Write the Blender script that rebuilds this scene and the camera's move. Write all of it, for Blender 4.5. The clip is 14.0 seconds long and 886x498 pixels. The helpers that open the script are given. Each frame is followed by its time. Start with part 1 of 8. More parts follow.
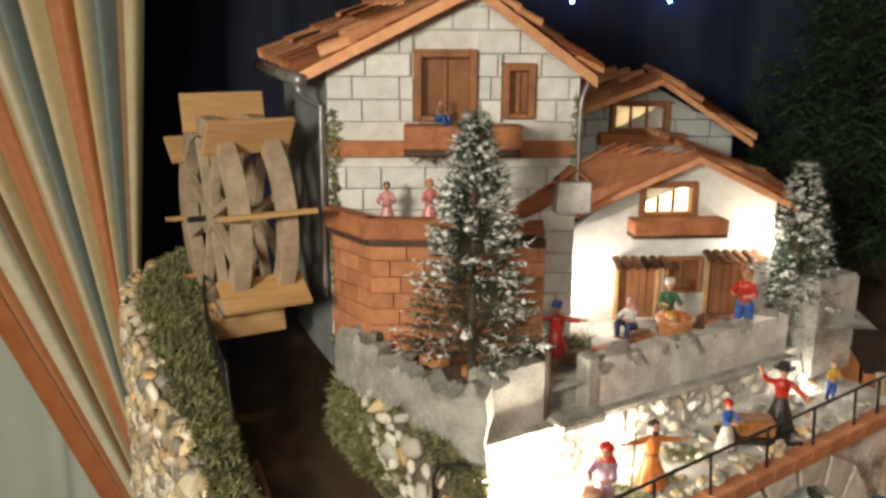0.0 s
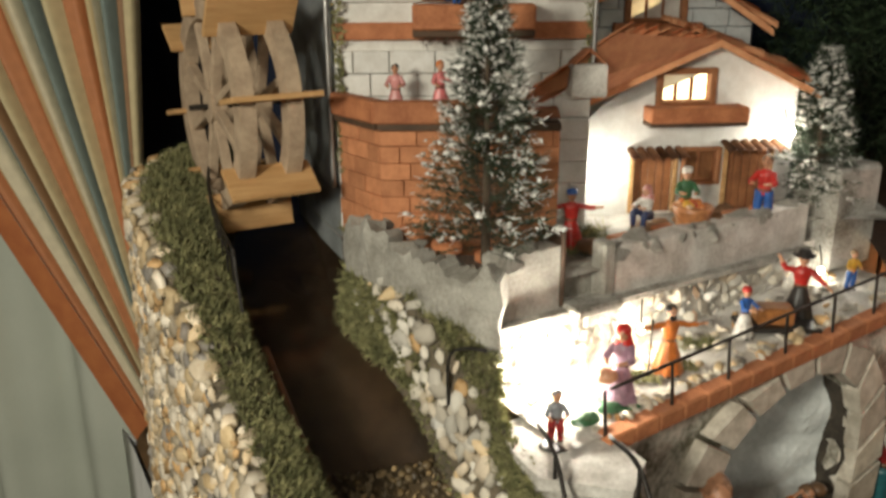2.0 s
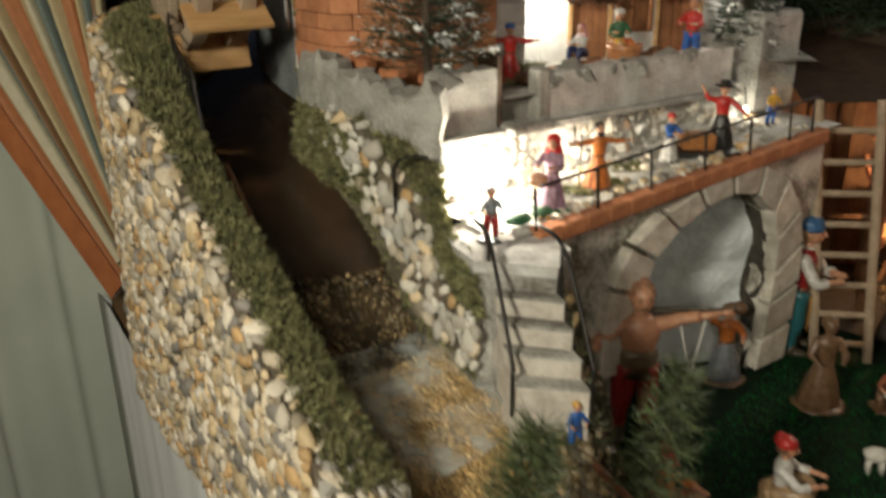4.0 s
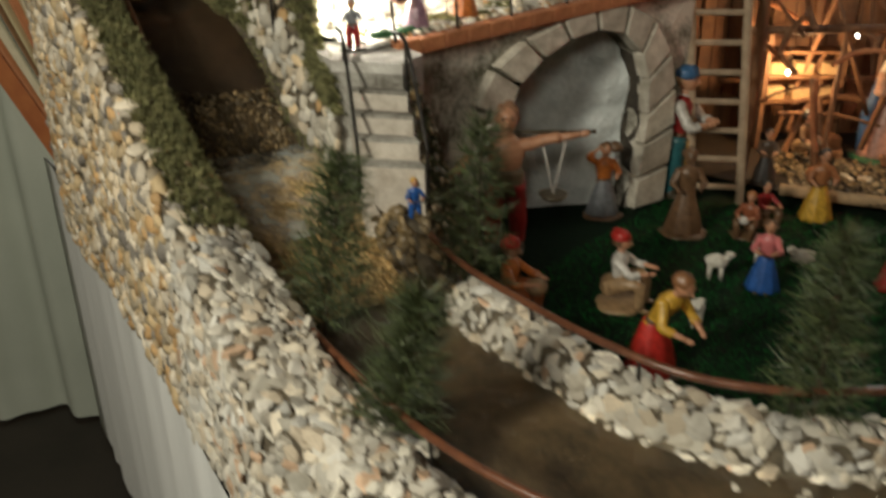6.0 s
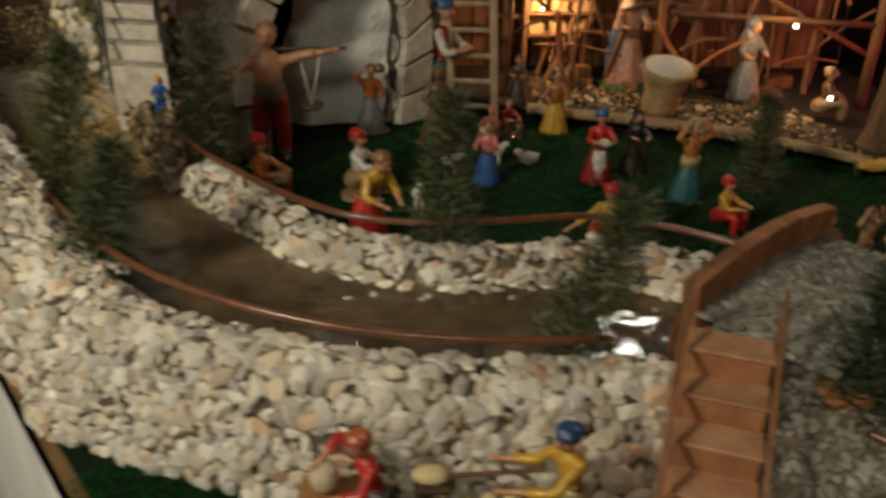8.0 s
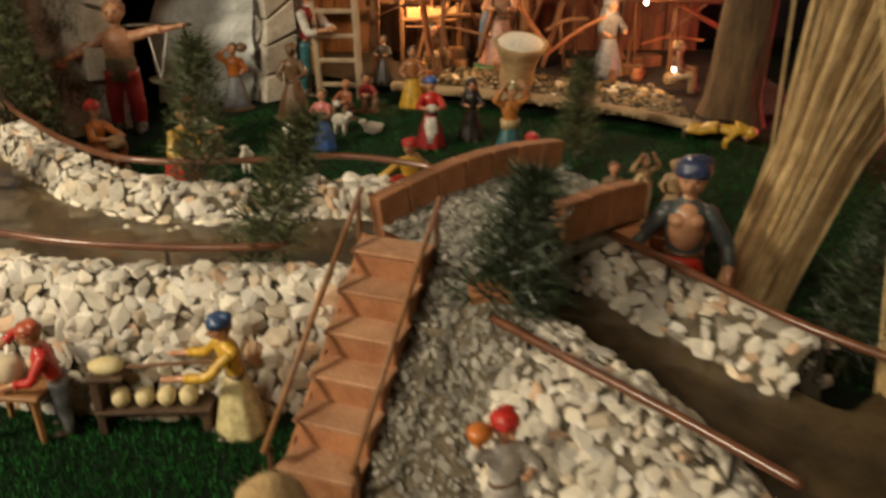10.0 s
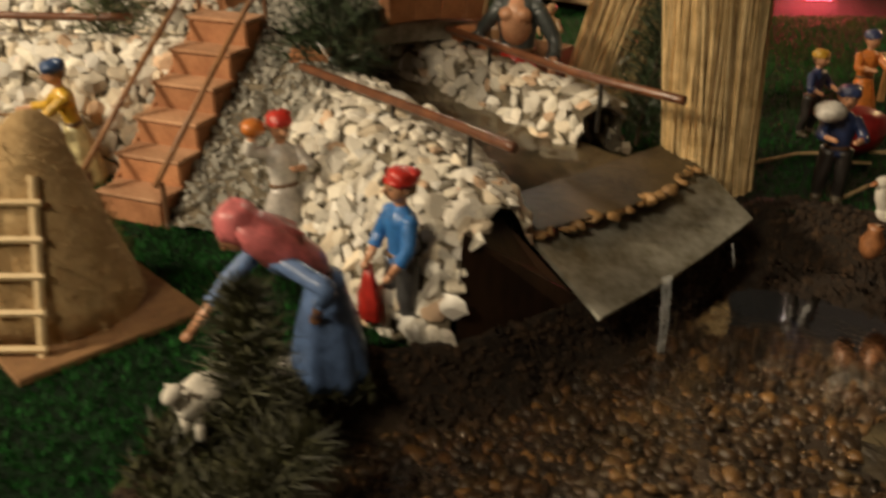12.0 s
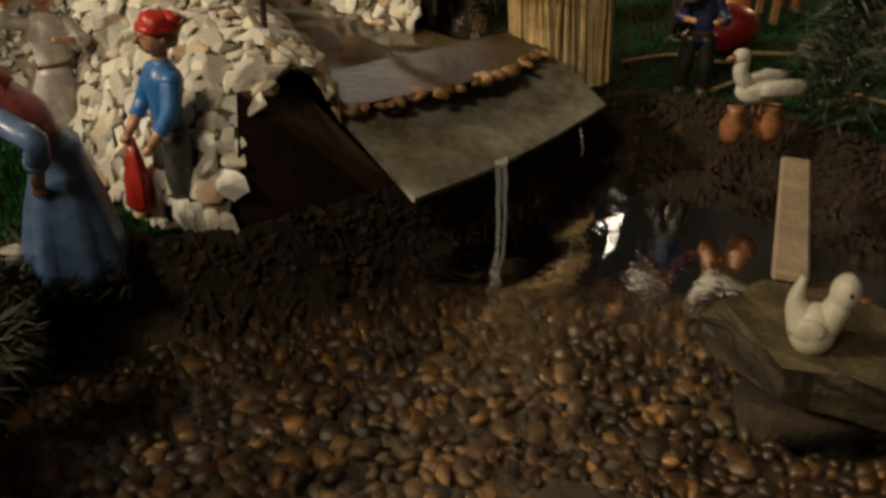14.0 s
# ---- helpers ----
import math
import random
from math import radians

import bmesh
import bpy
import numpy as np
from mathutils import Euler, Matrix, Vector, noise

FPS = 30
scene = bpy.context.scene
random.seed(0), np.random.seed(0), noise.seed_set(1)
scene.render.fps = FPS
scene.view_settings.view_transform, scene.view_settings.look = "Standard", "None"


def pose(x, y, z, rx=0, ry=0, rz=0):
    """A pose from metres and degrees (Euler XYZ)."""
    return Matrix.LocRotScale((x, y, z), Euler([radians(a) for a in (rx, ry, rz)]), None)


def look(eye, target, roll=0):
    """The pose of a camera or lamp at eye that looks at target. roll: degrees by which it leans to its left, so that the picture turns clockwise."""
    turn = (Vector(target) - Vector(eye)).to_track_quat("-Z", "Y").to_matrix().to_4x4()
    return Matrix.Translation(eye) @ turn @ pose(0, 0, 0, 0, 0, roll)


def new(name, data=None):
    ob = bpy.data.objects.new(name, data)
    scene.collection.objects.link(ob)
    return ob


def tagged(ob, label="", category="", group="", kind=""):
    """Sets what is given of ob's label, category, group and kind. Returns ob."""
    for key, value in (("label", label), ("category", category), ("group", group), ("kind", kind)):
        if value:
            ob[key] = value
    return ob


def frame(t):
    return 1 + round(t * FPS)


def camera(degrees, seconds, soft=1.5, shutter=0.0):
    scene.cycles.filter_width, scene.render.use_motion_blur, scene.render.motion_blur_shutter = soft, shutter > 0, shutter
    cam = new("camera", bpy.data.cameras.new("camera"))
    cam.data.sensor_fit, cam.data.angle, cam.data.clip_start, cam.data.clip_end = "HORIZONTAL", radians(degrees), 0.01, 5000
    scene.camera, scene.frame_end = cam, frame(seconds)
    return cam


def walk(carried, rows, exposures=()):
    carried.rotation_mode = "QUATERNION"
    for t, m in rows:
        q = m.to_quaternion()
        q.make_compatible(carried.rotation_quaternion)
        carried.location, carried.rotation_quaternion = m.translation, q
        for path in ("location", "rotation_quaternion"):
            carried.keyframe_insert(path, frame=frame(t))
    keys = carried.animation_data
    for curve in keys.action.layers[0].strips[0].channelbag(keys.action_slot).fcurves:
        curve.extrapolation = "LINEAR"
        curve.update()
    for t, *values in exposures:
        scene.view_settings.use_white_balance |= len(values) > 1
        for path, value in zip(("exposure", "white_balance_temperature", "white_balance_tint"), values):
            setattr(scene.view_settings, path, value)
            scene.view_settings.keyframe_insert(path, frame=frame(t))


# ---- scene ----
cam = camera(54.6, 14.0, soft=2.9, shutter=0.8)
METRES, EYE, TILT, LEAN, TURN = 1.7, 1.1, -14.0, 0.0, 0.0
PATH = [
    (0, (0.142, 0.105, 0.916), (0.004, 2.042, 0.439), 0.3),
    (0.5, (0.139, 0.114, 0.908), (-0.004, 2.045, 0.406), 0.2),
    (1, (0.14, 0.12, 0.893), (-0.012, 2.04, 0.353), -0.1),
    (1.5, (0.138, 0.121, 0.869), (-0.016, 2.029, 0.289), -0.2),
    (2, (0.131, 0.119, 0.849), (-0.013, 2.013, 0.223), -0.3),
    (2.5, (0.112, 0.115, 0.833), (0.004, 1.993, 0.153), -0.0),
    (2.7, (0.101, 0.108, 0.821), (0.018, 1.982, 0.128), 0.1),
    (4.8, (0.258, -0.104, 0.667), (0.159, 1.737, -0.108), -1.2),
    (5, (0.277, -0.119, 0.65), (0.174, 1.719, -0.13), -1.2),
    (5.5, (0.319, -0.161, 0.62), (0.222, 1.665, -0.191), -0.8),
    (6, (0.376, -0.204, 0.585), (0.268, 1.61, -0.248), -0.8),
    (6.5, (0.429, -0.259, 0.561), (0.353, 1.543, -0.305), -0.6),
    (7, (0.461, -0.33, 0.561), (0.487, 1.459, -0.334), 0.4),
    (7.5, (0.506, -0.398, 0.568), (0.639, 1.378, -0.342), 1.7),
    (8, (0.601, -0.43, 0.552), (0.735, 1.358, -0.334), 1.4),
    (8.5, (0.729, -0.431, 0.518), (0.777, 1.367, -0.358), 0.3),
    (9, (0.812, -0.44, 0.506), (0.85, 1.353, -0.38), 0.3),
    (9.2, (0.832, -0.451, 0.503), (0.889, 1.346, -0.372), 0.5),
    (11.3, (1.016, -0.724, 0.432), (1.142, 1.088, -0.406), 0.1),
    (11.5, (1.034, -0.73, 0.396), (1.14, 1.076, -0.457), 0.6),
    (12, (1.081, -0.712, 0.333), (1.17, 1.078, -0.555), 1.1),
    (12.5, (1.128, -0.684, 0.29), (1.247, 1.115, -0.575), 1.6),
    (13, (1.146, -0.663, 0.257), (1.334, 1.135, -0.599), 2.0),
    (13.5, (1.162, -0.659, 0.241), (1.391, 1.117, -0.649), 1.9),
    (14, (1.169, -0.666, 0.233), (1.429, 1.089, -0.69), 2.0),
]
walk(cam, [(t, look(eye, target, roll)) for t, eye, target, roll in PATH],
     exposures=[(0, 0.12, 6300, 9), (2.7, -0.22, 6200, 7), (5, -0.47, 6200, 6), (6.5, -0.66, 6350, 6), (7.5, -0.8, 6700, 7), (9, -0.42, 7050, 10), (11.3, 0.46, 7800, 14), (12.5, 0.28, 7800, 14), (14, 0.0, 7500, 11)])

# ---- light ----
world = bpy.data.worlds.new("room_air")
scene.world = world
world.use_nodes = True
world.node_tree.nodes["Background"].inputs[0].default_value = (1.0, 0.86, 0.68, 1)
world.node_tree.nodes["Background"].inputs[1].default_value = 0.009


def lamp(name, kind, place, watts, colour, size=0.02, target=None):
    data = bpy.data.lights.new(name, kind)
    data.energy, data.color = watts, colour
    if kind == "AREA":
        data.shape, data.size = "DISK", size
    else:
        data.shadow_soft_size = size
    ob = new(name, data)
    ob.matrix_world = look(place, target) if target else Matrix.Translation(place)
    return ob


WARM, BULB = (1.0, 0.91, 0.73), (1.0, 0.9, 0.74)
lamp("room_lamp", "AREA", (-0.55, -0.45, 1.10), 27.0, WARM, 0.30, (0.35, 0.7, 0.3))
# unseen fill light, added to brighten lawn, arch and pool from the front
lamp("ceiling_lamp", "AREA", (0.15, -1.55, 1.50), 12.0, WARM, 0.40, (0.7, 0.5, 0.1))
lamp("facade_lamp_left", "POINT", (0.272, 1.362, 0.562), 0.38, BULB, 0.008)
lamp("facade_lamp_right", "POINT", (0.545, 1.412, 0.612), 0.30, BULB, 0.008)
lamp("landing_lamp", "POINT", (0.184, 1.058, 0.402), 2.4, BULB, 0.008)
lamp("deck_lamp", "POINT", (0.31, 1.155, 0.402), 0.26, BULB, 0.008)
lamp("deck_lamp", "POINT", (0.605, 1.362, 0.412), 0.09, BULB, 0.008)
lamp("stable_lamp", "POINT", (0.955, 1.47, 0.21), 2.6, (1.0, 0.6, 0.28), 0.008)
lamp("stable_lamp", "POINT", (1.42, 1.25, 0.22), 1.7, (1.0, 0.6, 0.3), 0.008)
lamp("red_lamp", "POINT", (1.93, 1.12, 0.09), 1.8, (1.0, 0.1, 0.12), 0.01)
lamp("right_lamp", "POINT", (1.85, 0.42, 0.2), 0.8, (1.0, 0.7, 0.4), 0.01)

# ---- materials ----


def material(name, colour, second=None, rough=0.75, scale=60.0, fine=400.0, mix=0.6, bump=0.25, metal=0.0, vary=0.0, sheen=0.0,
             stretch=(1, 1, 1), spots=None, emit=0.0, transmit=0.0, island=False):
    """A surface with two scales of variation in colour and relief, in object space."""
    m = bpy.data.materials.new(name)
    m.use_nodes = True
    nt = m.node_tree
    n, l = nt.nodes, nt.links
    bsdf = n["Principled BSDF"]
    bsdf.inputs["Roughness"].default_value, bsdf.inputs["Metallic"].default_value = rough, metal
    second = second or tuple(c * 0.55 for c in colour)
    co = n.new("ShaderNodeTexCoord")
    mp = n.new("ShaderNodeMapping")
    mp.inputs["Scale"].default_value = stretch
    l.new(co.outputs["Object"], mp.inputs["Vector"])
    big, small = n.new("ShaderNodeTexNoise"), n.new("ShaderNodeTexNoise")
    for tex, s in ((big, scale), (small, fine)):
        tex.inputs["Scale"].default_value, tex.inputs["Detail"].default_value = s, 4
        l.new(mp.outputs[0], tex.inputs["Vector"])
    both = n.new("ShaderNodeMath")
    both.operation = "MULTIPLY_ADD"
    both.inputs[1].default_value = 0.45
    l.new(small.outputs[0], both.inputs[0])
    l.new(big.outputs[0], both.inputs[2])
    ramp = n.new("ShaderNodeValToRGB")
    ramp.color_ramp.elements[0].position, ramp.color_ramp.elements[1].position = 0.72 - 0.3 * mix, 0.72 + 0.3 * mix
    ramp.color_ramp.elements[0].color, ramp.color_ramp.elements[1].color = (*second, 1), (*colour, 1)
    l.new(both.outputs[0], ramp.inputs[0])
    out = ramp.outputs[0]
    if vary:
        pick = n.new("ShaderNodeNewGeometry" if island else "ShaderNodeObjectInfo")
        hue = n.new("ShaderNodeHueSaturation")
        span = n.new("ShaderNodeMapRange")
        span.inputs[3].default_value, span.inputs[4].default_value = 1 - vary, 1 + vary * 0.6
        l.new(pick.outputs["Random Per Island" if island else "Random"], span.inputs[0])
        l.new(span.outputs[0], hue.inputs["Value"])
        l.new(out, hue.inputs["Color"])
        out = hue.outputs[0]
        if spots:
            step = n.new("ShaderNodeValToRGB")
            step.color_ramp.interpolation = "CONSTANT"
            els = step.color_ramp.elements
            els[0].color, els[0].position = (*spots[0], 1), 0
            els[1].color, els[1].position = (*spots[1], 1), 1 / len(spots)
            for i, c in enumerate(spots[2:]):
                e = els.new((i + 2) / len(spots))
                e.color = (*c, 1)
            scr = n.new("ShaderNodeMath")
            scr.operation = "FRACT"
            mul = n.new("ShaderNodeMath")
            mul.operation = "MULTIPLY"
            mul.inputs[1].default_value = 7.31
            l.new(pick.outputs["Random Per Island" if island else "Random"], mul.inputs[0])
            l.new(mul.outputs[0], scr.inputs[0])
            l.new(scr.outputs[0], step.inputs[0])
            blend = n.new("ShaderNodeMixRGB")
            blend.blend_type = "MULTIPLY"
            blend.inputs[0].default_value = 1.0
            l.new(out, blend.inputs[1])
            l.new(step.outputs[0], blend.inputs[2])
            out = blend.outputs[0]
    l.new(out, bsdf.inputs["Base Color"])
    if bump:
        bp = n.new("ShaderNodeBump")
        bp.inputs["Strength"].default_value, bp.inputs["Distance"].default_value = bump, 0.004
        l.new(both.outputs[0], bp.inputs["Height"])
        l.new(bp.outputs[0], bsdf.inputs["Normal"])
    if sheen:
        bsdf.inputs["Coat Weight"].default_value, bsdf.inputs["Coat Roughness"].default_value = sheen, 0.25
    if emit:
        bsdf.inputs["Emission Color"].default_value, bsdf.inputs["Emission Strength"].default_value = (*colour, 1), emit
    if transmit:
        bsdf.inputs["Transmission Weight"].default_value = transmit
    return m


BLOCK = material("white_block", (0.80, 0.79, 0.75), (0.66, 0.64, 0.59), 0.85, 50, 300, vary=0.12)
MORTAR = material("mortar", (0.74, 0.72, 0.67), (0.62, 0.59, 0.54), 0.95, 60, 300)
PLASTER = material("rough_plaster", (0.72, 0.70, 0.65), (0.40, 0.37, 0.33), 0.9, 26, 220, bump=0.7)
AWNTILE = material("awning_tile", (0.30, 0.14, 0.065), (0.15, 0.07, 0.035), 0.8, 50, 300, vary=0.3)
EARTHM = material("brown_earth", (0.36, 0.19, 0.09), (0.17, 0.085, 0.04), 0.95, 50, 300, bump=0.9, vary=0.3)
ARCHWALL = material("patchy_plaster", (0.66, 0.62, 0.54), (0.12, 0.11, 0.075), 0.92, 16, 130, mix=0.45, bump=0.9)
FLANK = material("grey_flank", (0.47, 0.45, 0.40), (0.25, 0.235, 0.20), 0.92, 22, 240, bump=0.8)
CEMENT = material("grey_cement", (0.52, 0.50, 0.45), (0.16, 0.145, 0.12), 0.92, 18, 200, bump=0.8)
BLUEWALL = material("grey_wall", (0.50, 0.53, 0.53), (0.36, 0.38, 0.38), 0.9, 30, 220)
BRICK = material("brown_brick", (0.62, 0.27, 0.125), (0.47, 0.19, 0.085), 0.85, 50, 300, vary=0.2)
STEPCLAY = material("step_terracotta", (0.50, 0.225, 0.105), (0.31, 0.125, 0.055), 0.8, 30, 260, vary=0.2)
TREAD = material("worn_tread", (0.55, 0.31, 0.18), (0.34, 0.16, 0.08), 0.8, 25, 260, vary=0.2)
CLAY = material("terracotta", (0.52, 0.21, 0.09), (0.34, 0.12, 0.05), 0.8, 40, 260, vary=0.16)
TILE = material("roof_tile", (0.82, 0.42, 0.21), (0.68, 0.31, 0.15), 0.85, 60, 300, vary=0.22)
PINE = material("pale_wood", (0.62, 0.38, 0.17), (0.47, 0.26, 0.10), 0.6, 14, 120, stretch=(1, 10, 10), bump=0.12, vary=0.1)
ROUGHWOOD = material("grey_wood", (0.50, 0.38, 0.26), (0.34, 0.25, 0.17), 0.9, 40, 260, bump=0.5)
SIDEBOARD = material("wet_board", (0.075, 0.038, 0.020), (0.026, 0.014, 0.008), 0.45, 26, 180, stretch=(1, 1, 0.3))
BROWNWOOD = material("brown_wood", (0.27, 0.13, 0.058), (0.12, 0.055, 0.026), 0.7, 30, 200, stretch=(1, 1, 0.3), vary=0.25)
WINWOOD = material("window_wood", (0.36, 0.15, 0.06), (0.22, 0.09, 0.035), 0.65, 40, 240)
DARKWOOD = material("dark_wood", (0.10, 0.058, 0.032), (0.05, 0.028, 0.016), 0.75, 30, 200, bump=0.4)
STONECORE = material("wall_core", (0.19, 0.155, 0.105), (0.08, 0.066, 0.046), 0.95, 60, 300, bump=0.8)
CHIP = material("white_chip", (0.80, 0.78, 0.72), (0.60, 0.57, 0.51), 0.85, 50, 300, vary=0.3, spots=((1, 1, 1), (1, .97, .9), (0.86, .84, .8), (1, .95, .86), (.95, .84, .7), (.7, .66, .6), (1, .98, .94), (1, .96, .9)))
CHIPS = material("white_chips_small", (0.80, 0.78, 0.72), (0.60, 0.57, 0.51), 0.85, 50, 300, vary=0.35, island=True, spots=((1, 1, 1), (1, .97, .9), (0.8, .78, .74), (1, .92, .8), (.95, .84, .7), (.66, .62, .56), (.86, .62, .46), (1, .97, .92), (1, .96, .9), (1, .98, .95)))
PEBBLE = material("pebble", (0.80, 0.74, 0.63), (0.60, 0.52, 0.41), 0.6, 60, 300, vary=0.35, spots=((1.1, 1.08, 1.04), (1, .86, .64), (0.42, .42, .44), (1.1, 1.09, 1.06), (.9, .64, .36), (.62, .58, .5), (1.05, .98, .86), (.85, .72, .5)))
PEBBLES = material("pebbles_small", (0.80, 0.74, 0.63), (0.60, 0.52, 0.41), 0.6, 60, 300, vary=0.35, island=True, spots=((1.1, 1.08, 1.04), (1, .86, .64), (0.42, .42, .44), (1.1, 1.09, 1.06), (.9, .64, .36), (.62, .58, .5), (1.05, .98, .86), (.85, .72, .5)))
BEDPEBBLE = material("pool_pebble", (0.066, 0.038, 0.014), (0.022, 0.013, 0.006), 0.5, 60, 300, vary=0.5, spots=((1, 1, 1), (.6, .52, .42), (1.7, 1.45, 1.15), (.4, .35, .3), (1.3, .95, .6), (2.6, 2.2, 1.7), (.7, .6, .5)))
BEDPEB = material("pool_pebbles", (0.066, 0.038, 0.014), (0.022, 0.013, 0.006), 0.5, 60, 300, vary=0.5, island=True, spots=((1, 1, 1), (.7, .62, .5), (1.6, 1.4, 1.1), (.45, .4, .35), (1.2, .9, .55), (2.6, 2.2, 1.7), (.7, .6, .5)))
BASINPEB = material("basin_pebbles", (0.56, 0.41, 0.20), (0.38, 0.26, 0.11), 0.45, 60, 300, vary=0.3, island=True, spots=((1, 1, 1), (1, .9, .75), (1.05, 1.02, 1), (.85, .78, .66)))
SPILLPEB = material("spill_pebbles", (0.26, 0.20, 0.12), (0.12, 0.09, 0.05), 0.4, 60, 300, vary=0.5, island=True, spots=((1, 1, 1), (.6, .56, .5), (1.8, 1.7, 1.5), (1, .9, .7)))
BASINFLOOR = material("basin_floor", (0.38, 0.27, 0.125), (0.17, 0.11, 0.05), 0.5, 40, 220, bump=0.8)
GRAVEL = material("gravel", (0.36, 0.345, 0.30), (0.19, 0.18, 0.15), 0.9, 60, 300, vary=0.35, island=True)
MOSS = material("moss", (0.36, 0.34, 0.16), (0.14, 0.145, 0.06), 1.0, 60, 400, bump=1.0, vary=0.4, island=True)
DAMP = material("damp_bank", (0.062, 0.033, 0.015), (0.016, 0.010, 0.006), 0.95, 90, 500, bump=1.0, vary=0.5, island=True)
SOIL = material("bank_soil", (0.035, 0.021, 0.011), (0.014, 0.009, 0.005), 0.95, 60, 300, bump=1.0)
BED = material("stream_bed", (0.105, 0.072, 0.036), (0.030, 0.021, 0.011), 0.5, 20, 170, bump=0.5)
FLUME = material("flume_bed", (0.05, 0.031, 0.017), (0.016, 0.010, 0.006), 0.3, 14, 120, bump=0.35)
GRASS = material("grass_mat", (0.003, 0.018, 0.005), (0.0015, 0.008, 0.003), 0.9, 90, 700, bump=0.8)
BLADE = material("grass_blade", (0.014, 0.165, 0.028), (0.005, 0.048, 0.009), 0.65, 90, 700, vary=0.4, island=True)
for grass_mat in (GRASS, BLADE):
    grass_mat.node_tree.nodes["Principled BSDF"].inputs["Specular IOR Level"].default_value = 0.2
NEEDLE = material("dark_needle", (0.05, 0.075, 0.038), (0.022, 0.036, 0.02), 0.6, 60, 300, vary=0.5, island=True)
DULLGREEN = material("dull_sprig", (0.085, 0.085, 0.035), (0.03, 0.032, 0.014), 0.6, 60, 300, vary=0.6, island=True)
AMBER = material("amber_pebble", (0.46, 0.27, 0.12), (0.28, 0.15, 0.06), 0.3, 60, 300, vary=0.4)
DARKSCREEN = material("dark_screen", (0.008, 0.010, 0.012), (0.004, 0.005, 0.006), 0.9, 5, 200, bump=0.1)
PINEGREEN = material("pine_needle", (0.125, 0.155, 0.06), (0.036, 0.052, 0.02), 0.5, 60, 300, vary=0.6, island=True)
SNOW = material("snow_flock", (0.85, 0.84, 0.80), (0.7, 0.68, 0.64), 0.9, 90, 400)
GARLAND = material("garland_needle", (0.066, 0.10, 0.052), (0.016, 0.03, 0.015), 0.3, 60, 300, vary=0.7, island=True)
TWIG = material("bark_twig", (0.10, 0.07, 0.045), (0.05, 0.035, 0.022), 0.9, 60, 300)
BARK = material("tree_bark", (0.17, 0.105, 0.055), (0.07, 0.042, 0.022), 0.95, 40, 180, stretch=(1, 1, 0.25), bump=1.0)
TUBE = material("brown_tube", (0.20, 0.075, 0.034), (0.10, 0.038, 0.02), 0.3, 40, 200, bump=0.05, sheen=0.4)
IRON = material("dark_iron", (0.05, 0.045, 0.04), (0.03, 0.026, 0.022), 0.5, 60, 300, metal=0.6)
ZINC = material("zinc_gutter", (0.45, 0.44, 0.42), (0.3, 0.29, 0.28), 0.4, 40, 200, metal=0.7, bump=0.1)
CHUTE = material("wet_plate", (0.33, 0.32, 0.27), (0.12, 0.105, 0.07), 0.24, 22, 130, bump=0.3)
PALEPINE = material("pale_pine", (0.74, 0.58, 0.36), (0.6, 0.44, 0.24), 0.6, 14, 120, bump=0.1)
STRAW = material("straw", (0.80, 0.61, 0.34), (0.52, 0.36, 0.17), 0.65, 60, 300, vary=0.4, island=True)
BURLAP = material("burlap", (0.50, 0.35, 0.18), (0.38, 0.25, 0.12), 0.95, 60, 700, bump=0.6)
CORK = material("cork_board", (0.30, 0.16, 0.07), (0.2, 0.10, 0.045), 0.9, 90, 500, bump=0.4)
FOIL = material("pale_panel", (0.84, 0.88, 0.87), (0.66, 0.70, 0.69), 0.45, 30, 120, bump=1.0)
# vault cement darkened: the shade inside the arch is in its colour
SHADEVAULT = material("shaded_vault", (0.085, 0.07, 0.052), (0.03, 0.025, 0.02), 0.95, 30, 200, bump=0.8)
PALESTEP = material("pale_step", (0.66, 0.60, 0.52), (0.44, 0.38, 0.31), 0.9, 40, 250, vary=0.1)
LIMEST = material("arch_stone", (0.72, 0.67, 0.57), (0.46, 0.41, 0.33), 0.9, 50, 250, vary=0.15)
CLOTH = material("table_cloth", (0.88, 0.88, 0.86), (0.74, 0.74, 0.72), 0.9, 5, 260, stretch=(1, 1, 0.06), bump=0.35)
NIGHT = material("night_backdrop", (0.004, 0.012, 0.042), (0.002, 0.004, 0.014), 0.8, 5, 200, bump=0.1)
SHEER = material("sheer_curtain", (0.55, 0.58, 0.50), (0.46, 0.49, 0.42), 0.8, 4, 500, bump=0.1)
ROOMWALL = material("room_wall", (0.24, 0.2, 0.16), (0.2, 0.17, 0.135), 0.9, 3, 100, bump=0.05)
FLOORM = material("room_floor", (0.035, 0.026, 0.02), (0.02, 0.015, 0.011), 0.5, 8, 100, bump=0.05)
CREAM = material("cream_plaster", (0.66, 0.58, 0.42), (0.52, 0.44, 0.30), 0.8, 40, 200)
BREADM = material("bread_dough", (0.72, 0.62, 0.36), (0.6, 0.48, 0.25), 0.6, 60, 300)
WOOL = material("white_wool", (0.74, 0.70, 0.62), (0.58, 0.54, 0.46), 0.8, 200, 600)
DUCKM = material("duck_white", (0.62, 0.58, 0.46), (0.5, 0.46, 0.35), 0.45, 50, 300, bump=0.1)
# slab sides: their shade is put into the stone's colour
SHADESTONE = material("shaded_slab_side", (0.05, 0.036, 0.018), (0.018, 0.013, 0.007), 0.5, 50, 220, bump=0.9)
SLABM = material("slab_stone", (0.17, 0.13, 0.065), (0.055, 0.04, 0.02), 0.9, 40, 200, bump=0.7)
GLOW = material("lit_pane", (1.0, 0.80, 0.45), (1.0, 0.72, 0.36), 0.5, 30, 200, bump=0, emit=4.0)
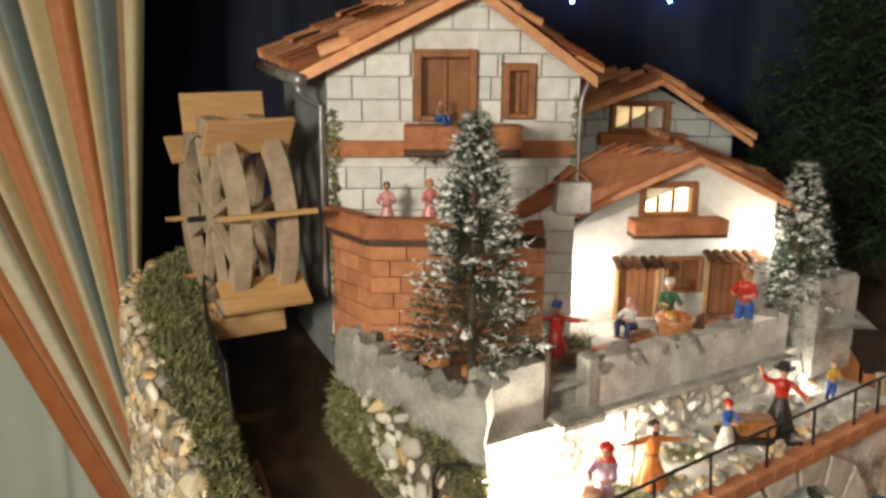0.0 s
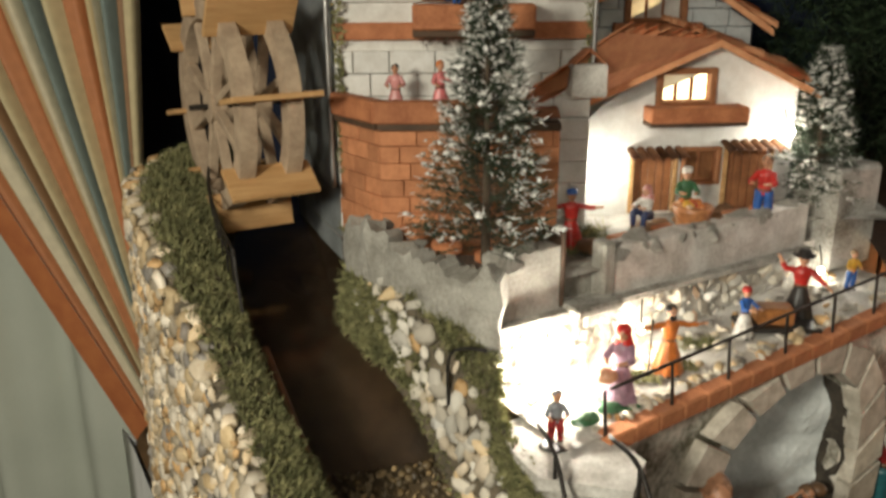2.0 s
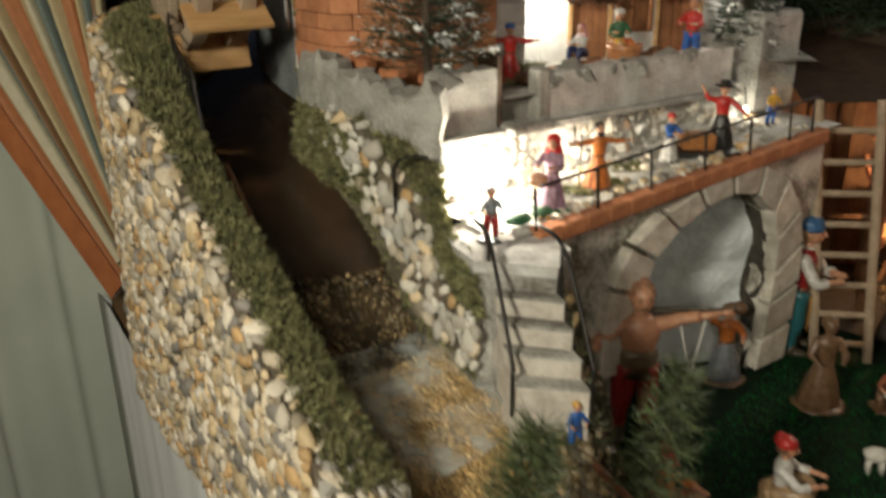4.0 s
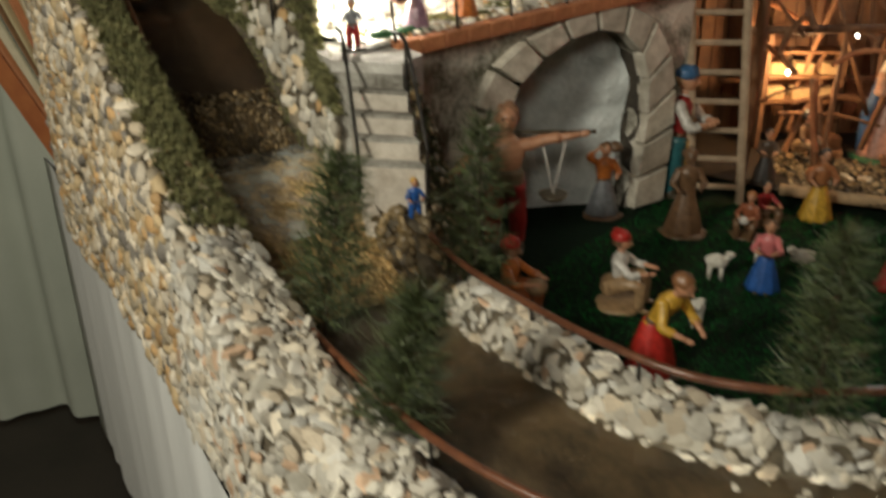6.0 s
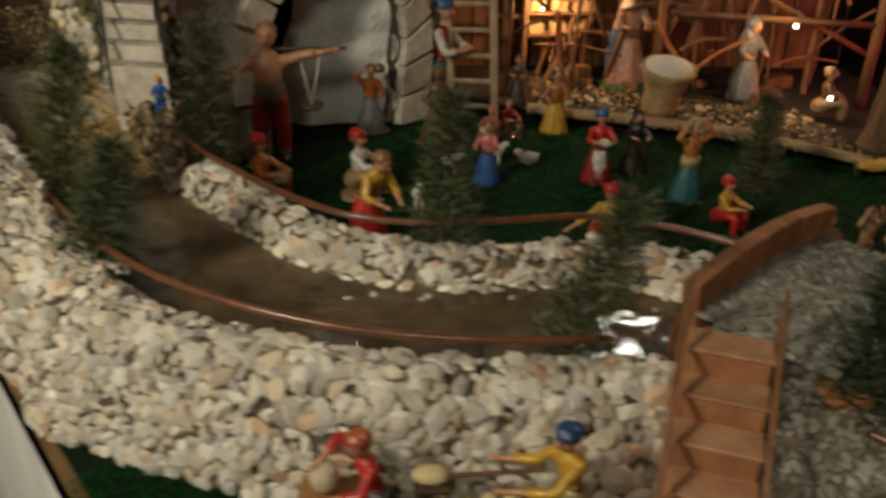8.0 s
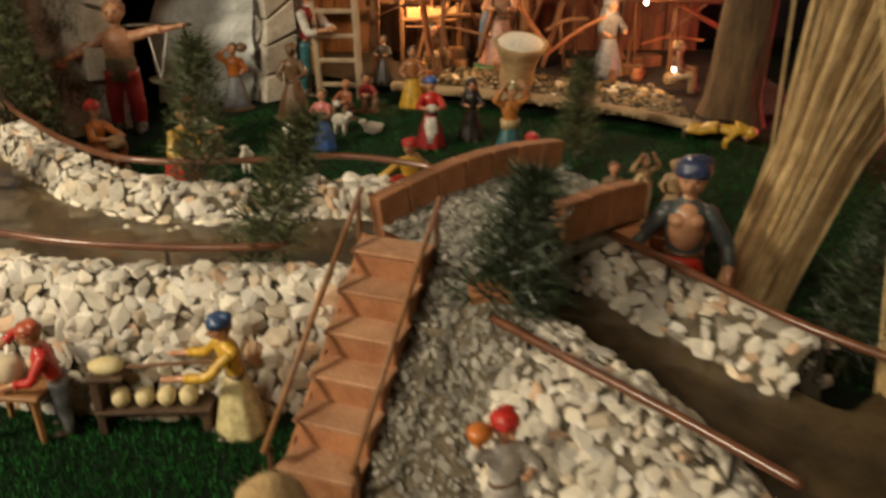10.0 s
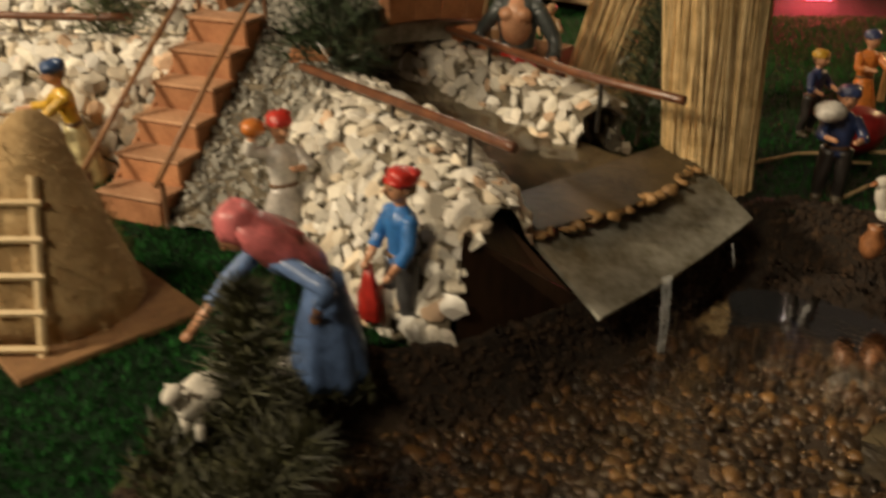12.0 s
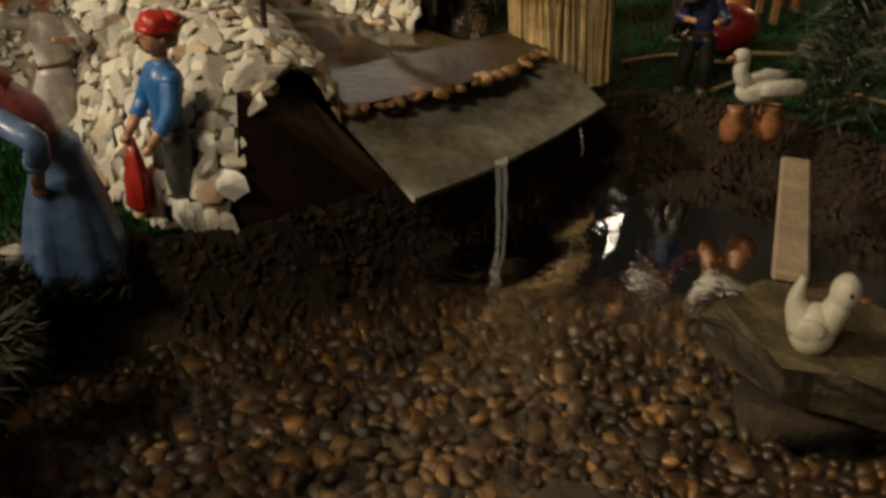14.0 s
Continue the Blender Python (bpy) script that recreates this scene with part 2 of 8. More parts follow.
# brown panes with a faint glow added; the mill windows are unlit
GLOWDIM = material("faint_glow_pane", (0.26, 0.12, 0.05), (0.14, 0.06, 0.025), 0.25, 20, 200, bump=0, emit=0.12)
HOT = material("lamp_bulb", (1.0, 0.93, 0.8), (1.0, 0.92, 0.78), 0.4, 30, 200, bump=0, emit=14.0)
REDHOT = material("red_lamp_glass", (1.0, 0.10, 0.16), (1.0, 0.08, 0.12), 0.3, 30, 200, bump=0, emit=30.0)
STAR = material("blue_diode", (0.12, 0.3, 1.0), (0.1, 0.25, 1.0), 0.3, 30, 200, bump=0, emit=60.0)
UNLITDEEP = material("unlit_depth", (0.03, 0.024, 0.018), (0.015, 0.012, 0.01), 0.9, 40, 200)


def water_material(name, tint, scale, bump):
    m = material(name, tint, tint, 0.03, scale, scale * 4, bump=bump, transmit=1.0)
    m.node_tree.nodes["Principled BSDF"].inputs["IOR"].default_value = 1.33
    return m


WATER = water_material("clear_water", (0.95, 0.93, 0.88), 30, 0.07)
POOLWATER = water_material("pool_water", (0.96, 0.92, 0.84), 40, 0.06)
POOLWATER.node_tree.nodes["Principled BSDF"].inputs["IOR"].default_value = 1.14
JET = material("falling_water", (0.95, 0.96, 0.96), (0.80, 0.83, 0.84), 0.05, 90, 300, bump=0.5, transmit=0.85)


def foam_material():
    """Milky broken water: white film that opens and closes over the bed."""
    m = material("milky_foam", (0.70, 0.76, 0.75), (0.50, 0.56, 0.56), 0.12, 30, 160, bump=0.5)
    n, l = m.node_tree.nodes, m.node_tree.links
    co, tex, ramp = n.new("ShaderNodeTexCoord"), n.new("ShaderNodeTexNoise"), n.new("ShaderNodeMapRange")
    tex.inputs["Scale"].default_value, tex.inputs["Detail"].default_value = 24, 6
    ramp.inputs[1].default_value, ramp.inputs[2].default_value, ramp.inputs[4].default_value = 0.36, 0.72, 0.7
    l.new(co.outputs["Object"], tex.inputs["Vector"])
    l.new(tex.outputs[0], ramp.inputs[0])
    l.new(ramp.outputs[0], n["Principled BSDF"].inputs["Alpha"])
    return m


FOAM = foam_material()
SKIN = material("painted_skin", (0.60, 0.31, 0.18), (0.46, 0.22, 0.12), 0.45, 120, 500, bump=0.1, sheen=0.3)
PAINT = {}


def paint(c):
    """Glossy figurine paint of a colour, made once."""
    if c not in PAINT:
        PAINT[c] = material("figurine_paint", c, tuple(v * 0.6 for v in c), 0.42, 120, 500, bump=0.12, sheen=0.3)
    return PAINT[c]


def curtain_material():
    """Bands of orange, cream and grey-green along the cloth's width, with a woven leaf figure."""
    m = material("striped_curtain", (0.6, 0.5, 0.3), rough=0.7, scale=50, fine=900, bump=0.15)
    n, l = m.node_tree.nodes, m.node_tree.links
    uv = n.new("ShaderNodeTexCoord")
    sep = n.new("ShaderNodeSeparateXYZ")
    mul = n.new("ShaderNodeMath")
    mul.operation = "MULTIPLY"
    mul.inputs[1].default_value = 2.9
    fr = n.new("ShaderNodeMath")
    fr.operation = "FRACT"
    l.new(uv.outputs["UV"], sep.inputs[0])
    l.new(sep.outputs[0], mul.inputs[0])
    l.new(mul.outputs[0], fr.inputs[0])
    ramp = n.new("ShaderNodeValToRGB")
    ramp.color_ramp.interpolation = "CONSTANT"
    bands = ((0, (0.52, 0.21, 0.09)), (0.2, (0.60, 0.47, 0.25)), (0.36, (0.68, 0.60, 0.42)), (0.50, (0.20, 0.25, 0.23)), (0.66, (0.30, 0.17, 0.085)), (0.82, (0.62, 0.52, 0.30)))
    e = ramp.color_ramp.elements
    for i, (p, c) in enumerate(bands):
        el = e[i] if i < 2 else e.new(p)
        el.position, el.color = p, (*c, 1)
    l.new(fr.outputs[0], ramp.inputs[0])
    leaf = n.new("ShaderNodeTexVoronoi")
    leaf.inputs["Scale"].default_value = 60
    l.new(uv.outputs["Object"], leaf.inputs["Vector"])
    mix = n.new("ShaderNodeMixRGB")
    mix.blend_type = "MULTIPLY"
    mix.inputs[0].default_value = 0.35
    l.new(ramp.outputs[0], mix.inputs[1])
    l.new(leaf.outputs["Distance"], mix.inputs[2])
    bright = n.new("ShaderNodeMixRGB")
    bright.inputs[0].default_value = 0.5
    l.new(ramp.outputs[0], bright.inputs[1])
    l.new(mix.outputs[0], bright.inputs[2])
    l.new(bright.outputs[0], n["Principled BSDF"].inputs["Base Color"])
    return m


CURTAIN = curtain_material()

# ---- mesh helpers ----


def finish(bm, name, mats, smooth=False):
    me = bpy.data.meshes.new(name)
    bm.to_mesh(me)
    bm.free()
    for m in mats if isinstance(mats, (list, tuple)) else [mats]:
        me.materials.append(m)
    if smooth:
        me.polygons.foreach_set("use_smooth", [True] * len(me.polygons))
    return me


def part(name, bm, mat, parent, label="", smooth=False):
    """One mesh object under a thing or a part."""
    ob = new(name, bm if isinstance(bm, bpy.types.Mesh) else finish(bm, name, mat, smooth))
    ob.parent = parent
    if label:
        ob["label"] = label
    return ob


def thing(name, place, label, category, group="", kind="", turn=0.0):
    ob = new(name)
    ob.matrix_world = pose(*place, 0, 0, turn)
    ob.empty_display_size = 0.02
    return tagged(ob, label, category, group, kind)


def solo(name, bm, mat, label, category, group="", kind="", smooth=False, m=None):
    ob = new(name, bm if isinstance(bm, bpy.types.Mesh) else finish(bm, name, mat, smooth))
    if m is not None:
        ob.matrix_world = m
    return tagged(ob, label, category, group, kind)


def box(bm, lo, hi, m=None, bevel=0.0, mat=0):
    """An axis-aligned box from lo to hi, moved by m, with bevelled edges."""
    tmp = bmesh.new()
    bmesh.ops.create_cube(tmp, size=1)
    for v in tmp.verts:
        v.co = Vector([lo[i] + (v.co[i] + 0.5) * (hi[i] - lo[i]) for i in range(3)])
    if bevel:
        bmesh.ops.bevel(tmp, geom=tmp.edges[:], offset=bevel, segments=1, affect="EDGES")
    return join(bm, tmp, m, mat)


def join(bm, tmp, m=None, mat=0):
    """Adds tmp's faces to bm."""
    if m is not None:
        bmesh.ops.transform(tmp, matrix=m, verts=tmp.verts)
    made = [bm.verts.new(v.co) for v in tmp.verts]
    for i, v in enumerate(tmp.verts):
        v.index = i
    for f in tmp.faces:
        g = bm.faces.new([made[v.index] for v in f.verts])
        g.material_index = mat
    tmp.free()
    return bm


def boxmesh(lo, hi, mat, bevel=0.0):
    return finish(box(bmesh.new(), lo, hi, None, bevel), "piece", mat)


def curve(pts, n):
    """n points on a smooth line through pts."""
    pts = [Vector(p) for p in pts]
    ext = [2 * pts[0] - pts[1], *pts, 2 * pts[-1] - pts[-2]]
    lens = [0.0]
    for a, b in zip(pts, pts[1:]):
        lens.append(lens[-1] + (b - a).length)
    out = []
    for k in range(n):
        s = lens[-1] * k / (n - 1)
        i = max(j for j in range(len(pts) - 1) if lens[j] <= s + 1e-9)
        t = (s - lens[i]) / max(lens[i + 1] - lens[i], 1e-9)
        a, b, c, d = ext[i : i + 4]
        out.append(0.5 * ((2 * b) + (c - a) * t + (2 * a - 5 * b + 4 * c - d) * t * t + (3 * b - a - 3 * c + d) * t**3))
    return out


def tube(bm, pts, r, sides=8, r2=None, mat=0, cap=True):
    """A round bar through pts; r may end at r2."""
    pts = [Vector(p) for p in pts]
    rings = []
    for i, p in enumerate(pts):
        d = (pts[min(i + 1, len(pts) - 1)] - pts[max(i - 1, 0)]).normalized()
        a = d.orthogonal().normalized() if i == 0 else (a - d * a.dot(d)).normalized()
        b = d.cross(a)
        rr = r if r2 is None else r + (r2 - r) * i / (len(pts) - 1)
        rings.append([bm.verts.new(p + rr * (a * math.cos(k * math.tau / sides) + b * math.sin(k * math.tau / sides))) for k in range(sides)])
    for u, v in zip(rings, rings[1:]):
        for k in range(sides):
            bm.faces.new((u[k], u[(k + 1) % sides], v[(k + 1) % sides], v[k])).material_index = mat
    if cap:
        for ring in (rings[0][::-1], rings[-1]):
            bm.faces.new(ring).material_index = mat
    return bm


def lathe(bm, profile, sides=14, m=None, mat=0, squash=1.0):
    """Turns (radius, height) pairs round z."""
    tmp = bmesh.new()
    rings = [[tmp.verts.new((r * math.cos(k * math.tau / sides), squash * r * math.sin(k * math.tau / sides), z)) for k in range(sides)] for r, z in profile]
    for u, v in zip(rings, rings[1:]):
        for k in range(sides):
            tmp.faces.new((u[k], u[(k + 1) % sides], v[(k + 1) % sides], v[k]))
    tmp.faces.new(rings[0][::-1])
    tmp.faces.new(rings[-1])
    return join(bm, tmp, m, mat)


def ball(bm, place, r, mat=0, detail=2, scale=(1, 1, 1), rough=0.0, turn=None):
    tmp = bmesh.new()
    bmesh.ops.create_icosphere(tmp, subdivisions=detail, radius=1)
    for v in tmp.verts:
        k = 1 + rough * noise.noise(v.co * 1.7 + Vector(place) * 40)
        v.co = Vector([v.co[i] * scale[i] * r * k for i in range(3)])
    m = Matrix.Translation(place) @ (turn.to_4x4() if turn else Matrix())
    return join(bm, tmp, m, mat)


def loft(rows, mat, name="body", smooth=False, close=False, rough=0.0, scale=40):
    """A sheet over rows of points, all of the same length."""
    bm = bmesh.new()
    grid = []
    for row in rows:
        line = []
        for p in row:
            p = Vector(p)
            if rough:
                p = p + rough * noise.noise_vector(p * scale)
            line.append(bm.verts.new(p))
        grid.append(line)
    for a, b in zip(grid, grid[1:]):
        for k in range(len(a) - 1):
            bm.faces.new((a[k], a[k + 1], b[k + 1], b[k]))
        if close:
            bm.faces.new((a[-1], a[0], b[0], b[-1]))
    bmesh.ops.recalc_face_normals(bm, faces=bm.faces[:])
    return bm


def fill(points, z, holes=()):
    """A flat face with holes, as triangles."""
    bm = bmesh.new()
    edges = []
    for loop in (points, *holes):
        vs = [bm.verts.new((x, y, z)) for x, y in loop]
        edges += [bm.edges.new((a, b)) for a, b in zip(vs, vs[1:] + vs[:1])]
    bmesh.ops.triangle_fill(bm, edges=edges, use_beauty=True)
    bmesh.ops.recalc_face_normals(bm, faces=bm.faces[:])
    return bm


def inside(x, y, poly):
    hit = False
    for (x1, y1), (x2, y2) in zip(poly, [*poly[1:], poly[0]]):
        if (y1 > y) != (y2 > y) and x < (x2 - x1) * (y - y1) / (y2 - y1) + x1:
            hit = not hit
    return hit


def rock_mesh(name, mat, seed, points=13, flat=(1.0, 0.8, 0.6), smooth=False):
    """An angular or rounded stone about 1 across: the hull of scattered points."""
    rnd = random.Random(seed)
    bm = bmesh.new()
    for _ in range(points):
        v = Vector([rnd.gauss(0, 1) for _ in range(3)]).normalized() * rnd.uniform(0.42, 0.55)
        bm.verts.new([v[i] * flat[i] for i in range(3)])
    hull = bmesh.ops.convex_hull(bm, input=bm.verts[:])
    loose = [v for v in bm.verts if not v.link_faces]
    bmesh.ops.delete(bm, geom=loose, context="VERTS")
    return finish(bm, name, mat, smooth)


CHIP_SHAPES = [rock_mesh("chip", CHIP, i, 15 + i % 4, (1.0, 0.8, 0.5)) for i in range(10)]
BED_SHAPES = [rock_mesh("bed_pebble", BEDPEBBLE, 80 + i, 22, (1.0, 0.8, 0.6), True) for i in range(6)]
AMBER_SHAPES = [rock_mesh("pebble", AMBER, 90 + i, 22, (1.0, 0.8, 0.65), True) for i in range(5)]
PALE_SHAPES = [rock_mesh("pebble", CHIP, 70 + i, 24, (1.0, 0.78, 0.55), True) for i in range(6)]
PEBBLE_SHAPES = [rock_mesh("pebble", PEBBLE, 50 + i, 22, (1.0, 0.8, 0.6), True) for i in range(8)]


def merged(name, placed, mat, smooth=False):
    """One mesh out of (mesh, matrix) pairs."""
    verts, faces, at = [], [], 0
    for me, m in placed:
        co = np.empty(len(me.vertices) * 3, dtype=np.float32)
        me.vertices.foreach_get("co", co)
        co = co.reshape(-1, 3)
        mm = np.array(m)
        verts.append(co @ mm[:3, :3].T + mm[:3, 3])
        faces += [[i + at for i in p.vertices] for p in me.polygons]
        at += len(co)
    out = bpy.data.meshes.new(name)
    out.from_pydata(np.concatenate(verts).tolist(), [], faces)
    out.materials.append(mat)
    if smooth:
        out.polygons.foreach_set("use_smooth", [True] * len(out.polygons))
    return out


def lay(place, normal, size, rnd, lean=0.35):
    """A matrix for a stone at place, its flat side to normal, turned by chance."""
    n = (Vector(normal).normalized() + Vector([rnd.uniform(-lean, lean) for _ in range(3)])).normalized()
    q = n.to_track_quat("Z", "Y").to_matrix().to_4x4()
    s = size * rnd.choice((0.66, 0.8, 0.92, 1.0, 1.1, 1.25, 1.5)) * rnd.uniform(0.92, 1.08)
    return Matrix.Translation(place) @ q @ Matrix.Rotation(rnd.uniform(0, math.tau), 4, "Z") @ Matrix.Diagonal((s, s * rnd.uniform(0.66, 1.1), s * rnd.uniform(0.65, 0.95), 1))


def stones_on(rows, spacing, rnd, jitter=0.35, skip=0.0):
    """Places and normals spread evenly over the sheet of rows."""
    out = []
    for a, b in zip(rows, rows[1:]):
        for k in range(len(a) - 1):
            p, q, r, s = Vector(a[k]), Vector(a[k + 1]), Vector(b[k]), Vector(b[k + 1])
            area = ((q - p).cross(r - p).length + (q - s).cross(r - s).length) / 2
            want = area / spacing**2
            count = int(want) + (rnd.random() < want % 1)
            nm = (q - p).cross(r - p) + (r - s).cross(q - s)
            if nm.length < 1e-9:
                continue
            for i in range(count):
                u, v = rnd.random(), rnd.random()
                out.append((p * (1 - u) * (1 - v) + q * u * (1 - v) + r * (1 - u) * v + s * u * v, nm.normalized()))
    kept = []
    cell = {}
    for pl, nm in out:
        key = tuple(int(math.floor(c / spacing)) for c in pl)
        close = False
        for dx in (-1, 0, 1):
            for dy in (-1, 0, 1):
                for dz in (-1, 0, 1):
                    for o in cell.get((key[0] + dx, key[1] + dy, key[2] + dz), ()):
                        if (o - pl).length < spacing * 0.62:
                            close = True
        if not close:
            cell.setdefault(key, []).append(pl)
            kept.append((pl, nm))
    return kept


def clad(parent, rows, spacing, size, shapes, stuffmat, seed, most=300, name="stone", out=1, lean=0.35, near=None, label=""):
    """Covers a sheet with stones: the nearest ones as parts, the rest joined."""
    rnd = random.Random(seed)
    spots = []
    for k in range(3):
        spots += stones_on(rows, spacing, rnd)
    spots2, cell = [], {}
    for pl, nm in spots:
        key = tuple(int(math.floor(c / spacing)) for c in pl)
        if any((o - pl).length < spacing * 0.66 for dx in (-1, 0, 1) for dy in (-1, 0, 1) for dz in (-1, 0, 1) for o in cell.get((key[0] + dx, key[1] + dy, key[2] + dz), ())):
            continue
        cell.setdefault(key, []).append(pl)
        spots2.append((pl, nm * out))
    if near:
        spots2.sort(key=lambda s: (s[0] - Vector(near)).length)
    placed = [(rnd.choice(shapes), lay(pl + nm * size * 0.1, nm, size, rnd, lean)) for pl, nm in spots2]
    for me, m in placed[:most]:
        ob = new(name, me)
        ob.parent = parent
        ob.matrix_basis = m
    if placed[most:]:
        rest = part(name + "_facing", merged(name + "_facing", placed[most:], stuffmat, shapes is not CHIP_SHAPES), None, parent, label)
        rest["kind"] = "stuff"


def tufts(rows, spacing, seed, length, mat, name, parent, width=0.0012, n=5, up=0.6, out=1, smooth=False):
    """Short bristles in clumps over a sheet: moss, grass."""
    rnd = random.Random(seed)
    verts, faces = [], []
    for pl, nm in stones_on(rows, spacing, rnd):
        for _ in range(n):
            d = (nm * out + Vector((rnd.gauss(0, up), rnd.gauss(0, up), rnd.gauss(0, up)))).normalized()
            side = d.orthogonal().normalized()
            side.rotate(Matrix.Rotation(rnd.uniform(0, 6.3), 3, d))
            l = length * rnd.uniform(0.5, 1.3)
            b = pl + Vector((rnd.gauss(0, spacing * 0.3), rnd.gauss(0, spacing * 0.3), 0))
            i = len(verts)
            verts += [b - side * width, b + side * width, b + d * l + side * width * 0.3]
            faces.append((i, i + 1, i + 2))
    me = bpy.data.meshes.new(name)
    me.from_pydata([tuple(v) for v in verts], [], faces)
    me.materials.append(mat)
    ob = part(name, me, None, parent)
    ob["kind"] = "stuff"
    return ob


# ---- the plan ----
POOL = [(0.965, -0.30), (0.985, -0.245), (1.05, -0.215), (1.12, -0.205), (1.19, -0.16), (1.30, -0.08), (1.42, 0.045), (1.5, 0.03), (1.56, -0.03), (1.62, -0.16), (1.66, -0.36), (1.66, -0.62), (0.92, -0.62), (0.92, -0.40)]
TABLE = [(-0.57, 1.9), (-0.57, 1.53), (-0.555, 1.495), (0.13, 0.46), (0.6, -0.227), (0.87, -0.62), (0.88, -0.8), (2.2, -0.8), (2.2, 1.9)]

# room shell
room = (-1.9, 2.4, -2.3, 2.25, -0.75, 1.75)
for nm, lo, hi, mt in (
    ("wall_west", (room[0] - 0.1, room[2], room[4]), (room[0], room[3], room[5]), ROOMWALL),
    ("wall_east", (room[1], room[2], room[4]), (room[1] + 0.1, room[3], room[5]), ROOMWALL),
    ("wall_south", (room[0] - 0.1, room[2] - 0.1, room[4]), (room[1] + 0.1, room[2], room[5]), ROOMWALL),
    ("wall_north", (room[0] - 0.1, room[3], room[4]), (room[1] + 0.1, room[3] + 0.1, room[5]), ROOMWALL),
    ("floor", (room[0] - 0.1, room[2] - 0.1, room[4] - 0.1), (room[1] + 0.1, room[3] + 0.1, room[4]), FLOORM),
    ("ceiling", (room[0] - 0.1, room[2] - 0.1, room[5]), (room[1] + 0.1, room[3] + 0.1, room[5] + 0.1), ROOMWALL),
):
    solo(nm, boxmesh(lo, hi, mt), mt, "plain painted room surface" if mt is ROOMWALL else "dark wooden room floor", "wall" if "wall" in nm else nm, kind="structure")

# table and cloth
table = thing("display_table", (0, 0, 0), "long table under a white cloth carrying the model village", "table")
top = fill(TABLE, -0.012, [POOL])
part("tabletop", top, material("table_board", (0.20, 0.115, 0.05), (0.12, 0.07, 0.03), 0.8, 20, 200), table)
rnd = random.Random(3)
line = curve([(x, y, 0) for x, y in TABLE[:7]], 160)
rows = []
for k, z in enumerate((-0.012, -0.02, -0.2, -0.45, -0.74)):
    row = []
    for i, p in enumerate(line):
        d = (line[min(i + 1, 159)] - line[max(i - 1, 0)]).normalized()
        o = Vector((d.y, -d.x, 0))
        row.append(p - o * -0.006 * 1 + o * (0.003 * math.sin(i * 0.9) + 0.0015 * math.sin(i * 2.3)) * min(k, 2) * 0.5 * -1 + Vector((0, 0, z)))
    rows.append(row)
cloth = solo("tablecloth", loft(rows, CLOTH), CLOTH, "white crinkled cloth hanging over the table edge", "tablecloth", smooth=True)
for x, y in ((-0.5, 1.7), (1.0, -0.7), (2.1, -0.7), (2.1, 1.8)):
    part("leg", boxmesh((x - 0.03, y - 0.03, -0.75), (x + 0.03, y + 0.03, -0.012), DARKWOOD), None, table)

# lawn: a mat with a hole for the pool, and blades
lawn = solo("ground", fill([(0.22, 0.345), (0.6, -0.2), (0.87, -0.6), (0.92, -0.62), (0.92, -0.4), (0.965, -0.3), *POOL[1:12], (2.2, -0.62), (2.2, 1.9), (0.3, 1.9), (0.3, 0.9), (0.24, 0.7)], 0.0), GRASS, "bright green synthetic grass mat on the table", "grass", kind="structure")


def blades(poly, count, seed, avoid=()):
    rnd = random.Random(seed)
    xs, ys = [p[0] for p in poly], [p[1] for p in poly]
    verts, faces = [], []
    while count:
        x, y = rnd.uniform(min(xs), max(xs)), rnd.uniform(min(ys), max(ys))
        count -= 1
        if not inside(x, y, poly) or any(inside(x, y, a) for a in avoid):
            continue
        a, t, h = rnd.uniform(0, 6.28), rnd.gauss(0, 0.35), rnd.uniform(0.003, 0.008)
        i = len(verts)
        dx, dy = 0.0007 * math.cos(a), 0.0007 * math.sin(a)
        verts += [(x - dx, y - dy, 0), (x + dx, y + dy, 0), (x + h * t * math.sin(a), y - h * t * math.cos(a), h)]
        faces.append((i, i + 1, i + 2))
    return verts, faces


gv, gf = [], []
for poly, count, seed in (
    ([(0.3, 0.2), (0.6, -0.2), (0.87, -0.6), (0.95, -0.45), (0.98, -0.24), (1.12, -0.2), (1.0, 0.0), (0.9, 0.1), (0.5, 0.17), (0.36, 0.25)], 90000, 5),
    ([(0.42, 0.95), (0.5, 0.55), (0.62, 0.46), (0.95, 0.45), (1.1, 0.42), (1.42, 0.08), (1.52, 0.05), (1.64, -0.1), (2.1, -0.2), (2.1, 1.0), (1.5, 1.0), (0.95, 1.25), (0.7, 1.3)], 120000, 6),
):
    v, f = blades(poly, count, seed)
    gf += [tuple(i + len(gv) for i in t) for t in f]
    gv += v
me = bpy.data.meshes.new("grass")
me.from_pydata(gv, [], gf)
me.materials.append(BLADE)
solo("grass", me, BLADE, "short shiny synthetic grass blades", "grass", kind="stuff")

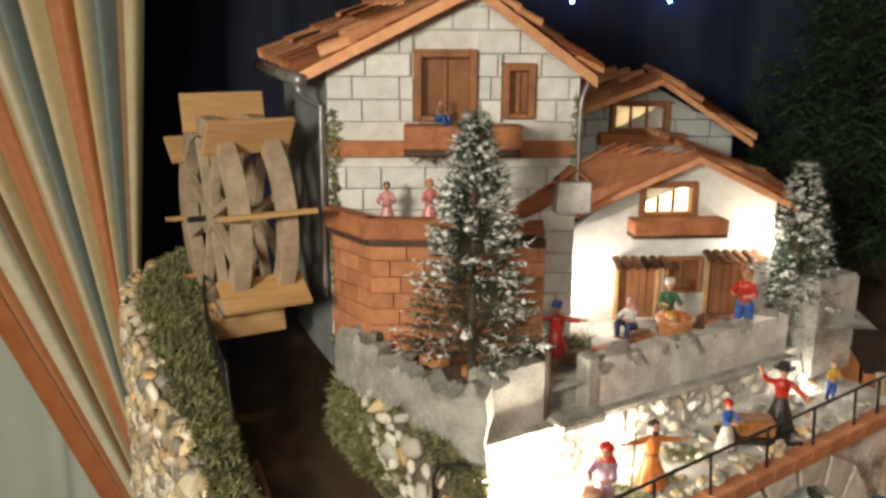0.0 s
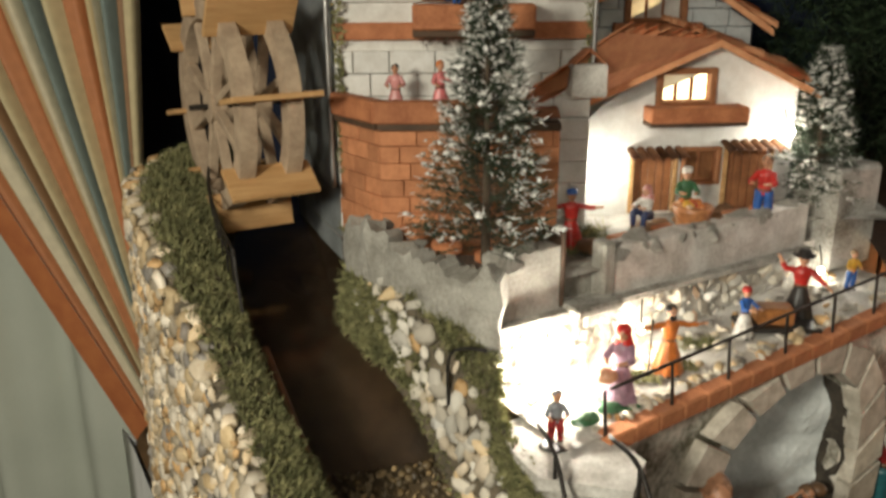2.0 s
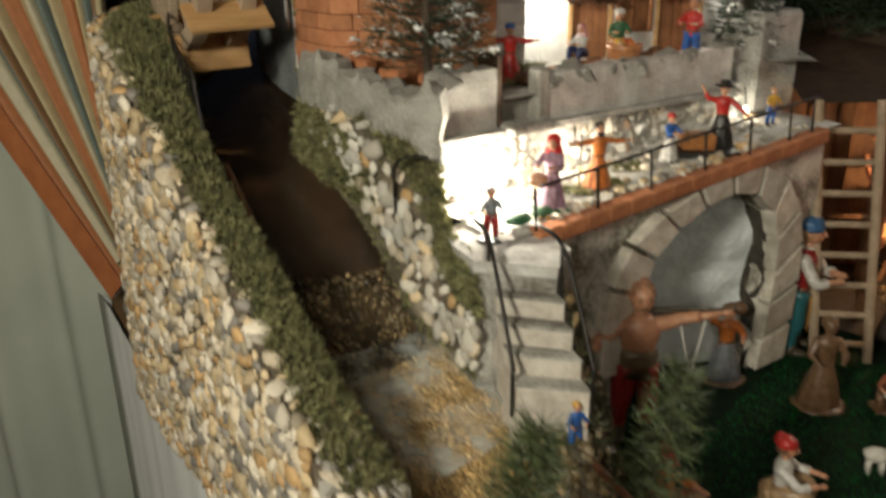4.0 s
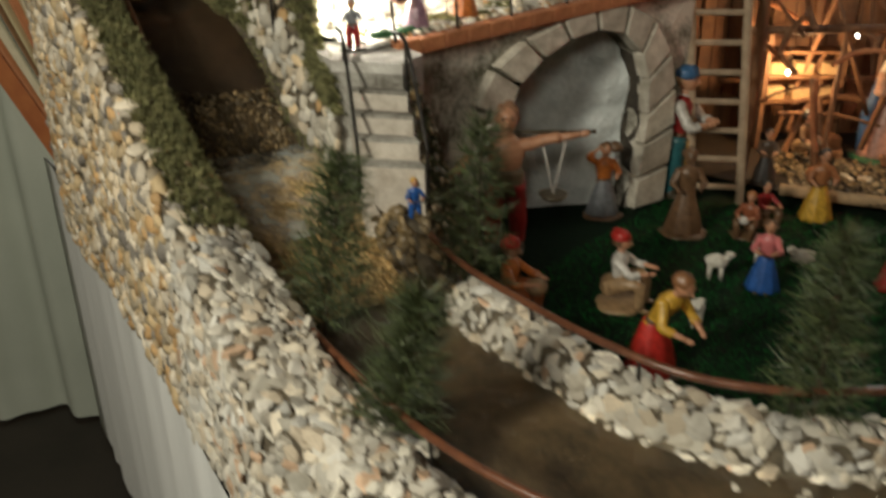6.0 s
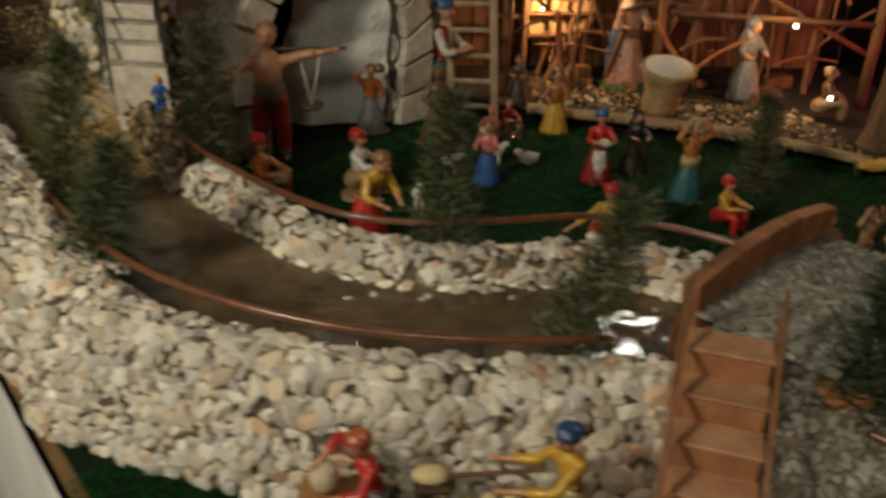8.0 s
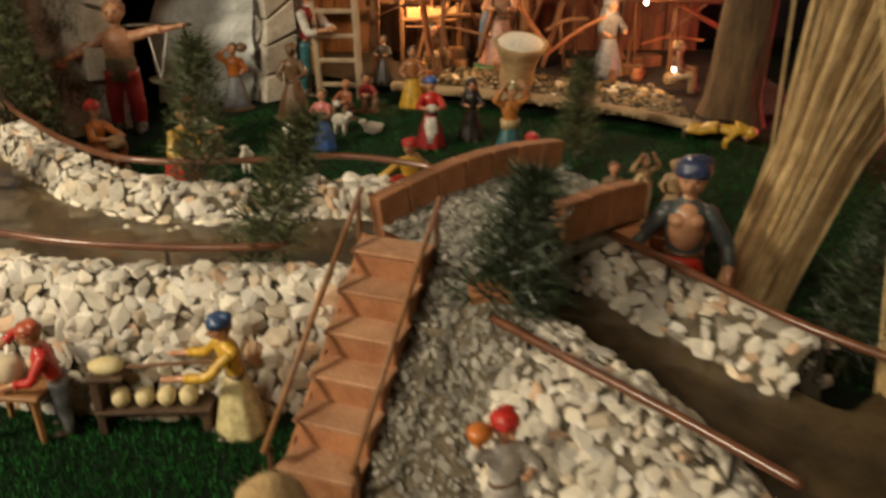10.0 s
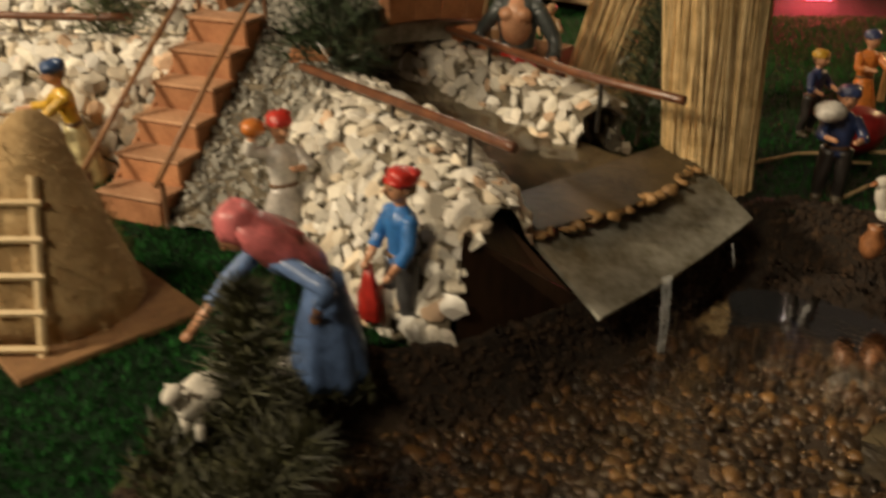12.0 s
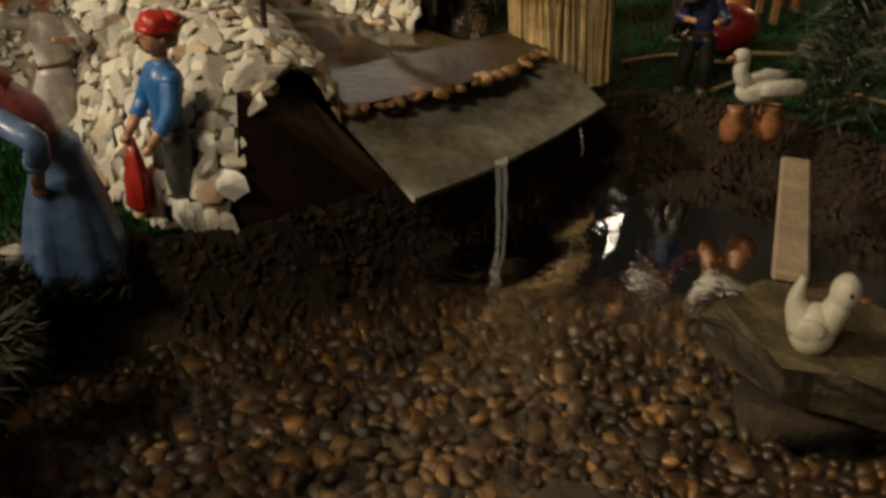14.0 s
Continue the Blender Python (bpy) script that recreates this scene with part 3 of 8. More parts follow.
# ---- stream ----
OUT_EDGE = [(-0.01, 0.82, 0.21), (0.13, 0.65, 0.145), (0.205, 0.55, 0.112), (0.27, 0.44, 0.10), (0.38, 0.335, 0.098), (0.48, 0.28, 0.095), (0.57, 0.245, 0.093), (0.66, 0.228, 0.09), (0.75, 0.225, 0.088), (0.85, 0.225, 0.085), (0.95, 0.205, 0.08), (1.05, 0.15, 0.073), (1.12, 0.06, 0.066), (1.175, -0.03, 0.06), (1.185, -0.11, 0.052)]
IN_EDGE = [(0.15, 0.97, 0.21), (0.235, 0.84, 0.155), (0.265, 0.775, 0.118), (0.30, 0.715, 0.10), (0.40, 0.59, 0.098), (0.48, 0.495, 0.095), (0.56, 0.44, 0.093), (0.64, 0.42, 0.09), (0.74, 0.418, 0.088), (0.86, 0.43, 0.085), (0.98, 0.375, 0.08), (1.10, 0.255, 0.073), (1.19, 0.14, 0.066), (1.27, 0.045, 0.06), (1.345, 0.035, 0.052)]
N = 90
outer, inner = curve(OUT_EDGE, N), curve(IN_EDGE, N)


def ribbon(left, right, across, dz, dip=0.0, wide=0.0):
    rows = []
    for a, b in zip(left, right):
        d = (b - a).normalized()
        a2, b2 = a - d * wide, b + d * wide
        rows.append([a2.lerp(b2, k / across) + Vector((0, 0, dz - dip * math.sin(math.pi * k / across))) for k in range(across + 1)])
    return rows


channel = thing("stream_channel", (0, 0, 0), "winding brown stream bed between stone walls", "stream", kind="structure")
part("bed", loft(ribbon(outer, inner, 12, -0.012, 0.008, 0.012), BED, rough=0.003, scale=30), BED, channel, smooth=True)
water = part("water", loft(ribbon(curve(OUT_EDGE, 240), curve(IN_EDGE, 240), 26, 0.0, 0.0, 0.004), WATER, rough=0.0016, scale=42), WATER, channel, "thin clear moving water", smooth=True)
water.visible_shadow = False

# basin pebbles below the fall
top_rows = ribbon(outer, inner, 12, -0.006, 0.006, 0.0)[:17]
part("gravel_floor", loft(top_rows, BASINFLOOR, rough=0.002), BASINFLOOR, channel, "ochre gravel under clear water", smooth=True)
clad(channel, top_rows, 0.0052, 0.0068, PEBBLE_SHAPES, BASINPEB, 11, most=0, name="bed_pebble", out=-1, lean=0.3)
# loose chips washed into the stream
rnd = random.Random(8)
for k in range(16):
    i = rnd.randrange(30, 62)
    p = outer[i].lerp(inner[i], rnd.uniform(0.72, 0.97))
    ob = new("chip", rnd.choice(CHIP_SHAPES))
    ob.parent = channel
    ob.matrix_basis = lay(p, (0, 0, 1), 0.011, rnd)

# upper flume from under the wheel
FL_L = [(-0.34, 1.50, 0.475), (-0.27, 1.28, 0.45), (-0.19, 1.06, 0.40), (-0.145, 0.98, 0.33), (-0.09, 0.955, 0.28)]
FL_R = [(-0.20, 1.55, 0.475), (-0.15, 1.35, 0.45), (-0.085, 1.17, 0.40), (0.0, 1.09, 0.34), (0.045, 1.035, 0.28)]
fl, fr = curve(FL_L, 40), curve(FL_R, 40)
flume = thing("upper_flume", (0, 0, 0), "dark wet flume running down from the water wheel", "flume", kind="structure")
part("bed", loft(ribbon(fl, fr, 10, -0.012, 0.015, 0.03), FLUME, rough=0.004, scale=25), FLUME, flume, smooth=True)
fw = part("water", loft(ribbon(fl, fr, 14, 0.0, 0.008, 0.0), WATER, rough=0.003, scale=30), WATER, flume, "thin clear moving water", smooth=True)
fw.visible_shadow = False
fall = []
for j in range(13):
    u = j / 12
    a = Vector((-0.11, 0.965, 0.279)).lerp(Vector((-0.025, 0.80, 0.279)), u)
    b = Vector((0.07, 1.045, 0.279)).lerp(Vector((0.175, 0.96, 0.279)), u)
    drop = 0.082 * min(1.0, u / 0.5) ** 1.5
    fall.append([a.lerp(b, k / 14) + Vector((0, 0, -drop - 0.006 * math.sin(math.pi * k / 14))) for k in range(15)])
part("spillway", loft(fall, BED, rough=0.004), BED, flume, smooth=True)
clad(flume, fall, 0.0085, 0.0105, PEBBLE_SHAPES, SPILLPEB, 12, most=0, name="spill_pebble", out=-1)
foam_rows = [[p + Vector((0, 0, 0.0105)) for p in r] for r in fall[6:]]
foam_rows += [[outer[i].lerp(inner[i], k / 14) + Vector((0, 0, 0.0035)) for k in range(15)] for i in range(3, 10)]
ff = part("foam", loft(foam_rows, FOAM, rough=0.004, scale=40), FOAM, flume, "milky broken water below the fall", smooth=True)
ff.visible_shadow = False

# left pebble wall along the table's edge: face, mossy top, inner side down to the flume
LW = [((-0.37, 1.54), 0.55, (-0.32, 1.54), 0.47), ((-0.40, 1.37), 0.575, (-0.31, 1.37), 0.46), ((-0.402, 1.24), 0.565, (-0.28, 1.25), 0.45), ((-0.315, 1.09), 0.53, (-0.225, 1.11), 0.42), ((-0.19, 0.93), 0.465, (-0.15, 0.985), 0.345), ((-0.115, 0.82), 0.385, (-0.075, 0.90), 0.26),
      ((-0.05, 0.725), 0.325, (-0.02, 0.815), 0.22), ((0.035, 0.60), 0.255, (0.08, 0.685), 0.165), ((0.11, 0.49), 0.19, (0.175, 0.57), 0.125), ((0.175, 0.395), 0.155, (0.265, 0.44), 0.105), ((0.285, 0.345), 0.130, (0.33, 0.385), 0.105)]
faces_l, tops_l, ins_l = [], [], []
base = curve([(*b, 0) for b, h, i, z in LW], 60)
hts = curve([(k, h, z) for k, (b, h, i, z) in enumerate(LW)], 60)
inn = curve([(*i, z) for b, h, i, z in LW], 60)
for b, h, i in zip(base, hts, inn):
    o = Vector((b.x - i.x, b.y - i.y, 0)).normalized()
    t0 = Vector((b.x, b.y, h.y)) - o * 0.012
    t1 = Vector((i.x, i.y, max(i.z + 0.02, h.y - 0.02)))
    faces_l.append([Vector((b.x, b.y, -0.012)).lerp(t0, k / 6) for k in range(7)])
    tops_l.append([t0.lerp(t1, k / 3) + Vector((0, 0, 0.008 * math.sin(math.pi * k / 3))) for k in range(4)])
    ins_l.append([t1.lerp(Vector((i.x, i.y, i.z - 0.03)) - o * 0.015, k / 2) for k in range(3)])
lwall = thing("pebble_wall", (0, 0, 0), "tall garden wall clad with beige pebbles and topped with moss", "wall", kind="structure")
part("body", loft([a + b[1:] + c[1:] for a, b, c in zip(faces_l, tops_l, ins_l)], STONECORE, rough=0.004), STONECORE, lwall)
moss_rows = [[t[0].lerp(t[1], 0.5) + Vector((0, 0, 0.004)), t[1] + Vector((0, 0, 0.006)), t[2] + Vector((0, 0, 0.006)), t[3] + Vector((0, 0, 0.004)), i[1], i[2]] for r, t, i in zip(faces_l, tops_l, ins_l)][:45]
tufts(moss_rows, 0.0048, 21, 0.012, MOSS, "moss", lwall, 0.0016, 9, 0.8, out=-1)
tufts([r[4:] for r in faces_l[:12]], 0.006, 24, 0.011, MOSS, "moss", lwall, 0.0016, 9, 0.8, out=-1)
clad(lwall, [r + [t[0].lerp(t[1], 0.7)] for r, t in zip(faces_l, tops_l)][:44], 0.0145, 0.0245, PEBBLE_SHAPES, PEBBLES, 31, name="pebble", near=(0.0, 0.7, 0.2), lean=0.2, out=-1)
clad(lwall, [r + t[1:] for r, t in zip(faces_l[43:], tops_l[43:])], 0.0118, 0.0215, CHIP_SHAPES, CHIPS, 32, most=120, name="chip", out=-1)
clad(lwall, tops_l[40:46], 0.016, 0.019, PEBBLE_SHAPES, PEBBLES, 33, most=60, name="pebble", out=-1)

fence = thing("wire_fence", (0, 0, 0), "thin dark wire fence along the mossy wall crest", "fence")
fl_pts = curve([(-0.305, 1.34, 0.588), (-0.27, 1.22, 0.572), (-0.225, 1.12, 0.55), (-0.186, 1.052, 0.532)], 24)
part("rail", tube(bmesh.new(), fl_pts, 0.0022, 6), IRON, fence, smooth=True)
part("rail", tube(bmesh.new(), [p - Vector((0, 0, 0.016)) for p in fl_pts], 0.0014, 6), IRON, fence, smooth=True)
for k in range(0, 24, 2):
    part("picket", tube(bmesh.new(), [fl_pts[k] - Vector((0, 0, 0.045)), fl_pts[k]], 0.0013, 5), IRON, fence)
part("end_post", tube(bmesh.new(), curve([fl_pts[-1], fl_pts[-1] + Vector((0.004, -0.008, -0.03)), (-0.172, 1.03, 0.44)], 10), 0.0022, 6), IRON, fence, smooth=True)

# right bank between flume and landing: pebbles and moss
RB = [[(-0.10, 1.27, 0.50), (-0.06, 1.20, 0.49), (-0.05, 1.15, 0.47), (-0.075, 1.16, 0.395)],
      [(-0.03, 1.17, 0.51), (-0.01, 1.13, 0.49), (0.0, 1.09, 0.45), (-0.02, 1.10, 0.365)],
      [(0.06, 1.10, 0.49), (0.06, 1.07, 0.46), (0.055, 1.035, 0.40), (0.03, 1.055, 0.31)],
      [(0.125, 1.05, 0.44), (0.115, 1.02, 0.41), (0.10, 0.99, 0.34), (0.06, 1.02, 0.265)],
      [(0.125, 1.03, 0.41), (0.12, 0.995, 0.37), (0.118, 0.968, 0.30), (0.095, 0.985, 0.21)],
      [(0.135, 0.99, 0.352), (0.138, 0.955, 0.338), (0.142, 0.935, 0.28), (0.13, 0.95, 0.19)],
      [(0.172, 0.905, 0.338), (0.170, 0.885, 0.328), (0.176, 0.875, 0.26), (0.170, 0.89, 0.18)]]
cols = [curve([r[k] for r in RB], 24) for k in range(4)]
rb_rows = [curve([c[i] for c in cols], 8) for i in range(24)]
bank = thing("pebble_bank", (0, 0, 0), "sloping bank of pale pebbles with a mossy crest", "bank", kind="structure")
part("body", loft(rb_rows, STONECORE, rough=0.003), STONECORE, bank)
tufts([r[:4] for r in rb_rows], 0.0045, 22, 0.012, MOSS, "moss", bank, 0.0016, 10, 0.8)
tufts([r[:4] for r in rb_rows], 0.0045, 122, 0.012, MOSS, "moss", bank, 0.0016, 10, 0.8, out=-1)
tufts([r[6:] for r in rb_rows], 0.007, 23, 0.007, MOSS, "moss", bank, 0.0016, 7, 0.8)
clad(bank, [r[3:7] for r in rb_rows], 0.0175, 0.027, PALE_SHAPES + PEBBLE_SHAPES[:3], CHIPS, 34, most=200, name="pebble", lean=0.25)

# outer stone wall of the stream
OW = [((0.15, 0.52), (0.19, 0.55)), ((0.20, 0.415), (0.26, 0.445)), ((0.246, 0.294), (0.33, 0.375)), ((0.35, 0.235), (0.39, 0.325)), ((0.46, 0.185), (0.48, 0.28)), ((0.56, 0.155), (0.57, 0.245)), ((0.66, 0.14), (0.66, 0.228)), ((0.76, 0.14), (0.75, 0.222)), ((0.86, 0.145), (0.85, 0.22))]
ob_, oi_ = curve([(*a, 0) for a, b in OW], 50), curve([(*b, 0) for a, b in OW], 50)
ow_rows = []
for k, (b, i) in enumerate(zip(ob_, oi_)):
    top = 0.158 - 0.033 * min(1, max(0, k - 6) / 10)
    d = (i - b).normalized()
    ow_rows.append(curve([b, b + d * 0.012 + Vector((0, 0, 0.05)), b + d * 0.03 + Vector((0, 0, top - 0.015)), b + d * 0.055 + Vector((0, 0, top)), i - d * 0.005 + Vector((0, 0, top - 0.01)), i + d * 0.008 + Vector((0, 0, 0.075))], 9))
owall = thing("stone_wall", (0, 0, 0), "curved dry wall of angular white stone chips beside the stream", "wall", kind="structure")
part("body", loft(ow_rows, STONECORE, rough=0.004), STONECORE, owall)
clad(owall, [r[:8] for r in ow_rows[:26]], 0.0100, 0.0188, CHIP_SHAPES, CHIPS, 35, name="chip", out=-1, near=(0.5, 0.2, 0.1), most=300)
clad(owall, [r[:8] for r in ow_rows[25:]], 0.0118, 0.0222, CHIP_SHAPES, CHIPS, 36, name="chip", out=-1, most=240)

# inner stone rim
ir_rows = []
for k in range(20, 84):
    i = inner[k]
    d = (inner[k] - outer[k])
    d.z = 0
    d.normalize()
    w = 0.05 if k < 66 else 0.065
    ir_rows.append(curve([i - d * 0.006 + Vector((0, 0, -0.012)), i + d * 0.004 + Vector((0, 0, 0.022)), i + d * w * 0.55 + Vector((0, 0, 0.034)), i + d * w + Vector((0, 0, 0.015)), Vector((i.x + d.x * (w + 0.012), i.y + d.y * (w + 0.012), -0.005))], 6))
irim = thing("stone_rim", (0, 0, 0), "low rim of white angular stones between stream and lawn", "wall", kind="structure")
part("body", loft(ir_rows, STONECORE, rough=0.003), STONECORE, irim)
clad(irim, [r[:5] for r in ir_rows[:44]], 0.0125, 0.0205, CHIP_SHAPES, CHIPS, 37, name="chip", most=300, out=-1)
clad(irim, [r[:5] for r in ir_rows[43:]], 0.0138, 0.0225, CHIP_SHAPES, CHIPS, 38, name="chip", most=120, out=-1)

# lower stone wall beside the stairs down to the pool
SW = [((0.93, 0.10), (0.975, 0.165)), ((0.95, 0.03), (1.04, 0.14)), ((0.985, -0.06), (1.10, 0.06)), ((1.03, -0.135), (1.14, 0.0)), ((1.065, -0.180), (1.155, -0.05)), ((1.092, -0.198), (1.166, -0.095)), ((1.108, -0.205), (1.170, -0.13))]
sb, si = curve([(*a, 0) for a, b in SW], 36), curve([(*b, 0) for a, b in SW], 36)
sw_rows = []
for k, (b, i) in enumerate(zip(sb, si)):
    d = (i - b).normalized()
    L = (i - b).length
    top = 0.125 - 0.035 * k / 35
    sw_rows.append(curve([b + Vector((0, 0, -0.01)), b + d * L * 0.15 + Vector((0, 0, top * 0.5)), b + d * L * 0.4 + Vector((0, 0, top * 0.88)), b + d * L * 0.7 + Vector((0, 0, top)), i + Vector((0, 0, top - 0.02)), i + d * 0.012 + Vector((0, 0, 0.04))], 9))
swall = thing("lower_stone_wall", (0, 0, 0), "stone chip wall and dark gravel slope beside the lower stream", "wall", kind="structure")
part("body", loft(sw_rows, STONECORE, rough=0.004), STONECORE, swall)
clad(swall, sw_rows[9:], 0.0115, 0.019, CHIP_SHAPES, CHIPS, 39, name="chip", out=-1, most=300)
clad(swall, sw_rows[:11], 0.008, 0.010, CHIP_SHAPES, GRAVEL, 40, name="gravel", out=-1, most=0)

slope = []
for k in range(9):
    u = k / 8
    a = Vector((0.939 - 0.073 * u, 0.183 - 0.181 * u, 0.138 * (1 - u) + 0.004))
    b = Vector((0.978 - 0.01 * u, 0.165 - 0.21 * u, 0.118 * (1 - u)))
    slope.append([a.lerp(b, j / 4) + Vector((0, 0, 0.006 * math.sin(math.pi * j / 4))) for j in range(5)])
part("gravel_bank", loft(slope, STONECORE, rough=0.003), STONECORE, swall)
clad(swall, slope, 0.0078, 0.0105, CHIP_SHAPES, GRAVEL, 140, name="bank_gravel", out=-1, most=0, lean=0.6)

# chute plate at the stream's end
chute = thing("chute_plate", (0, 0, 0), "grey wet sheet tipping the stream over the pool", "chute")
ca, cb, cc, cd = Vector((1.165, -0.09, 0.056)), Vector((1.222, -0.185, 0.016)), Vector((1.392, -0.025, 0.022)), Vector((1.355, 0.06, 0.054))
bm = loft([[ca.lerp(cd, k / 10).lerp(cb.lerp(cc, k / 10), j / 6) + Vector((0, 0, -0.006 * math.sin(math.pi * k / 10))) for k in range(11)] for j in range(7)], CHUTE)
bmesh.ops.solidify(bm, geom=bm.faces[:], thickness=0.004)
part("plate", bm, CHUTE, chute, smooth=False)
# brown silt and thin water held back by the dam
silt = []
for j in range(5):
    row = []
    for k in range(13):
        u = k / 12
        near = Vector((1.185, -0.115, 0.0)).lerp(Vector((1.355, 0.03, 0.0)), u) + Vector((0.012, -0.014, 0)) * math.sin(math.pi * u)
        far = Vector((1.165, -0.09, 0.0)).lerp(Vector((1.35, 0.055, 0.0)), u) + Vector((-0.012, 0.016, 0))
        p = far.lerp(near, j / 4)
        p.z = 0.0595 - 0.006 * j / 4
        row.append(p)
    silt.append(row)
part("silt", loft(silt, BED, rough=0.0015), BED, chute, "wet brown silt behind the pebble dam", smooth=True)
# pebble dam across the plate
rnd = random.Random(5)
for k in range(26):
    u = (k + rnd.uniform(-0.3, 0.3)) / 25
    p = Vector((1.185, -0.115, 0.05)).lerp(Vector((1.355, 0.03, 0.052)), u)
    p += Vector((0.012, -0.014, 0)) * math.sin(math.pi * u) + Vector((rnd.gauss(0, 0.003), rnd.gauss(0, 0.003), 0))
    ob = new("pebble", rnd.choice(AMBER_SHAPES))
    ob.parent = chute
    ob.matrix_basis = lay(p, (0, 0, 1), 0.0145, rnd)
for dx, w in ((0.0, 0.0026), (0.0055, 0.0019), (0.075, 0.0008)):
    s = Vector((1.285 + dx, -0.125 + dx * 0.8, 0.016))
    jet = bmesh.new()
    tube(jet, [s + Vector((0.0004 * j, -0.0005 * j, (-0.062 if dx < 0.05 else -0.02) * (j / 8) ** 1.6)) + 0.0006 * Vector((math.sin(j * 2.1 + dx * 90), math.cos(j * 1.7), 0)) for j in range(9)], w, 8, w * 0.6)
    jo = solo("water_jet", jet, JET, "thin clear strand of water falling from the chute", "water", "water strands", smooth=True)
    jo.visible_shadow = False

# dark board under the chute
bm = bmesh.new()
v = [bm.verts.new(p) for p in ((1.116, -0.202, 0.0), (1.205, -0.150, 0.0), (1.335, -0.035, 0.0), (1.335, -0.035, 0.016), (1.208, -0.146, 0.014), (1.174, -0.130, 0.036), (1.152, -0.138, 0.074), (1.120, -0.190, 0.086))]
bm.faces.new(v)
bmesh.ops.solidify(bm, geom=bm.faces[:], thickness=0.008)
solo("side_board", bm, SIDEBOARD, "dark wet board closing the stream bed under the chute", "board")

# pool
pool = thing("pool", (0, 0, 0), "dark pebble-bottomed pool sunk into the table", "pool", kind="structure")
rim = curve([(*p, 0) for p in POOL + POOL[:1]], 90)
mid = Vector((1.28, -0.36, 0))
prow = []
for s, z in ((1.03, 0.004), (0.99, 0.006), (0.96, -0.025), (0.91, -0.05), (0.7, -0.056), (0.4, -0.058), (0.02, -0.058)):
    prow.append([mid + (p - mid) * s + Vector((0, 0, z)) for p in rim])
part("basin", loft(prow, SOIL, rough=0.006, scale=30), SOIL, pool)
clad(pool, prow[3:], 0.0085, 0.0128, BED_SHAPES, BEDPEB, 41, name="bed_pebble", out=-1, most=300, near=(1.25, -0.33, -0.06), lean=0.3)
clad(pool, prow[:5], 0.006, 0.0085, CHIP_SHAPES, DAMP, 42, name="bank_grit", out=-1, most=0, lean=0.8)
pw = part("water", loft([[mid + (p - mid) * s + Vector((0, 0, -0.042)) for p in rim] for s in [0.98 - 0.97 * k / 26 for k in range(27)]], POOLWATER, rough=0.0009, scale=45), POOLWATER, pool, "clear still water", smooth=True)
pw.visible_shadow = False
pumpst = bmesh.new()
ball(pumpst, (1.275, -0.382, -0.06), 0.023, 0, 3, (1.2, 0.9, 0.75), 0.25)
solo("round_stone", pumpst, SOIL, "dark round stone in the pool with foam round it", "stone", smooth=True)
rnd = random.Random(77)
foam = bmesh.new()
for _ in range(260):
    a, r = rnd.uniform(0, 6.28), rnd.gauss(0.033, 0.005)
    ball(foam, (1.275 + 1.1 * r * math.cos(a), -0.382 + r * math.sin(a), -0.042), rnd.uniform(0.0007, 0.0016), 0, 1)
fo = solo("foam", foam, POOLWATER, "ring of small clear bubbles on the pool", "foam", kind="stuff", smooth=True)
fo.visible_shadow = False

# rails of brown tube on short posts
def rail(name, pts, posts, h, label):
    t = thing(name, (0, 0, 0), label, "railing")
    ln = curve(pts, 60)
    part("tube", tube(bmesh.new(), ln, 0.0042, 10), TUBE, t, "bent brown tube handrail", smooth=True)
    for k in range(posts):
        p = ln[int((k + 0.5) / posts * 59)]
        part("post", tube(bmesh.new(), [p + Vector((0, 0, -h)), p], 0.0022, 6), IRON, t)


rail("stream_rail", [(-0.15, 1.03, 0.42), (-0.07, 0.92, 0.32), (0.0, 0.815, 0.25), (0.08, 0.71, 0.19), (0.15, 0.61, 0.155), (0.27, 0.445, 0.148), (0.36, 0.345, 0.148), (0.46, 0.275, 0.148), (0.56, 0.23, 0.148), (0.65, 0.21, 0.148), (0.74, 0.202, 0.148), (0.80, 0.205, 0.148)], 7, 0.045, "bent brown tube railing along the outer stream wall")
rail("lawn_rail", [(0.215, 0.90, 0.21), (0.27, 0.82, 0.17), (0.34, 0.71, 0.15), (0.41, 0.62, 0.148), (0.48, 0.54, 0.148), (0.56, 0.475, 0.148), (0.65, 0.452, 0.148), (0.74, 0.458, 0.148), (0.84, 0.468, 0.148), (0.93, 0.44, 0.145), (1.01, 0.38, 0.145)], 7, 0.05, "bent brown tube railing along the lawn side")
rail("lower_rail", [(0.985, 0.095, 0.125), (1.04, 0.025, 0.125), (1.10, -0.05, 0.125), (1.16, -0.13, 0.125)], 3, 0.05, "straight brown tube railing above the lower wall")
rail("far_rail", [(1.13, 0.27, 0.125), (1.2, 0.15, 0.125), (1.25, 0.07, 0.125), (1.32, -0.01, 0.125)], 2, 0.05, "thin brown tube railing by the straw sheaf")

# ---- upper terrace with retaining wall, deck, arch and stairs ----
DA, DB = Vector((0.22, 0.95, 0)), Vector((0.70, 1.30, 0))
DD = (DB - DA).normalized()
DN = Vector((DD.y, -DD.x, 0))
TA = Vector((0.13, 1.06, 0))
TD = Vector((0.47, 0.34, 0)).normalized()
TN = Vector((TD.y, -TD.x, 0))


def frame_matrix(o, d, z=0.0):
    """Local x along d, local y away from the front, z up."""
    return Matrix(((d.x, -d.y, 0, o.x), (d.y, d.x, 0, o.y), (0, 0, 1, z), (0, 0, 0, 1)))


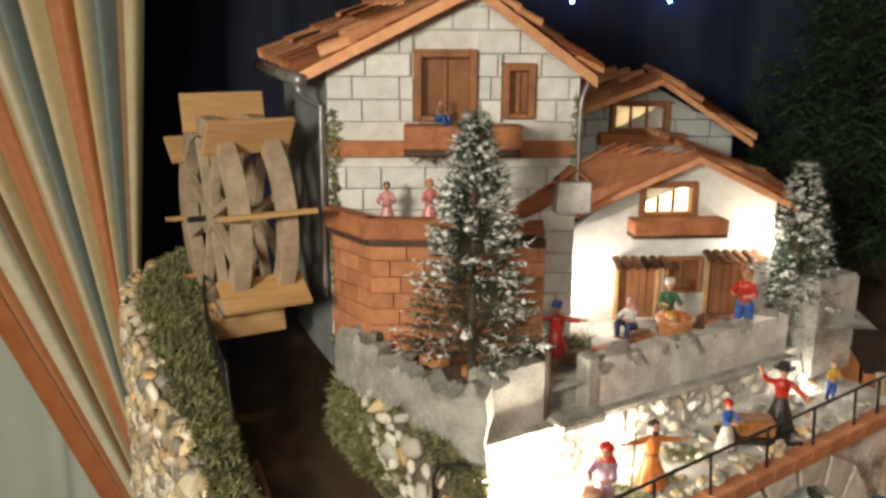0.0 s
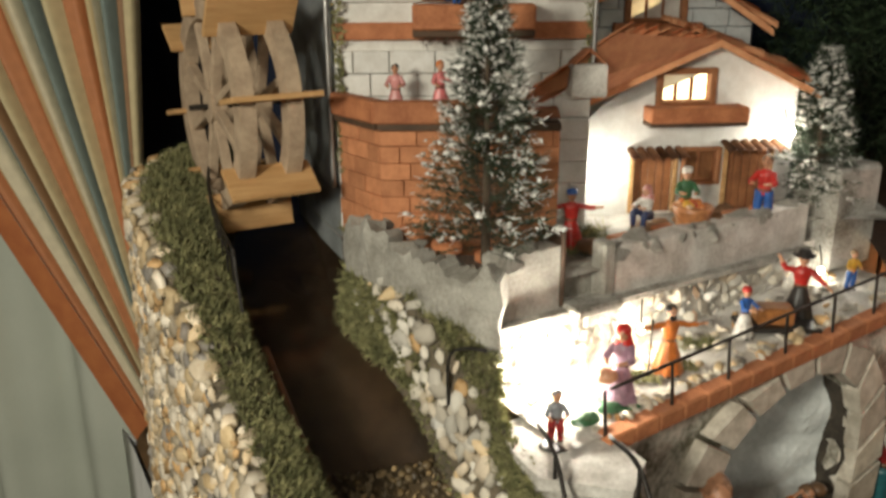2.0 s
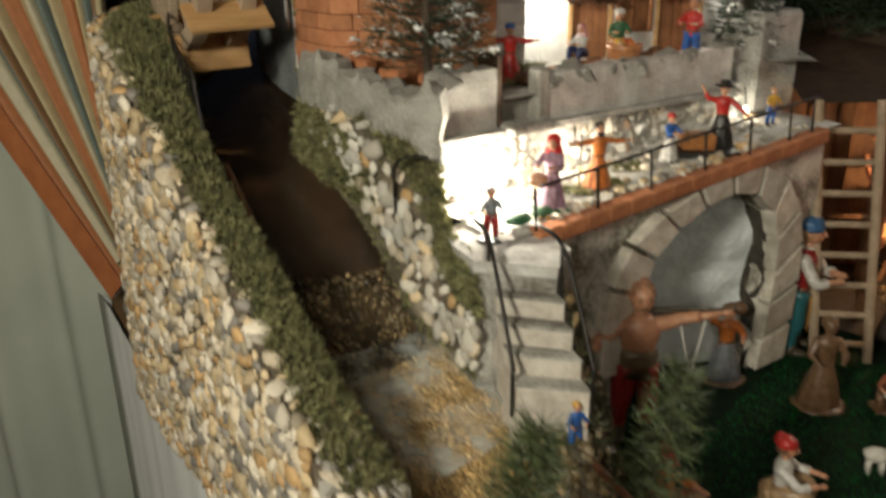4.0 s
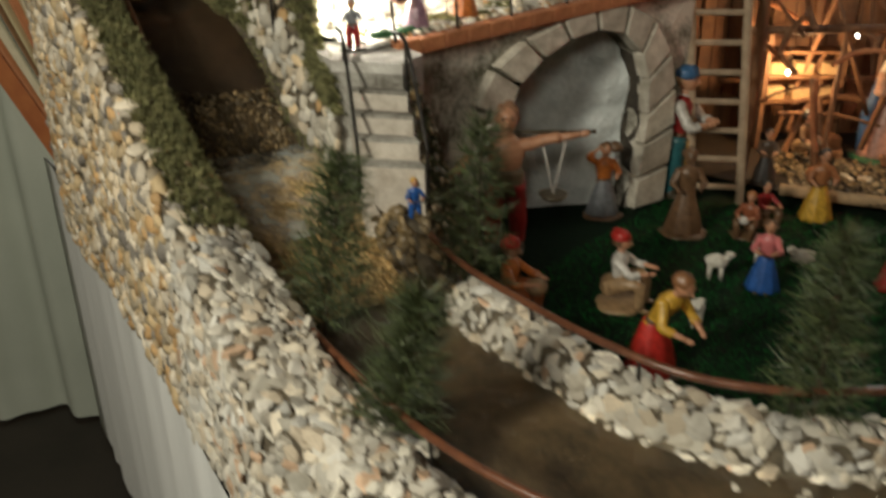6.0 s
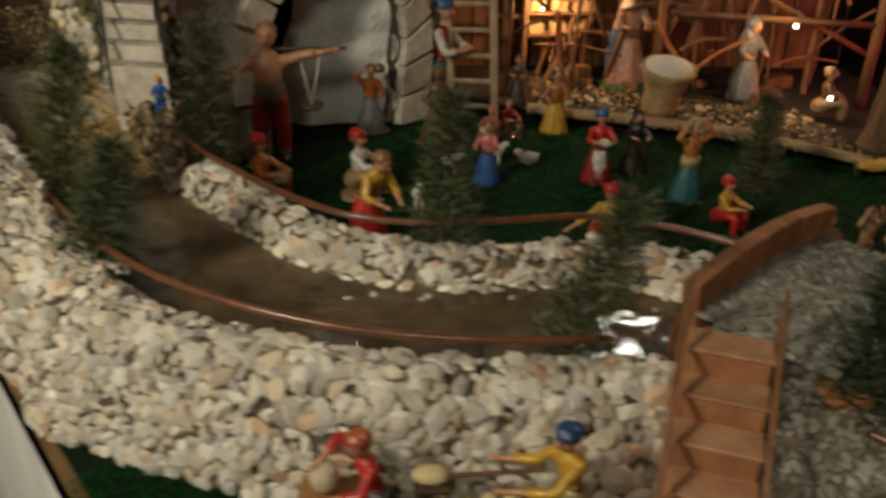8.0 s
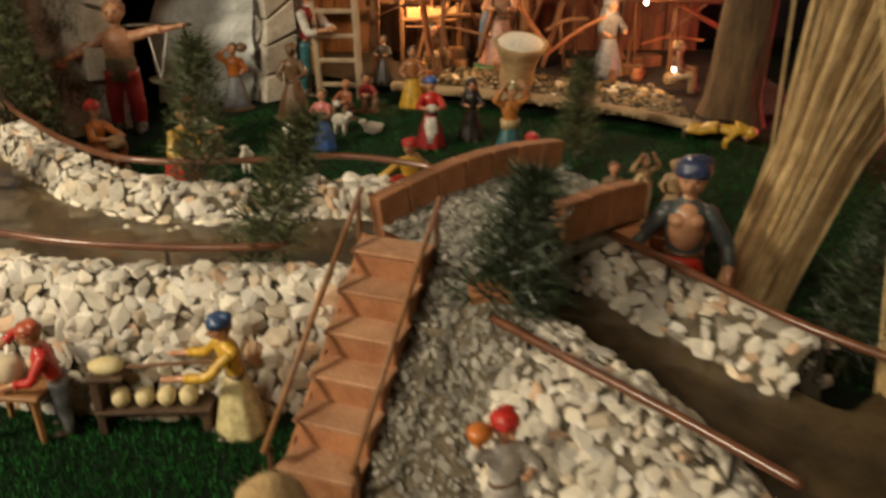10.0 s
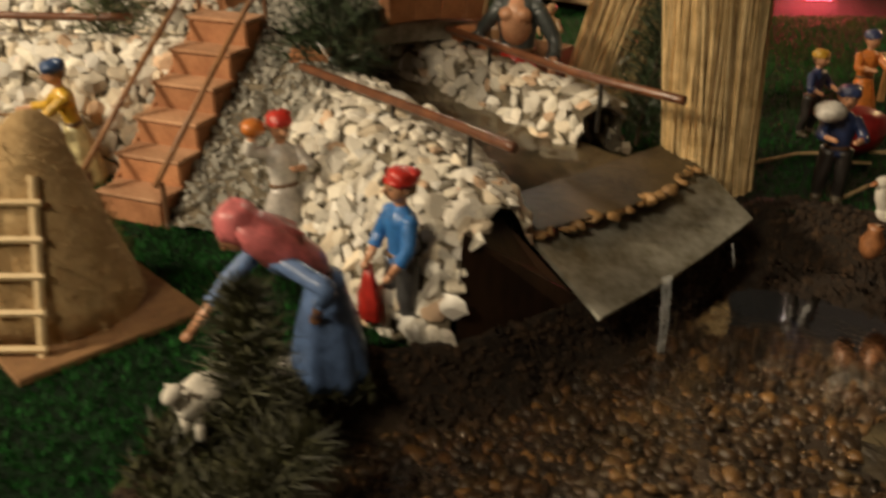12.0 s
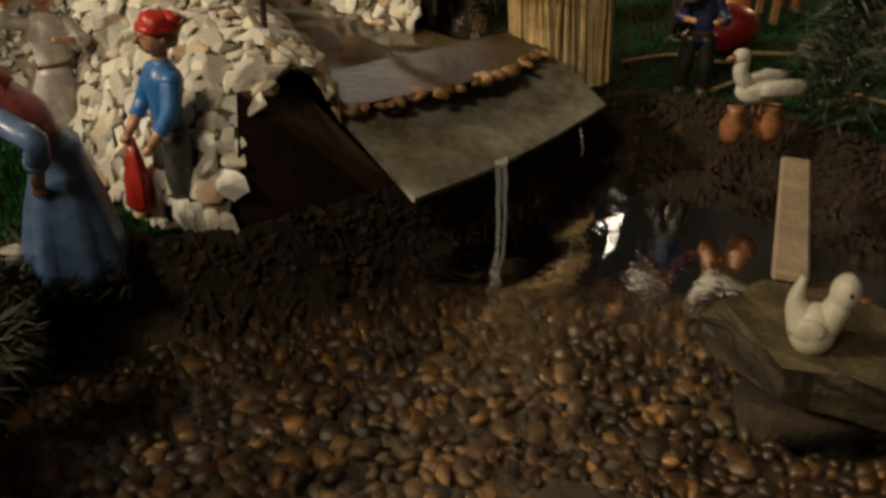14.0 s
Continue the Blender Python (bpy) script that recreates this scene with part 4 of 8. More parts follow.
terrace = thing("terrace", (0, 0, 0), "grey rough cement terrace with parapet and gate carrying the houses", "terrace", kind="structure")
tf = [(-0.095, 1.25), (-0.03, 1.17), (0.06, 1.10), (0.13, 1.06), (0.60, 1.40), (0.72, 1.40), (0.74, 1.75), (-0.25, 1.75), (-0.22, 1.5)]
bm = fill(tf, 0.485)
part("floor_slab", bm, CEMENT, terrace)
tm = frame_matrix(TA, TD)


def panel(bm, x0, x1, z0, z1, y0=0.0, y1=0.02, seed=0, rough=0.004, n=14):
    """An upright slab with an uneven crest, in the local frame."""
    rows = []
    for y in (y0, y1):
        for rev in ((0, 1) if y == y0 else (1, 0)):
            rows.append([Vector((x0 + (x1 - x0) * k / n, y, (z1 + rough * 1.5 * noise.noise(Vector((k * 0.7 + seed, 0, y)))) if rev else z0)) for k in range(n + 1)])
    tmp = loft(rows, CEMENT, close=False)
    tmp2 = bmesh.new()
    join(tmp2, tmp)
    ends = [[rows[j][k] for j in range(4)] for k in (0, n)]
    for e in ends:
        tmp2.faces.new([tmp2.verts.new(p) for p in e])
    bmesh.ops.remove_doubles(tmp2, verts=tmp2.verts[:], dist=1e-5)
    bmesh.ops.recalc_face_normals(tmp2, faces=tmp2.faces[:])
    return join(bm, tmp2)


for nm, x0, x1, z0, z1, lab in (("parapet", -0.01, 0.084, 0.445, 0.528, ""), ("parapet", 0.165, 0.555, 0.445, 0.510, ""), ("lower_wall", -0.02, 0.60, 0.355, 0.448, "white lit stone wall under the terrace")):
    o = part(nm, panel(bmesh.new(), x0, x1, z0, z1, 0.0, 0.03 if nm == "parapet" else 0.026, x0 * 50), FLANK if nm == "parapet" and x0 < 0 else PLASTER, terrace, lab)
    o.matrix_basis = tm if nm == "parapet" else tm @ Matrix.Translation((0, 0.006, 0))
o = part("sill", box(bmesh.new(), (-0.015, -0.016, 0.44), (0.56, 0.02, 0.447)), CEMENT, terrace)
o.matrix_basis = tm
for x in (0.162,):
    o = part("gate_post", box(bmesh.new(), (x - 0.010, -0.004, 0.445), (x + 0.010, 0.022, 0.520), None, 0.003), FLANK, terrace)
    o.matrix_basis = tm
o = part("gate", box(bmesh.new(), (0.087, 0.0, 0.447), (0.094, 0.05, 0.545), None, 0.002), DARKWOOD, terrace, "open dark wooden gate leaf")
o.matrix_basis = tm
o = part("gate_riser", box(bmesh.new(), (0.07, 0.024, 0.44), (0.18, 0.04, 0.488), None, 0.002), FLANK, terrace)
o.matrix_basis = tm
o = part("gate_step", box(bmesh.new(), (0.09, -0.03, 0.44), (0.165, 0.01, 0.452), None, 0.003), CEMENT, terrace)
o.matrix_basis = tm
# left flank of the terrace, sloping to the moss
lf = [[(-0.058, 1.215, 0.525), (-0.058, 1.208, 0.43)], [(-0.028, 1.172, 0.532), (-0.03, 1.165, 0.42)], [(0.02, 1.125, 0.522), (0.02, 1.118, 0.40)], [(0.07, 1.092, 0.516), (0.07, 1.085, 0.38)], [(0.135, 1.06, 0.518), (0.135, 1.054, 0.36)]]
crest = [p + Vector((0, 0, 0.016 * noise.noise(Vector((k * 0.23, 3, 0))) + 0.010 * noise.noise(Vector((k * 0.71, 9, 0))))) for k, p in enumerate(curve([r[0] for r in lf], 60))]
bm = loft([curve([Vector(a).lerp(Vector(b), k / 8) for k in range(9)], 9) for a, b in zip(crest, curve([r[1] for r in lf], 60))], PLASTER, rough=0.008, scale=38)
bmesh.ops.solidify(bm, geom=bm.faces[:], thickness=0.03)
part("flank", bm, FLANK, terrace)
mossy = [[Vector(b) + Vector((-0.032, -0.038, -0.03)), Vector(b).lerp(Vector(a), 0.22) + Vector((-0.026, -0.032, 0)), Vector(b).lerp(Vector(a), 0.42) + Vector((-0.022, -0.028, 0))] for a, b in zip(curve([r[0] for r in lf], 20), curve([r[1] for r in lf], 20))]
for o_, sd_ in ((1, 25), (-1, 26)):
    tufts(mossy, 0.0055, sd_, 0.012, MOSS, "moss", terrace, 0.0016, 9, 0.9, out=o_)
# broken lumps of cement along the crests
LUMPS = [rock_mesh("lump", FLANK, 200 + i, 16 + i, (1.0, 0.7, 0.75)) for i in range(6)]
EARTH = [rock_mesh("earth_lump", EARTHM, 210 + i, 20, (1.0, 0.8, 0.5), True) for i in range(4)]
rnd = random.Random(44)
for x0, x1, z0, n in ((0.0, 0.08, 0.526, 5), (0.17, 0.55, 0.505, 34)):
    for k in range(n):
        o = new("lump", rnd.choice(LUMPS))
        o.parent = terrace
        o.matrix_basis = tm @ Matrix.Translation((rnd.uniform(x0, x1), rnd.uniform(0.004, 0.026), z0 + rnd.uniform(-0.012, 0.004))) @ Matrix.Rotation(rnd.uniform(0, 6), 4, "Z") @ Matrix.Diagonal((*[rnd.uniform(0.022, 0.045)] * 3, 1))
for k in range(12):
    p = crest[rnd.randrange(4, 58)]
    o = new("lump", rnd.choice(LUMPS))
    o.parent = terrace
    o.matrix_basis = Matrix.Translation(p + Vector((rnd.uniform(0.004, 0.016), rnd.uniform(0.004, 0.018), rnd.uniform(-0.012, 0.0)))) @ Matrix.Rotation(rnd.uniform(0, 6), 4, "Z") @ Matrix.Diagonal((*[rnd.uniform(0.02, 0.036)] * 3, 1))
# brown earth heaps behind the parapet
for k in range(16):
    o = new("earth_lump", rnd.choice(EARTH))
    o.parent = terrace
    o.matrix_basis = tm @ Matrix.Translation((rnd.uniform(0.18, 0.55), rnd.uniform(0.035, 0.075), rnd.uniform(0.488, 0.505))) @ Matrix.Rotation(rnd.uniform(0, 6), 4, "Z") @ Matrix.Diagonal((*[rnd.uniform(0.03, 0.05)] * 3, 1))
for o_, sd_ in ((1, 27), (-1, 28)):
    tufts([[tm @ Vector((0.15 + 0.02 * i, 0.06 + 0.03 * j, 0.49 + 0.012 * (j == 1))) for i in range(5)] for j in range(3)], 0.0075, sd_, 0.016, MOSS, "moss", terrace, 0.0013, 6, 0.9, out=o_)
# stones laid against the lit wall under the terrace
clad(terrace, [[tm @ Vector((x, 0.004, z)) for x in [0.02 + 0.57 * k / 20 for k in range(21)]] for z in (0.36, 0.385, 0.41, 0.432)], 0.017, 0.020, CHIP_SHAPES, CHIPS, 45, most=120, name="stone", out=1, lean=0.5)
# rear pillar at the right end, with a planter
o = part("end_pillar", box(bmesh.new(), (0.59, -0.02, 0.40), (0.70, 0.06, 0.56), None, 0.006), CEMENT, terrace)
o.matrix_basis = tm
for k, x in enumerate((0.02, 0.2, 0.28, 0.34, 0.42, 0.48)):
    pot = bmesh.new()
    box(pot, (x, 0.03, 0.49), (x + 0.035, 0.05, 0.51), None, 0.003)
    o = solo("planter", pot, CLAY, "small terracotta planter on the terrace parapet", "planter", "planters", m=tm)

# deck in front of the terrace
deck = thing("deck", (0, 0, 0), "narrow stone deck with an orange brick edge and thin iron railing", "deck")
dm = frame_matrix(DA, DD)


def deck_z(s):
    return 0.352 + 0.075 * max(0.0, s - 0.03)


rows = [[(s, y, deck_z(s)) for y in (0.0, 0.04, 0.08, 0.14, 0.2)] for s in [-0.02 + 0.67 * k / 24 for k in range(25)]]
o = part("slab", loft(rows, PLASTER, rough=0.0015), PLASTER, deck)
o.matrix_basis = dm
bedge = [boxmesh((0, -0.010, -0.019), (0.038, 0.014, 0.003), CLAY, 0.002)]
for k in range(15):
    s = 0.03 + k * 0.0385
    b = new("brick", bedge[0])
    b.parent = deck
    b.matrix_basis = dm @ Matrix.Translation((s, 0, deck_z(s))) @ Matrix.Rotation(-0.075, 4, "Y")
rail_pts = [(s, 0.0, deck_z(s) + 0.058) for s in (0.035, 0.10, 0.22, 0.34, 0.46, 0.58)]
o = part("handrail", tube(bmesh.new(), curve(rail_pts, 24), 0.0022, 6), IRON, deck, smooth=True)
o.matrix_basis = dm
for s in (0.033, 0.135, 0.23, 0.335, 0.43, 0.52, 0.575):
    o = part("post", tube(bmesh.new(), [(s, 0.0, deck_z(s) - 0.01), (s - 0.006, 0.0, deck_z(s) + 0.058)], 0.0022, 6), IRON, deck)
    o.matrix_basis = dm
hoop = [(-0.085, 0.14, 0.352), (-0.085, 0.14, 0.42), (-0.075, 0.125, 0.437), (-0.06, 0.10, 0.44)]
o = part("hoop", tube(bmesh.new(), curve(hoop, 16), 0.002, 6), IRON, deck, smooth=True)
o.matrix_basis = dm
# white rubble along the deck's back
rnd = random.Random(15)
for k in range(240):
    s, y = rnd.uniform(-0.02, 0.6), 0.012 + 0.022 * rnd.random() if rnd.random() < 0.4 else 0.12 - abs(rnd.gauss(0, 0.028))
    ob = new("rubble_stone", rnd.choice(CHIP_SHAPES + PEBBLE_SHAPES))
    ob.parent = deck
    ob.matrix_basis = dm @ lay((s, y, deck_z(s) + 0.004), (0, 0, 1), rnd.uniform(0.010, 0.022), rnd)

# arch wall below the deck
awall = thing("arch_wall", (0, 0, 0), "grey cement wall with a stone arch under the deck", "wall", kind="structure")
AO = [(0.15, 0.10), (0.153, 0.20), (0.168, 0.262), (0.200, 0.300), (0.255, 0.332), (0.33, 0.354), (0.41, 0.366), (0.50, 0.352), (0.567, 0.275), (0.59, 0.17), (0.58, 0.0)]
AI = [(0.225, 0.10), (0.22, 0.20), (0.236, 0.256), (0.275, 0.293), (0.33, 0.32), (0.395, 0.332), (0.455, 0.32), (0.505, 0.27), (0.52, 0.18), (0.505, 0.0)]
ao, ai = curve([(x, 0, z) for x, z in AO], 40), curve([(x, 0, z) for x, z in AI], 40)
# wall left of, above and right of the opening
loop_out = [(-0.03, 0.0), (-0.03, deck_z(-0.03) - 0.012)] + [(0.03 + 0.6 * k / 8, deck_z(0.03 + 0.6 * k / 8) - 0.012) for k in range(9)] + [(0.63, 0.0)]
loop_in = [(p.x, p.z) for p in ai]
poly = loop_out + [(loop_in[-1][0], 0.0)] + [(x, z) for x, z in reversed(loop_in)] + [(loop_in[0][0], 0.0)]
tmp = fill(poly, 0.0)
for v in tmp.verts:
    v.co = Vector((v.co.x, 0.004 * noise.noise(v.co * 30), v.co.y))
ext = bmesh.ops.extrude_face_region(tmp, geom=tmp.faces[:])
for v in ext["geom"]:
    if isinstance(v, bmesh.types.BMVert):
        v.co.y += 0.05
bmesh.ops.recalc_face_normals(tmp, faces=tmp.faces[:])
o = part("body", tmp, ARCHWALL, awall)
o.matrix_basis = dm @ Matrix.Translation((0, 0.012, 0))
for k in range(13):
    i0, i1 = k * 3, k * 3 + 3
    gap = 0.06
    q = [ai[i0].lerp(ai[i1], gap), ai[i0].lerp(ai[i1], 1 - gap), ao[i0].lerp(ao[i1], 1 - gap), ao[i0].lerp(ao[i1], gap)]
    bm = bmesh.new()
    fv, bv = [bm.verts.new(p + Vector((0, -0.008, 0))) for p in q], [bm.verts.new(p + Vector((0, 0.02, 0))) for p in q]
    bm.faces.new(fv), bm.faces.new(bv[::-1])
    for j in range(4):
        bm.faces.new((fv[j], bv[j], bv[(j + 1) % 4], fv[(j + 1) % 4]))
    bmesh.ops.recalc_face_normals(bm, faces=bm.faces[:])
    bmesh.ops.bevel(bm, geom=bm.edges[:], offset=0.002, segments=1, affect="EDGES")
    o = part("voussoir", bm, LIMEST, awall)
    o.matrix_basis = dm
# vault in the darkened colour that stands for its shade
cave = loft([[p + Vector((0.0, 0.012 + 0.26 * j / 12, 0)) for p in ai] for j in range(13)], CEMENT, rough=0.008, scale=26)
o = part("vault", cave, SHADEVAULT, awall, "rough vault with its shade painted dark")
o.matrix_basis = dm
pane_rows = [[Vector((0.33 + 0.26 * max(0.0, z - 0.16) + (0.53 - 0.33 - 0.26 * max(0.0, z - 0.16)) * k / 16, 0.13 - 0.10 * k / 16 + 0.012 * math.sin(z * 12), z)) for k in range(17)] for z in [0.36 * j / 20 for j in range(21)]]
o = part("lining", loft(pane_rows, FOIL, rough=0.012, scale=22), FOIL, awall, "pale crumpled foil lining in the arch")
o.matrix_basis = dm
# near-black sheet painted in for the unlit depth of the arch
o = part("vault_back", box(bmesh.new(), (0.2, 0.27, 0.0), (0.55, 0.28, 0.36)), UNLITDEEP, awall)
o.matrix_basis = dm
# stairs from the landing
stairs = thing("stone_stairs", (0, 0, 0), "short grey stone stairs with thin iron handrails below the white landing", "stairs")
LZ = 0.335
ST, SF = (Vector((0.190, 0.893, LZ)), Vector((0.264, 0.873, LZ))), (Vector((0.218, 0.795, 0.232)), Vector((0.297, 0.785, 0.232)))
for k in range(4):
    u0, u1 = k / 4, (k + 1) / 4
    z = LZ - (k + 0.8) * (LZ - 0.236) / 4
    q = [ST[0].lerp(SF[0], u0), ST[1].lerp(SF[1], u0), ST[1].lerp(SF[1], u1), ST[0].lerp(SF[0], u1)]
    for nm, lo_z, hi_z, mt, grow in (("riser", z - 0.10, z - 0.004, PALESTEP, 0.0), ("tread", z - 0.004, z, CEMENT, 0.0015)):
        bm = bmesh.new()
        c = (q[0] + q[2]) / 2
        qq = [p + (p - c).normalized() * grow for p in q]
        lo_, hi_ = [bm.verts.new((p.x, p.y, lo_z)) for p in qq], [bm.verts.new((p.x, p.y, hi_z)) for p in qq]
        bm.faces.new(hi_), bm.faces.new(lo_[::-1])
        for j in range(4):
            bm.faces.new((lo_[j], lo_[(j + 1) % 4], hi_[(j + 1) % 4], hi_[j]))
        bmesh.ops.recalc_face_normals(bm, faces=bm.faces[:])
        bmesh.ops.bevel(bm, geom=bm.edges[:], offset=0.0012, segments=1, affect="EDGES")
        part(nm, bm, mt, stairs)
for side in (0, 1):
    a, b = ST[side], SF[side]
    up = Vector((0, 0, 0.04))
    off = Vector((-0.004 + 0.008 * side, 0, 0))
    part("handrail", tube(bmesh.new(), curve([a + Vector((-0.02, 0.05, 0.045)), a + up + off, a.lerp(b, 0.5) + up + off, b + up * 0.6 + off], 20), 0.0026, 6), IRON, stairs, smooth=True)
    for u in (0.02, 0.95):
        p = a.lerp(b, u) + off
        part("post", tube(bmesh.new(), [p + Vector((0, 0, -0.04)), p + up * (1 - 0.35 * u)], 0.0022, 6), IRON, stairs)
# landing slab, lit white, and the cement mass under it
lp = [(0.126, 0.992), (0.146, 0.935), (0.170, 0.891), (0.264, 0.872), (0.285, 0.93), (0.235, 1.02), (0.168, 1.03)]
bm = bmesh.new()
f = bm.faces.new([bm.verts.new((x, y, LZ + 0.012)) for x, y in lp])
ext = bmesh.ops.extrude_face_region(bm, geom=[f])
for v in ext["geom"]:
    if isinstance(v, bmesh.types.BMVert):
        v.co.z -= 0.014
bmesh.ops.recalc_face_normals(bm, faces=bm.faces[:])
part("landing", bm, PLASTER, stairs, "white brightly lit landing slab")
rows = [[Vector((x, y, z)) + 0.004 * noise.noise_vector(Vector((x * 30, y * 30, z * 30))) for x, y in lp + lp[:1]] for z in (0.334, 0.28, 0.2, 0.1, 0.0)]
part("landing_block", loft(rows, CEMENT), CEMENT, stairs)
# cement cheek between stairs and stream, and the rubble slope under the last step
rows = [[(0.15, 0.975, 0.20), (0.155, 0.955, 0.27), (0.188, 0.893, 0.325)], [(0.185, 0.90, 0.175), (0.19, 0.885, 0.235), (0.200, 0.865, 0.29)], [(0.225, 0.84, 0.15), (0.222, 0.82, 0.19), (0.222, 0.80, 0.20)], [(0.265, 0.775, 0.11), (0.262, 0.765, 0.135), (0.262, 0.755, 0.15)], [(0.30, 0.71, 0.095), (0.30, 0.70, 0.11), (0.305, 0.695, 0.115)]]
part("side_slope", loft([curve(r, 7) for r in rows], CEMENT, rough=0.003), CEMENT, stairs)
rows = [[(0.20, 0.88, 0.10), (0.22, 0.82, 0.178), (0.30, 0.80, 0.178), (0.33, 0.86, 0.06), (0.35, 0.92, 0.0)], [(0.225, 0.83, 0.10), (0.24, 0.78, 0.165), (0.30, 0.77, 0.165), (0.345, 0.82, 0.05), (0.37, 0.86, 0.0)], [(0.262, 0.77, 0.09), (0.27, 0.74, 0.135), (0.32, 0.735, 0.13), (0.36, 0.77, 0.04), (0.385, 0.80, 0.0)], [(0.31, 0.68, 0.08), (0.315, 0.675, 0.10), (0.345, 0.685, 0.09), (0.375, 0.71, 0.03), (0.40, 0.74, 0.0)]]
foot_rows = [curve(r, 10) for r in rows]
part("foot_bank", loft(foot_rows, STONECORE, rough=0.005), STONECORE, stairs)
clad(stairs, foot_rows, 0.017, 0.019, PEBBLE_SHAPES, SPILLPEB, 47, most=0, name="foot_stone", lean=0.5)
clad(stairs, foot_rows, 0.017, 0.019, PEBBLE_SHAPES, SPILLPEB, 48, most=0, name="foot_stone", lean=0.5, out=-1)
side_rows = [curve(r, 8) for r in ([(0.272, 0.885, 0.33), (0.30, 0.885, 0.25), (0.335, 0.885, 0.12), (0.35, 0.875, 0.0)], [(0.285, 0.84, 0.275), (0.312, 0.84, 0.20), (0.342, 0.845, 0.09), (0.358, 0.845, 0.0)], [(0.302, 0.785, 0.20), (0.325, 0.79, 0.14), (0.35, 0.80, 0.05), (0.365, 0.80, 0.0)])]
side_rows = [[r[j] for r in side_rows] for j in range(8)]
side_rows = [curve(r, 10) for r in side_rows]
part("rubble_bank", loft(side_rows, STONECORE, rough=0.005), STONECORE, stairs)
for o_, sd_ in ((1, 49), (-1, 50)):
    clad(stairs, side_rows, 0.022, 0.021, CHIP_SHAPES, SPILLPEB, sd_, most=0, name="bank_stone", lean=0.6, out=o_)
    tufts(side_rows, 0.007, sd_ + 2, 0.012, DULLGREEN, "moss", stairs, 0.0016, 8, 0.9, out=o_)

# ---- houses ----


def minus(span, holes):
    """The parts of an interval outside the holes."""
    out = [span]
    for a, b in holes:
        nxt = []
        for x0, x1 in out:
            if b <= x0 or a >= x1:
                nxt.append((x0, x1))
            else:
                if a > x0:
                    nxt.append((x0, a))
                if b < x1:
                    nxt.append((b, x1))
        out = nxt
    return out


def block_wall(parent, m, width, z0, roofline, row, length, openings, mat, seed, name="brick"):
    """Courses of blocks in front of a mortar slab, cut to the roofline and the openings."""
    rnd = random.Random(seed)
    z, k = z0, 0
    while z < max(roofline(x * width / 20) for x in range(21)):
        x = -(length * 0.5) * (k % 2)
        while x < width:
            step = length * rnd.uniform(0.85, 1.15)
            a, b = max(0.0, x), min(width, x + step)
            holes = [(o[0], o[1]) for o in openings if o[2] < z + row - 0.002 and o[3] > z + 0.002]
            for c, d in minus((a, b), holes):
                c, d = c + 0.0007, d - 0.0007
                t0, t1 = min(z + row - 0.0013, roofline(c)), min(z + row - 0.0013, roofline(d))
                if d - c < 0.004 or max(t0, t1) - z < 0.006:
                    continue
                y = rnd.uniform(-0.0018, 0.0006)
                bm = bmesh.new()
                v = [bm.verts.new(p) for p in ((c, y, z), (d, y, z), (d, y, max(t1, z + 0.001)), (c, y, max(t0, z + 0.001)), (c, 0.01, z), (d, 0.01, z), (d, 0.01, max(t1, z + 0.001)), (c, 0.01, max(t0, z + 0.001)))]
                for f in ((0, 1, 2, 3), (1, 5, 6, 2), (5, 4, 7, 6), (4, 0, 3, 7), (3, 2, 6, 7), (4, 5, 1, 0)):
                    bm.faces.new([v[i] for i in f])
                bmesh.ops.bevel(bm, geom=[e for e in bm.edges if all(q.co.y < 0.005 for q in e.verts)], offset=0.0012, segments=1, affect="EDGES")
                part(name, bm, mat, parent).matrix_basis = Matrix()
            x += step
        z += row
        k += 1


def window(parent, x0, x1, z0, z1, pane_mat, bars=1, bar=0.009, depth=0.018, label="brown wooden window"):
    w = new("window")
    w.parent = parent
    w["label"] = label
    for lo, hi in (((x0, -0.008, z0), (x0 + bar, depth, z1)), ((x1 - bar, -0.008, z0), (x1, depth, z1)), ((x0 + bar, -0.008, z1 - bar), (x1 - bar, depth, z1)), ((x0 + bar, -0.008, z0), (x1 - bar, depth, z0 + bar * 0.7))):
        part("frame", boxmesh(lo, hi, WINWOOD, 0.0012), None, w)
    xs = [x0 + bar + (x1 - x0 - 2 * bar) * k / (bars + 1) for k in range(bars + 2)]
    for k in range(bars + 1):
        part("pane", boxmesh((xs[k], depth * 0.7, z0 + bar * 0.7), (xs[k + 1], depth * 0.7 + 0.002, z1 - bar), pane_mat), None, w)
        if k:
            part("mullion", boxmesh((xs[k] - 0.0025, depth * 0.4, z0 + bar * 0.7), (xs[k] + 0.0025, depth * 0.65, z1 - bar), WINWOOD, 0.0006), None, w)
    return w


def tile_mesh(length, width):
    bm = bmesh.new()
    rings = []
    for x, r, lift in ((0, 0.5, 0.0), (length, 0.42, -0.0)):
        rings.append([bm.verts.new((x, width * r * math.cos(a), width * r * 0.75 * math.sin(a) + lift)) for a in [math.pi * k / 6 for k in range(7)]])
    for k in range(6):
        bm.faces.new((rings[0][k], rings[0][k + 1], rings[1][k + 1], rings[1][k]))
    bmesh.ops.solidify(bm, geom=bm.faces[:], thickness=0.0018)
    return finish(bm, "tile", TILE)


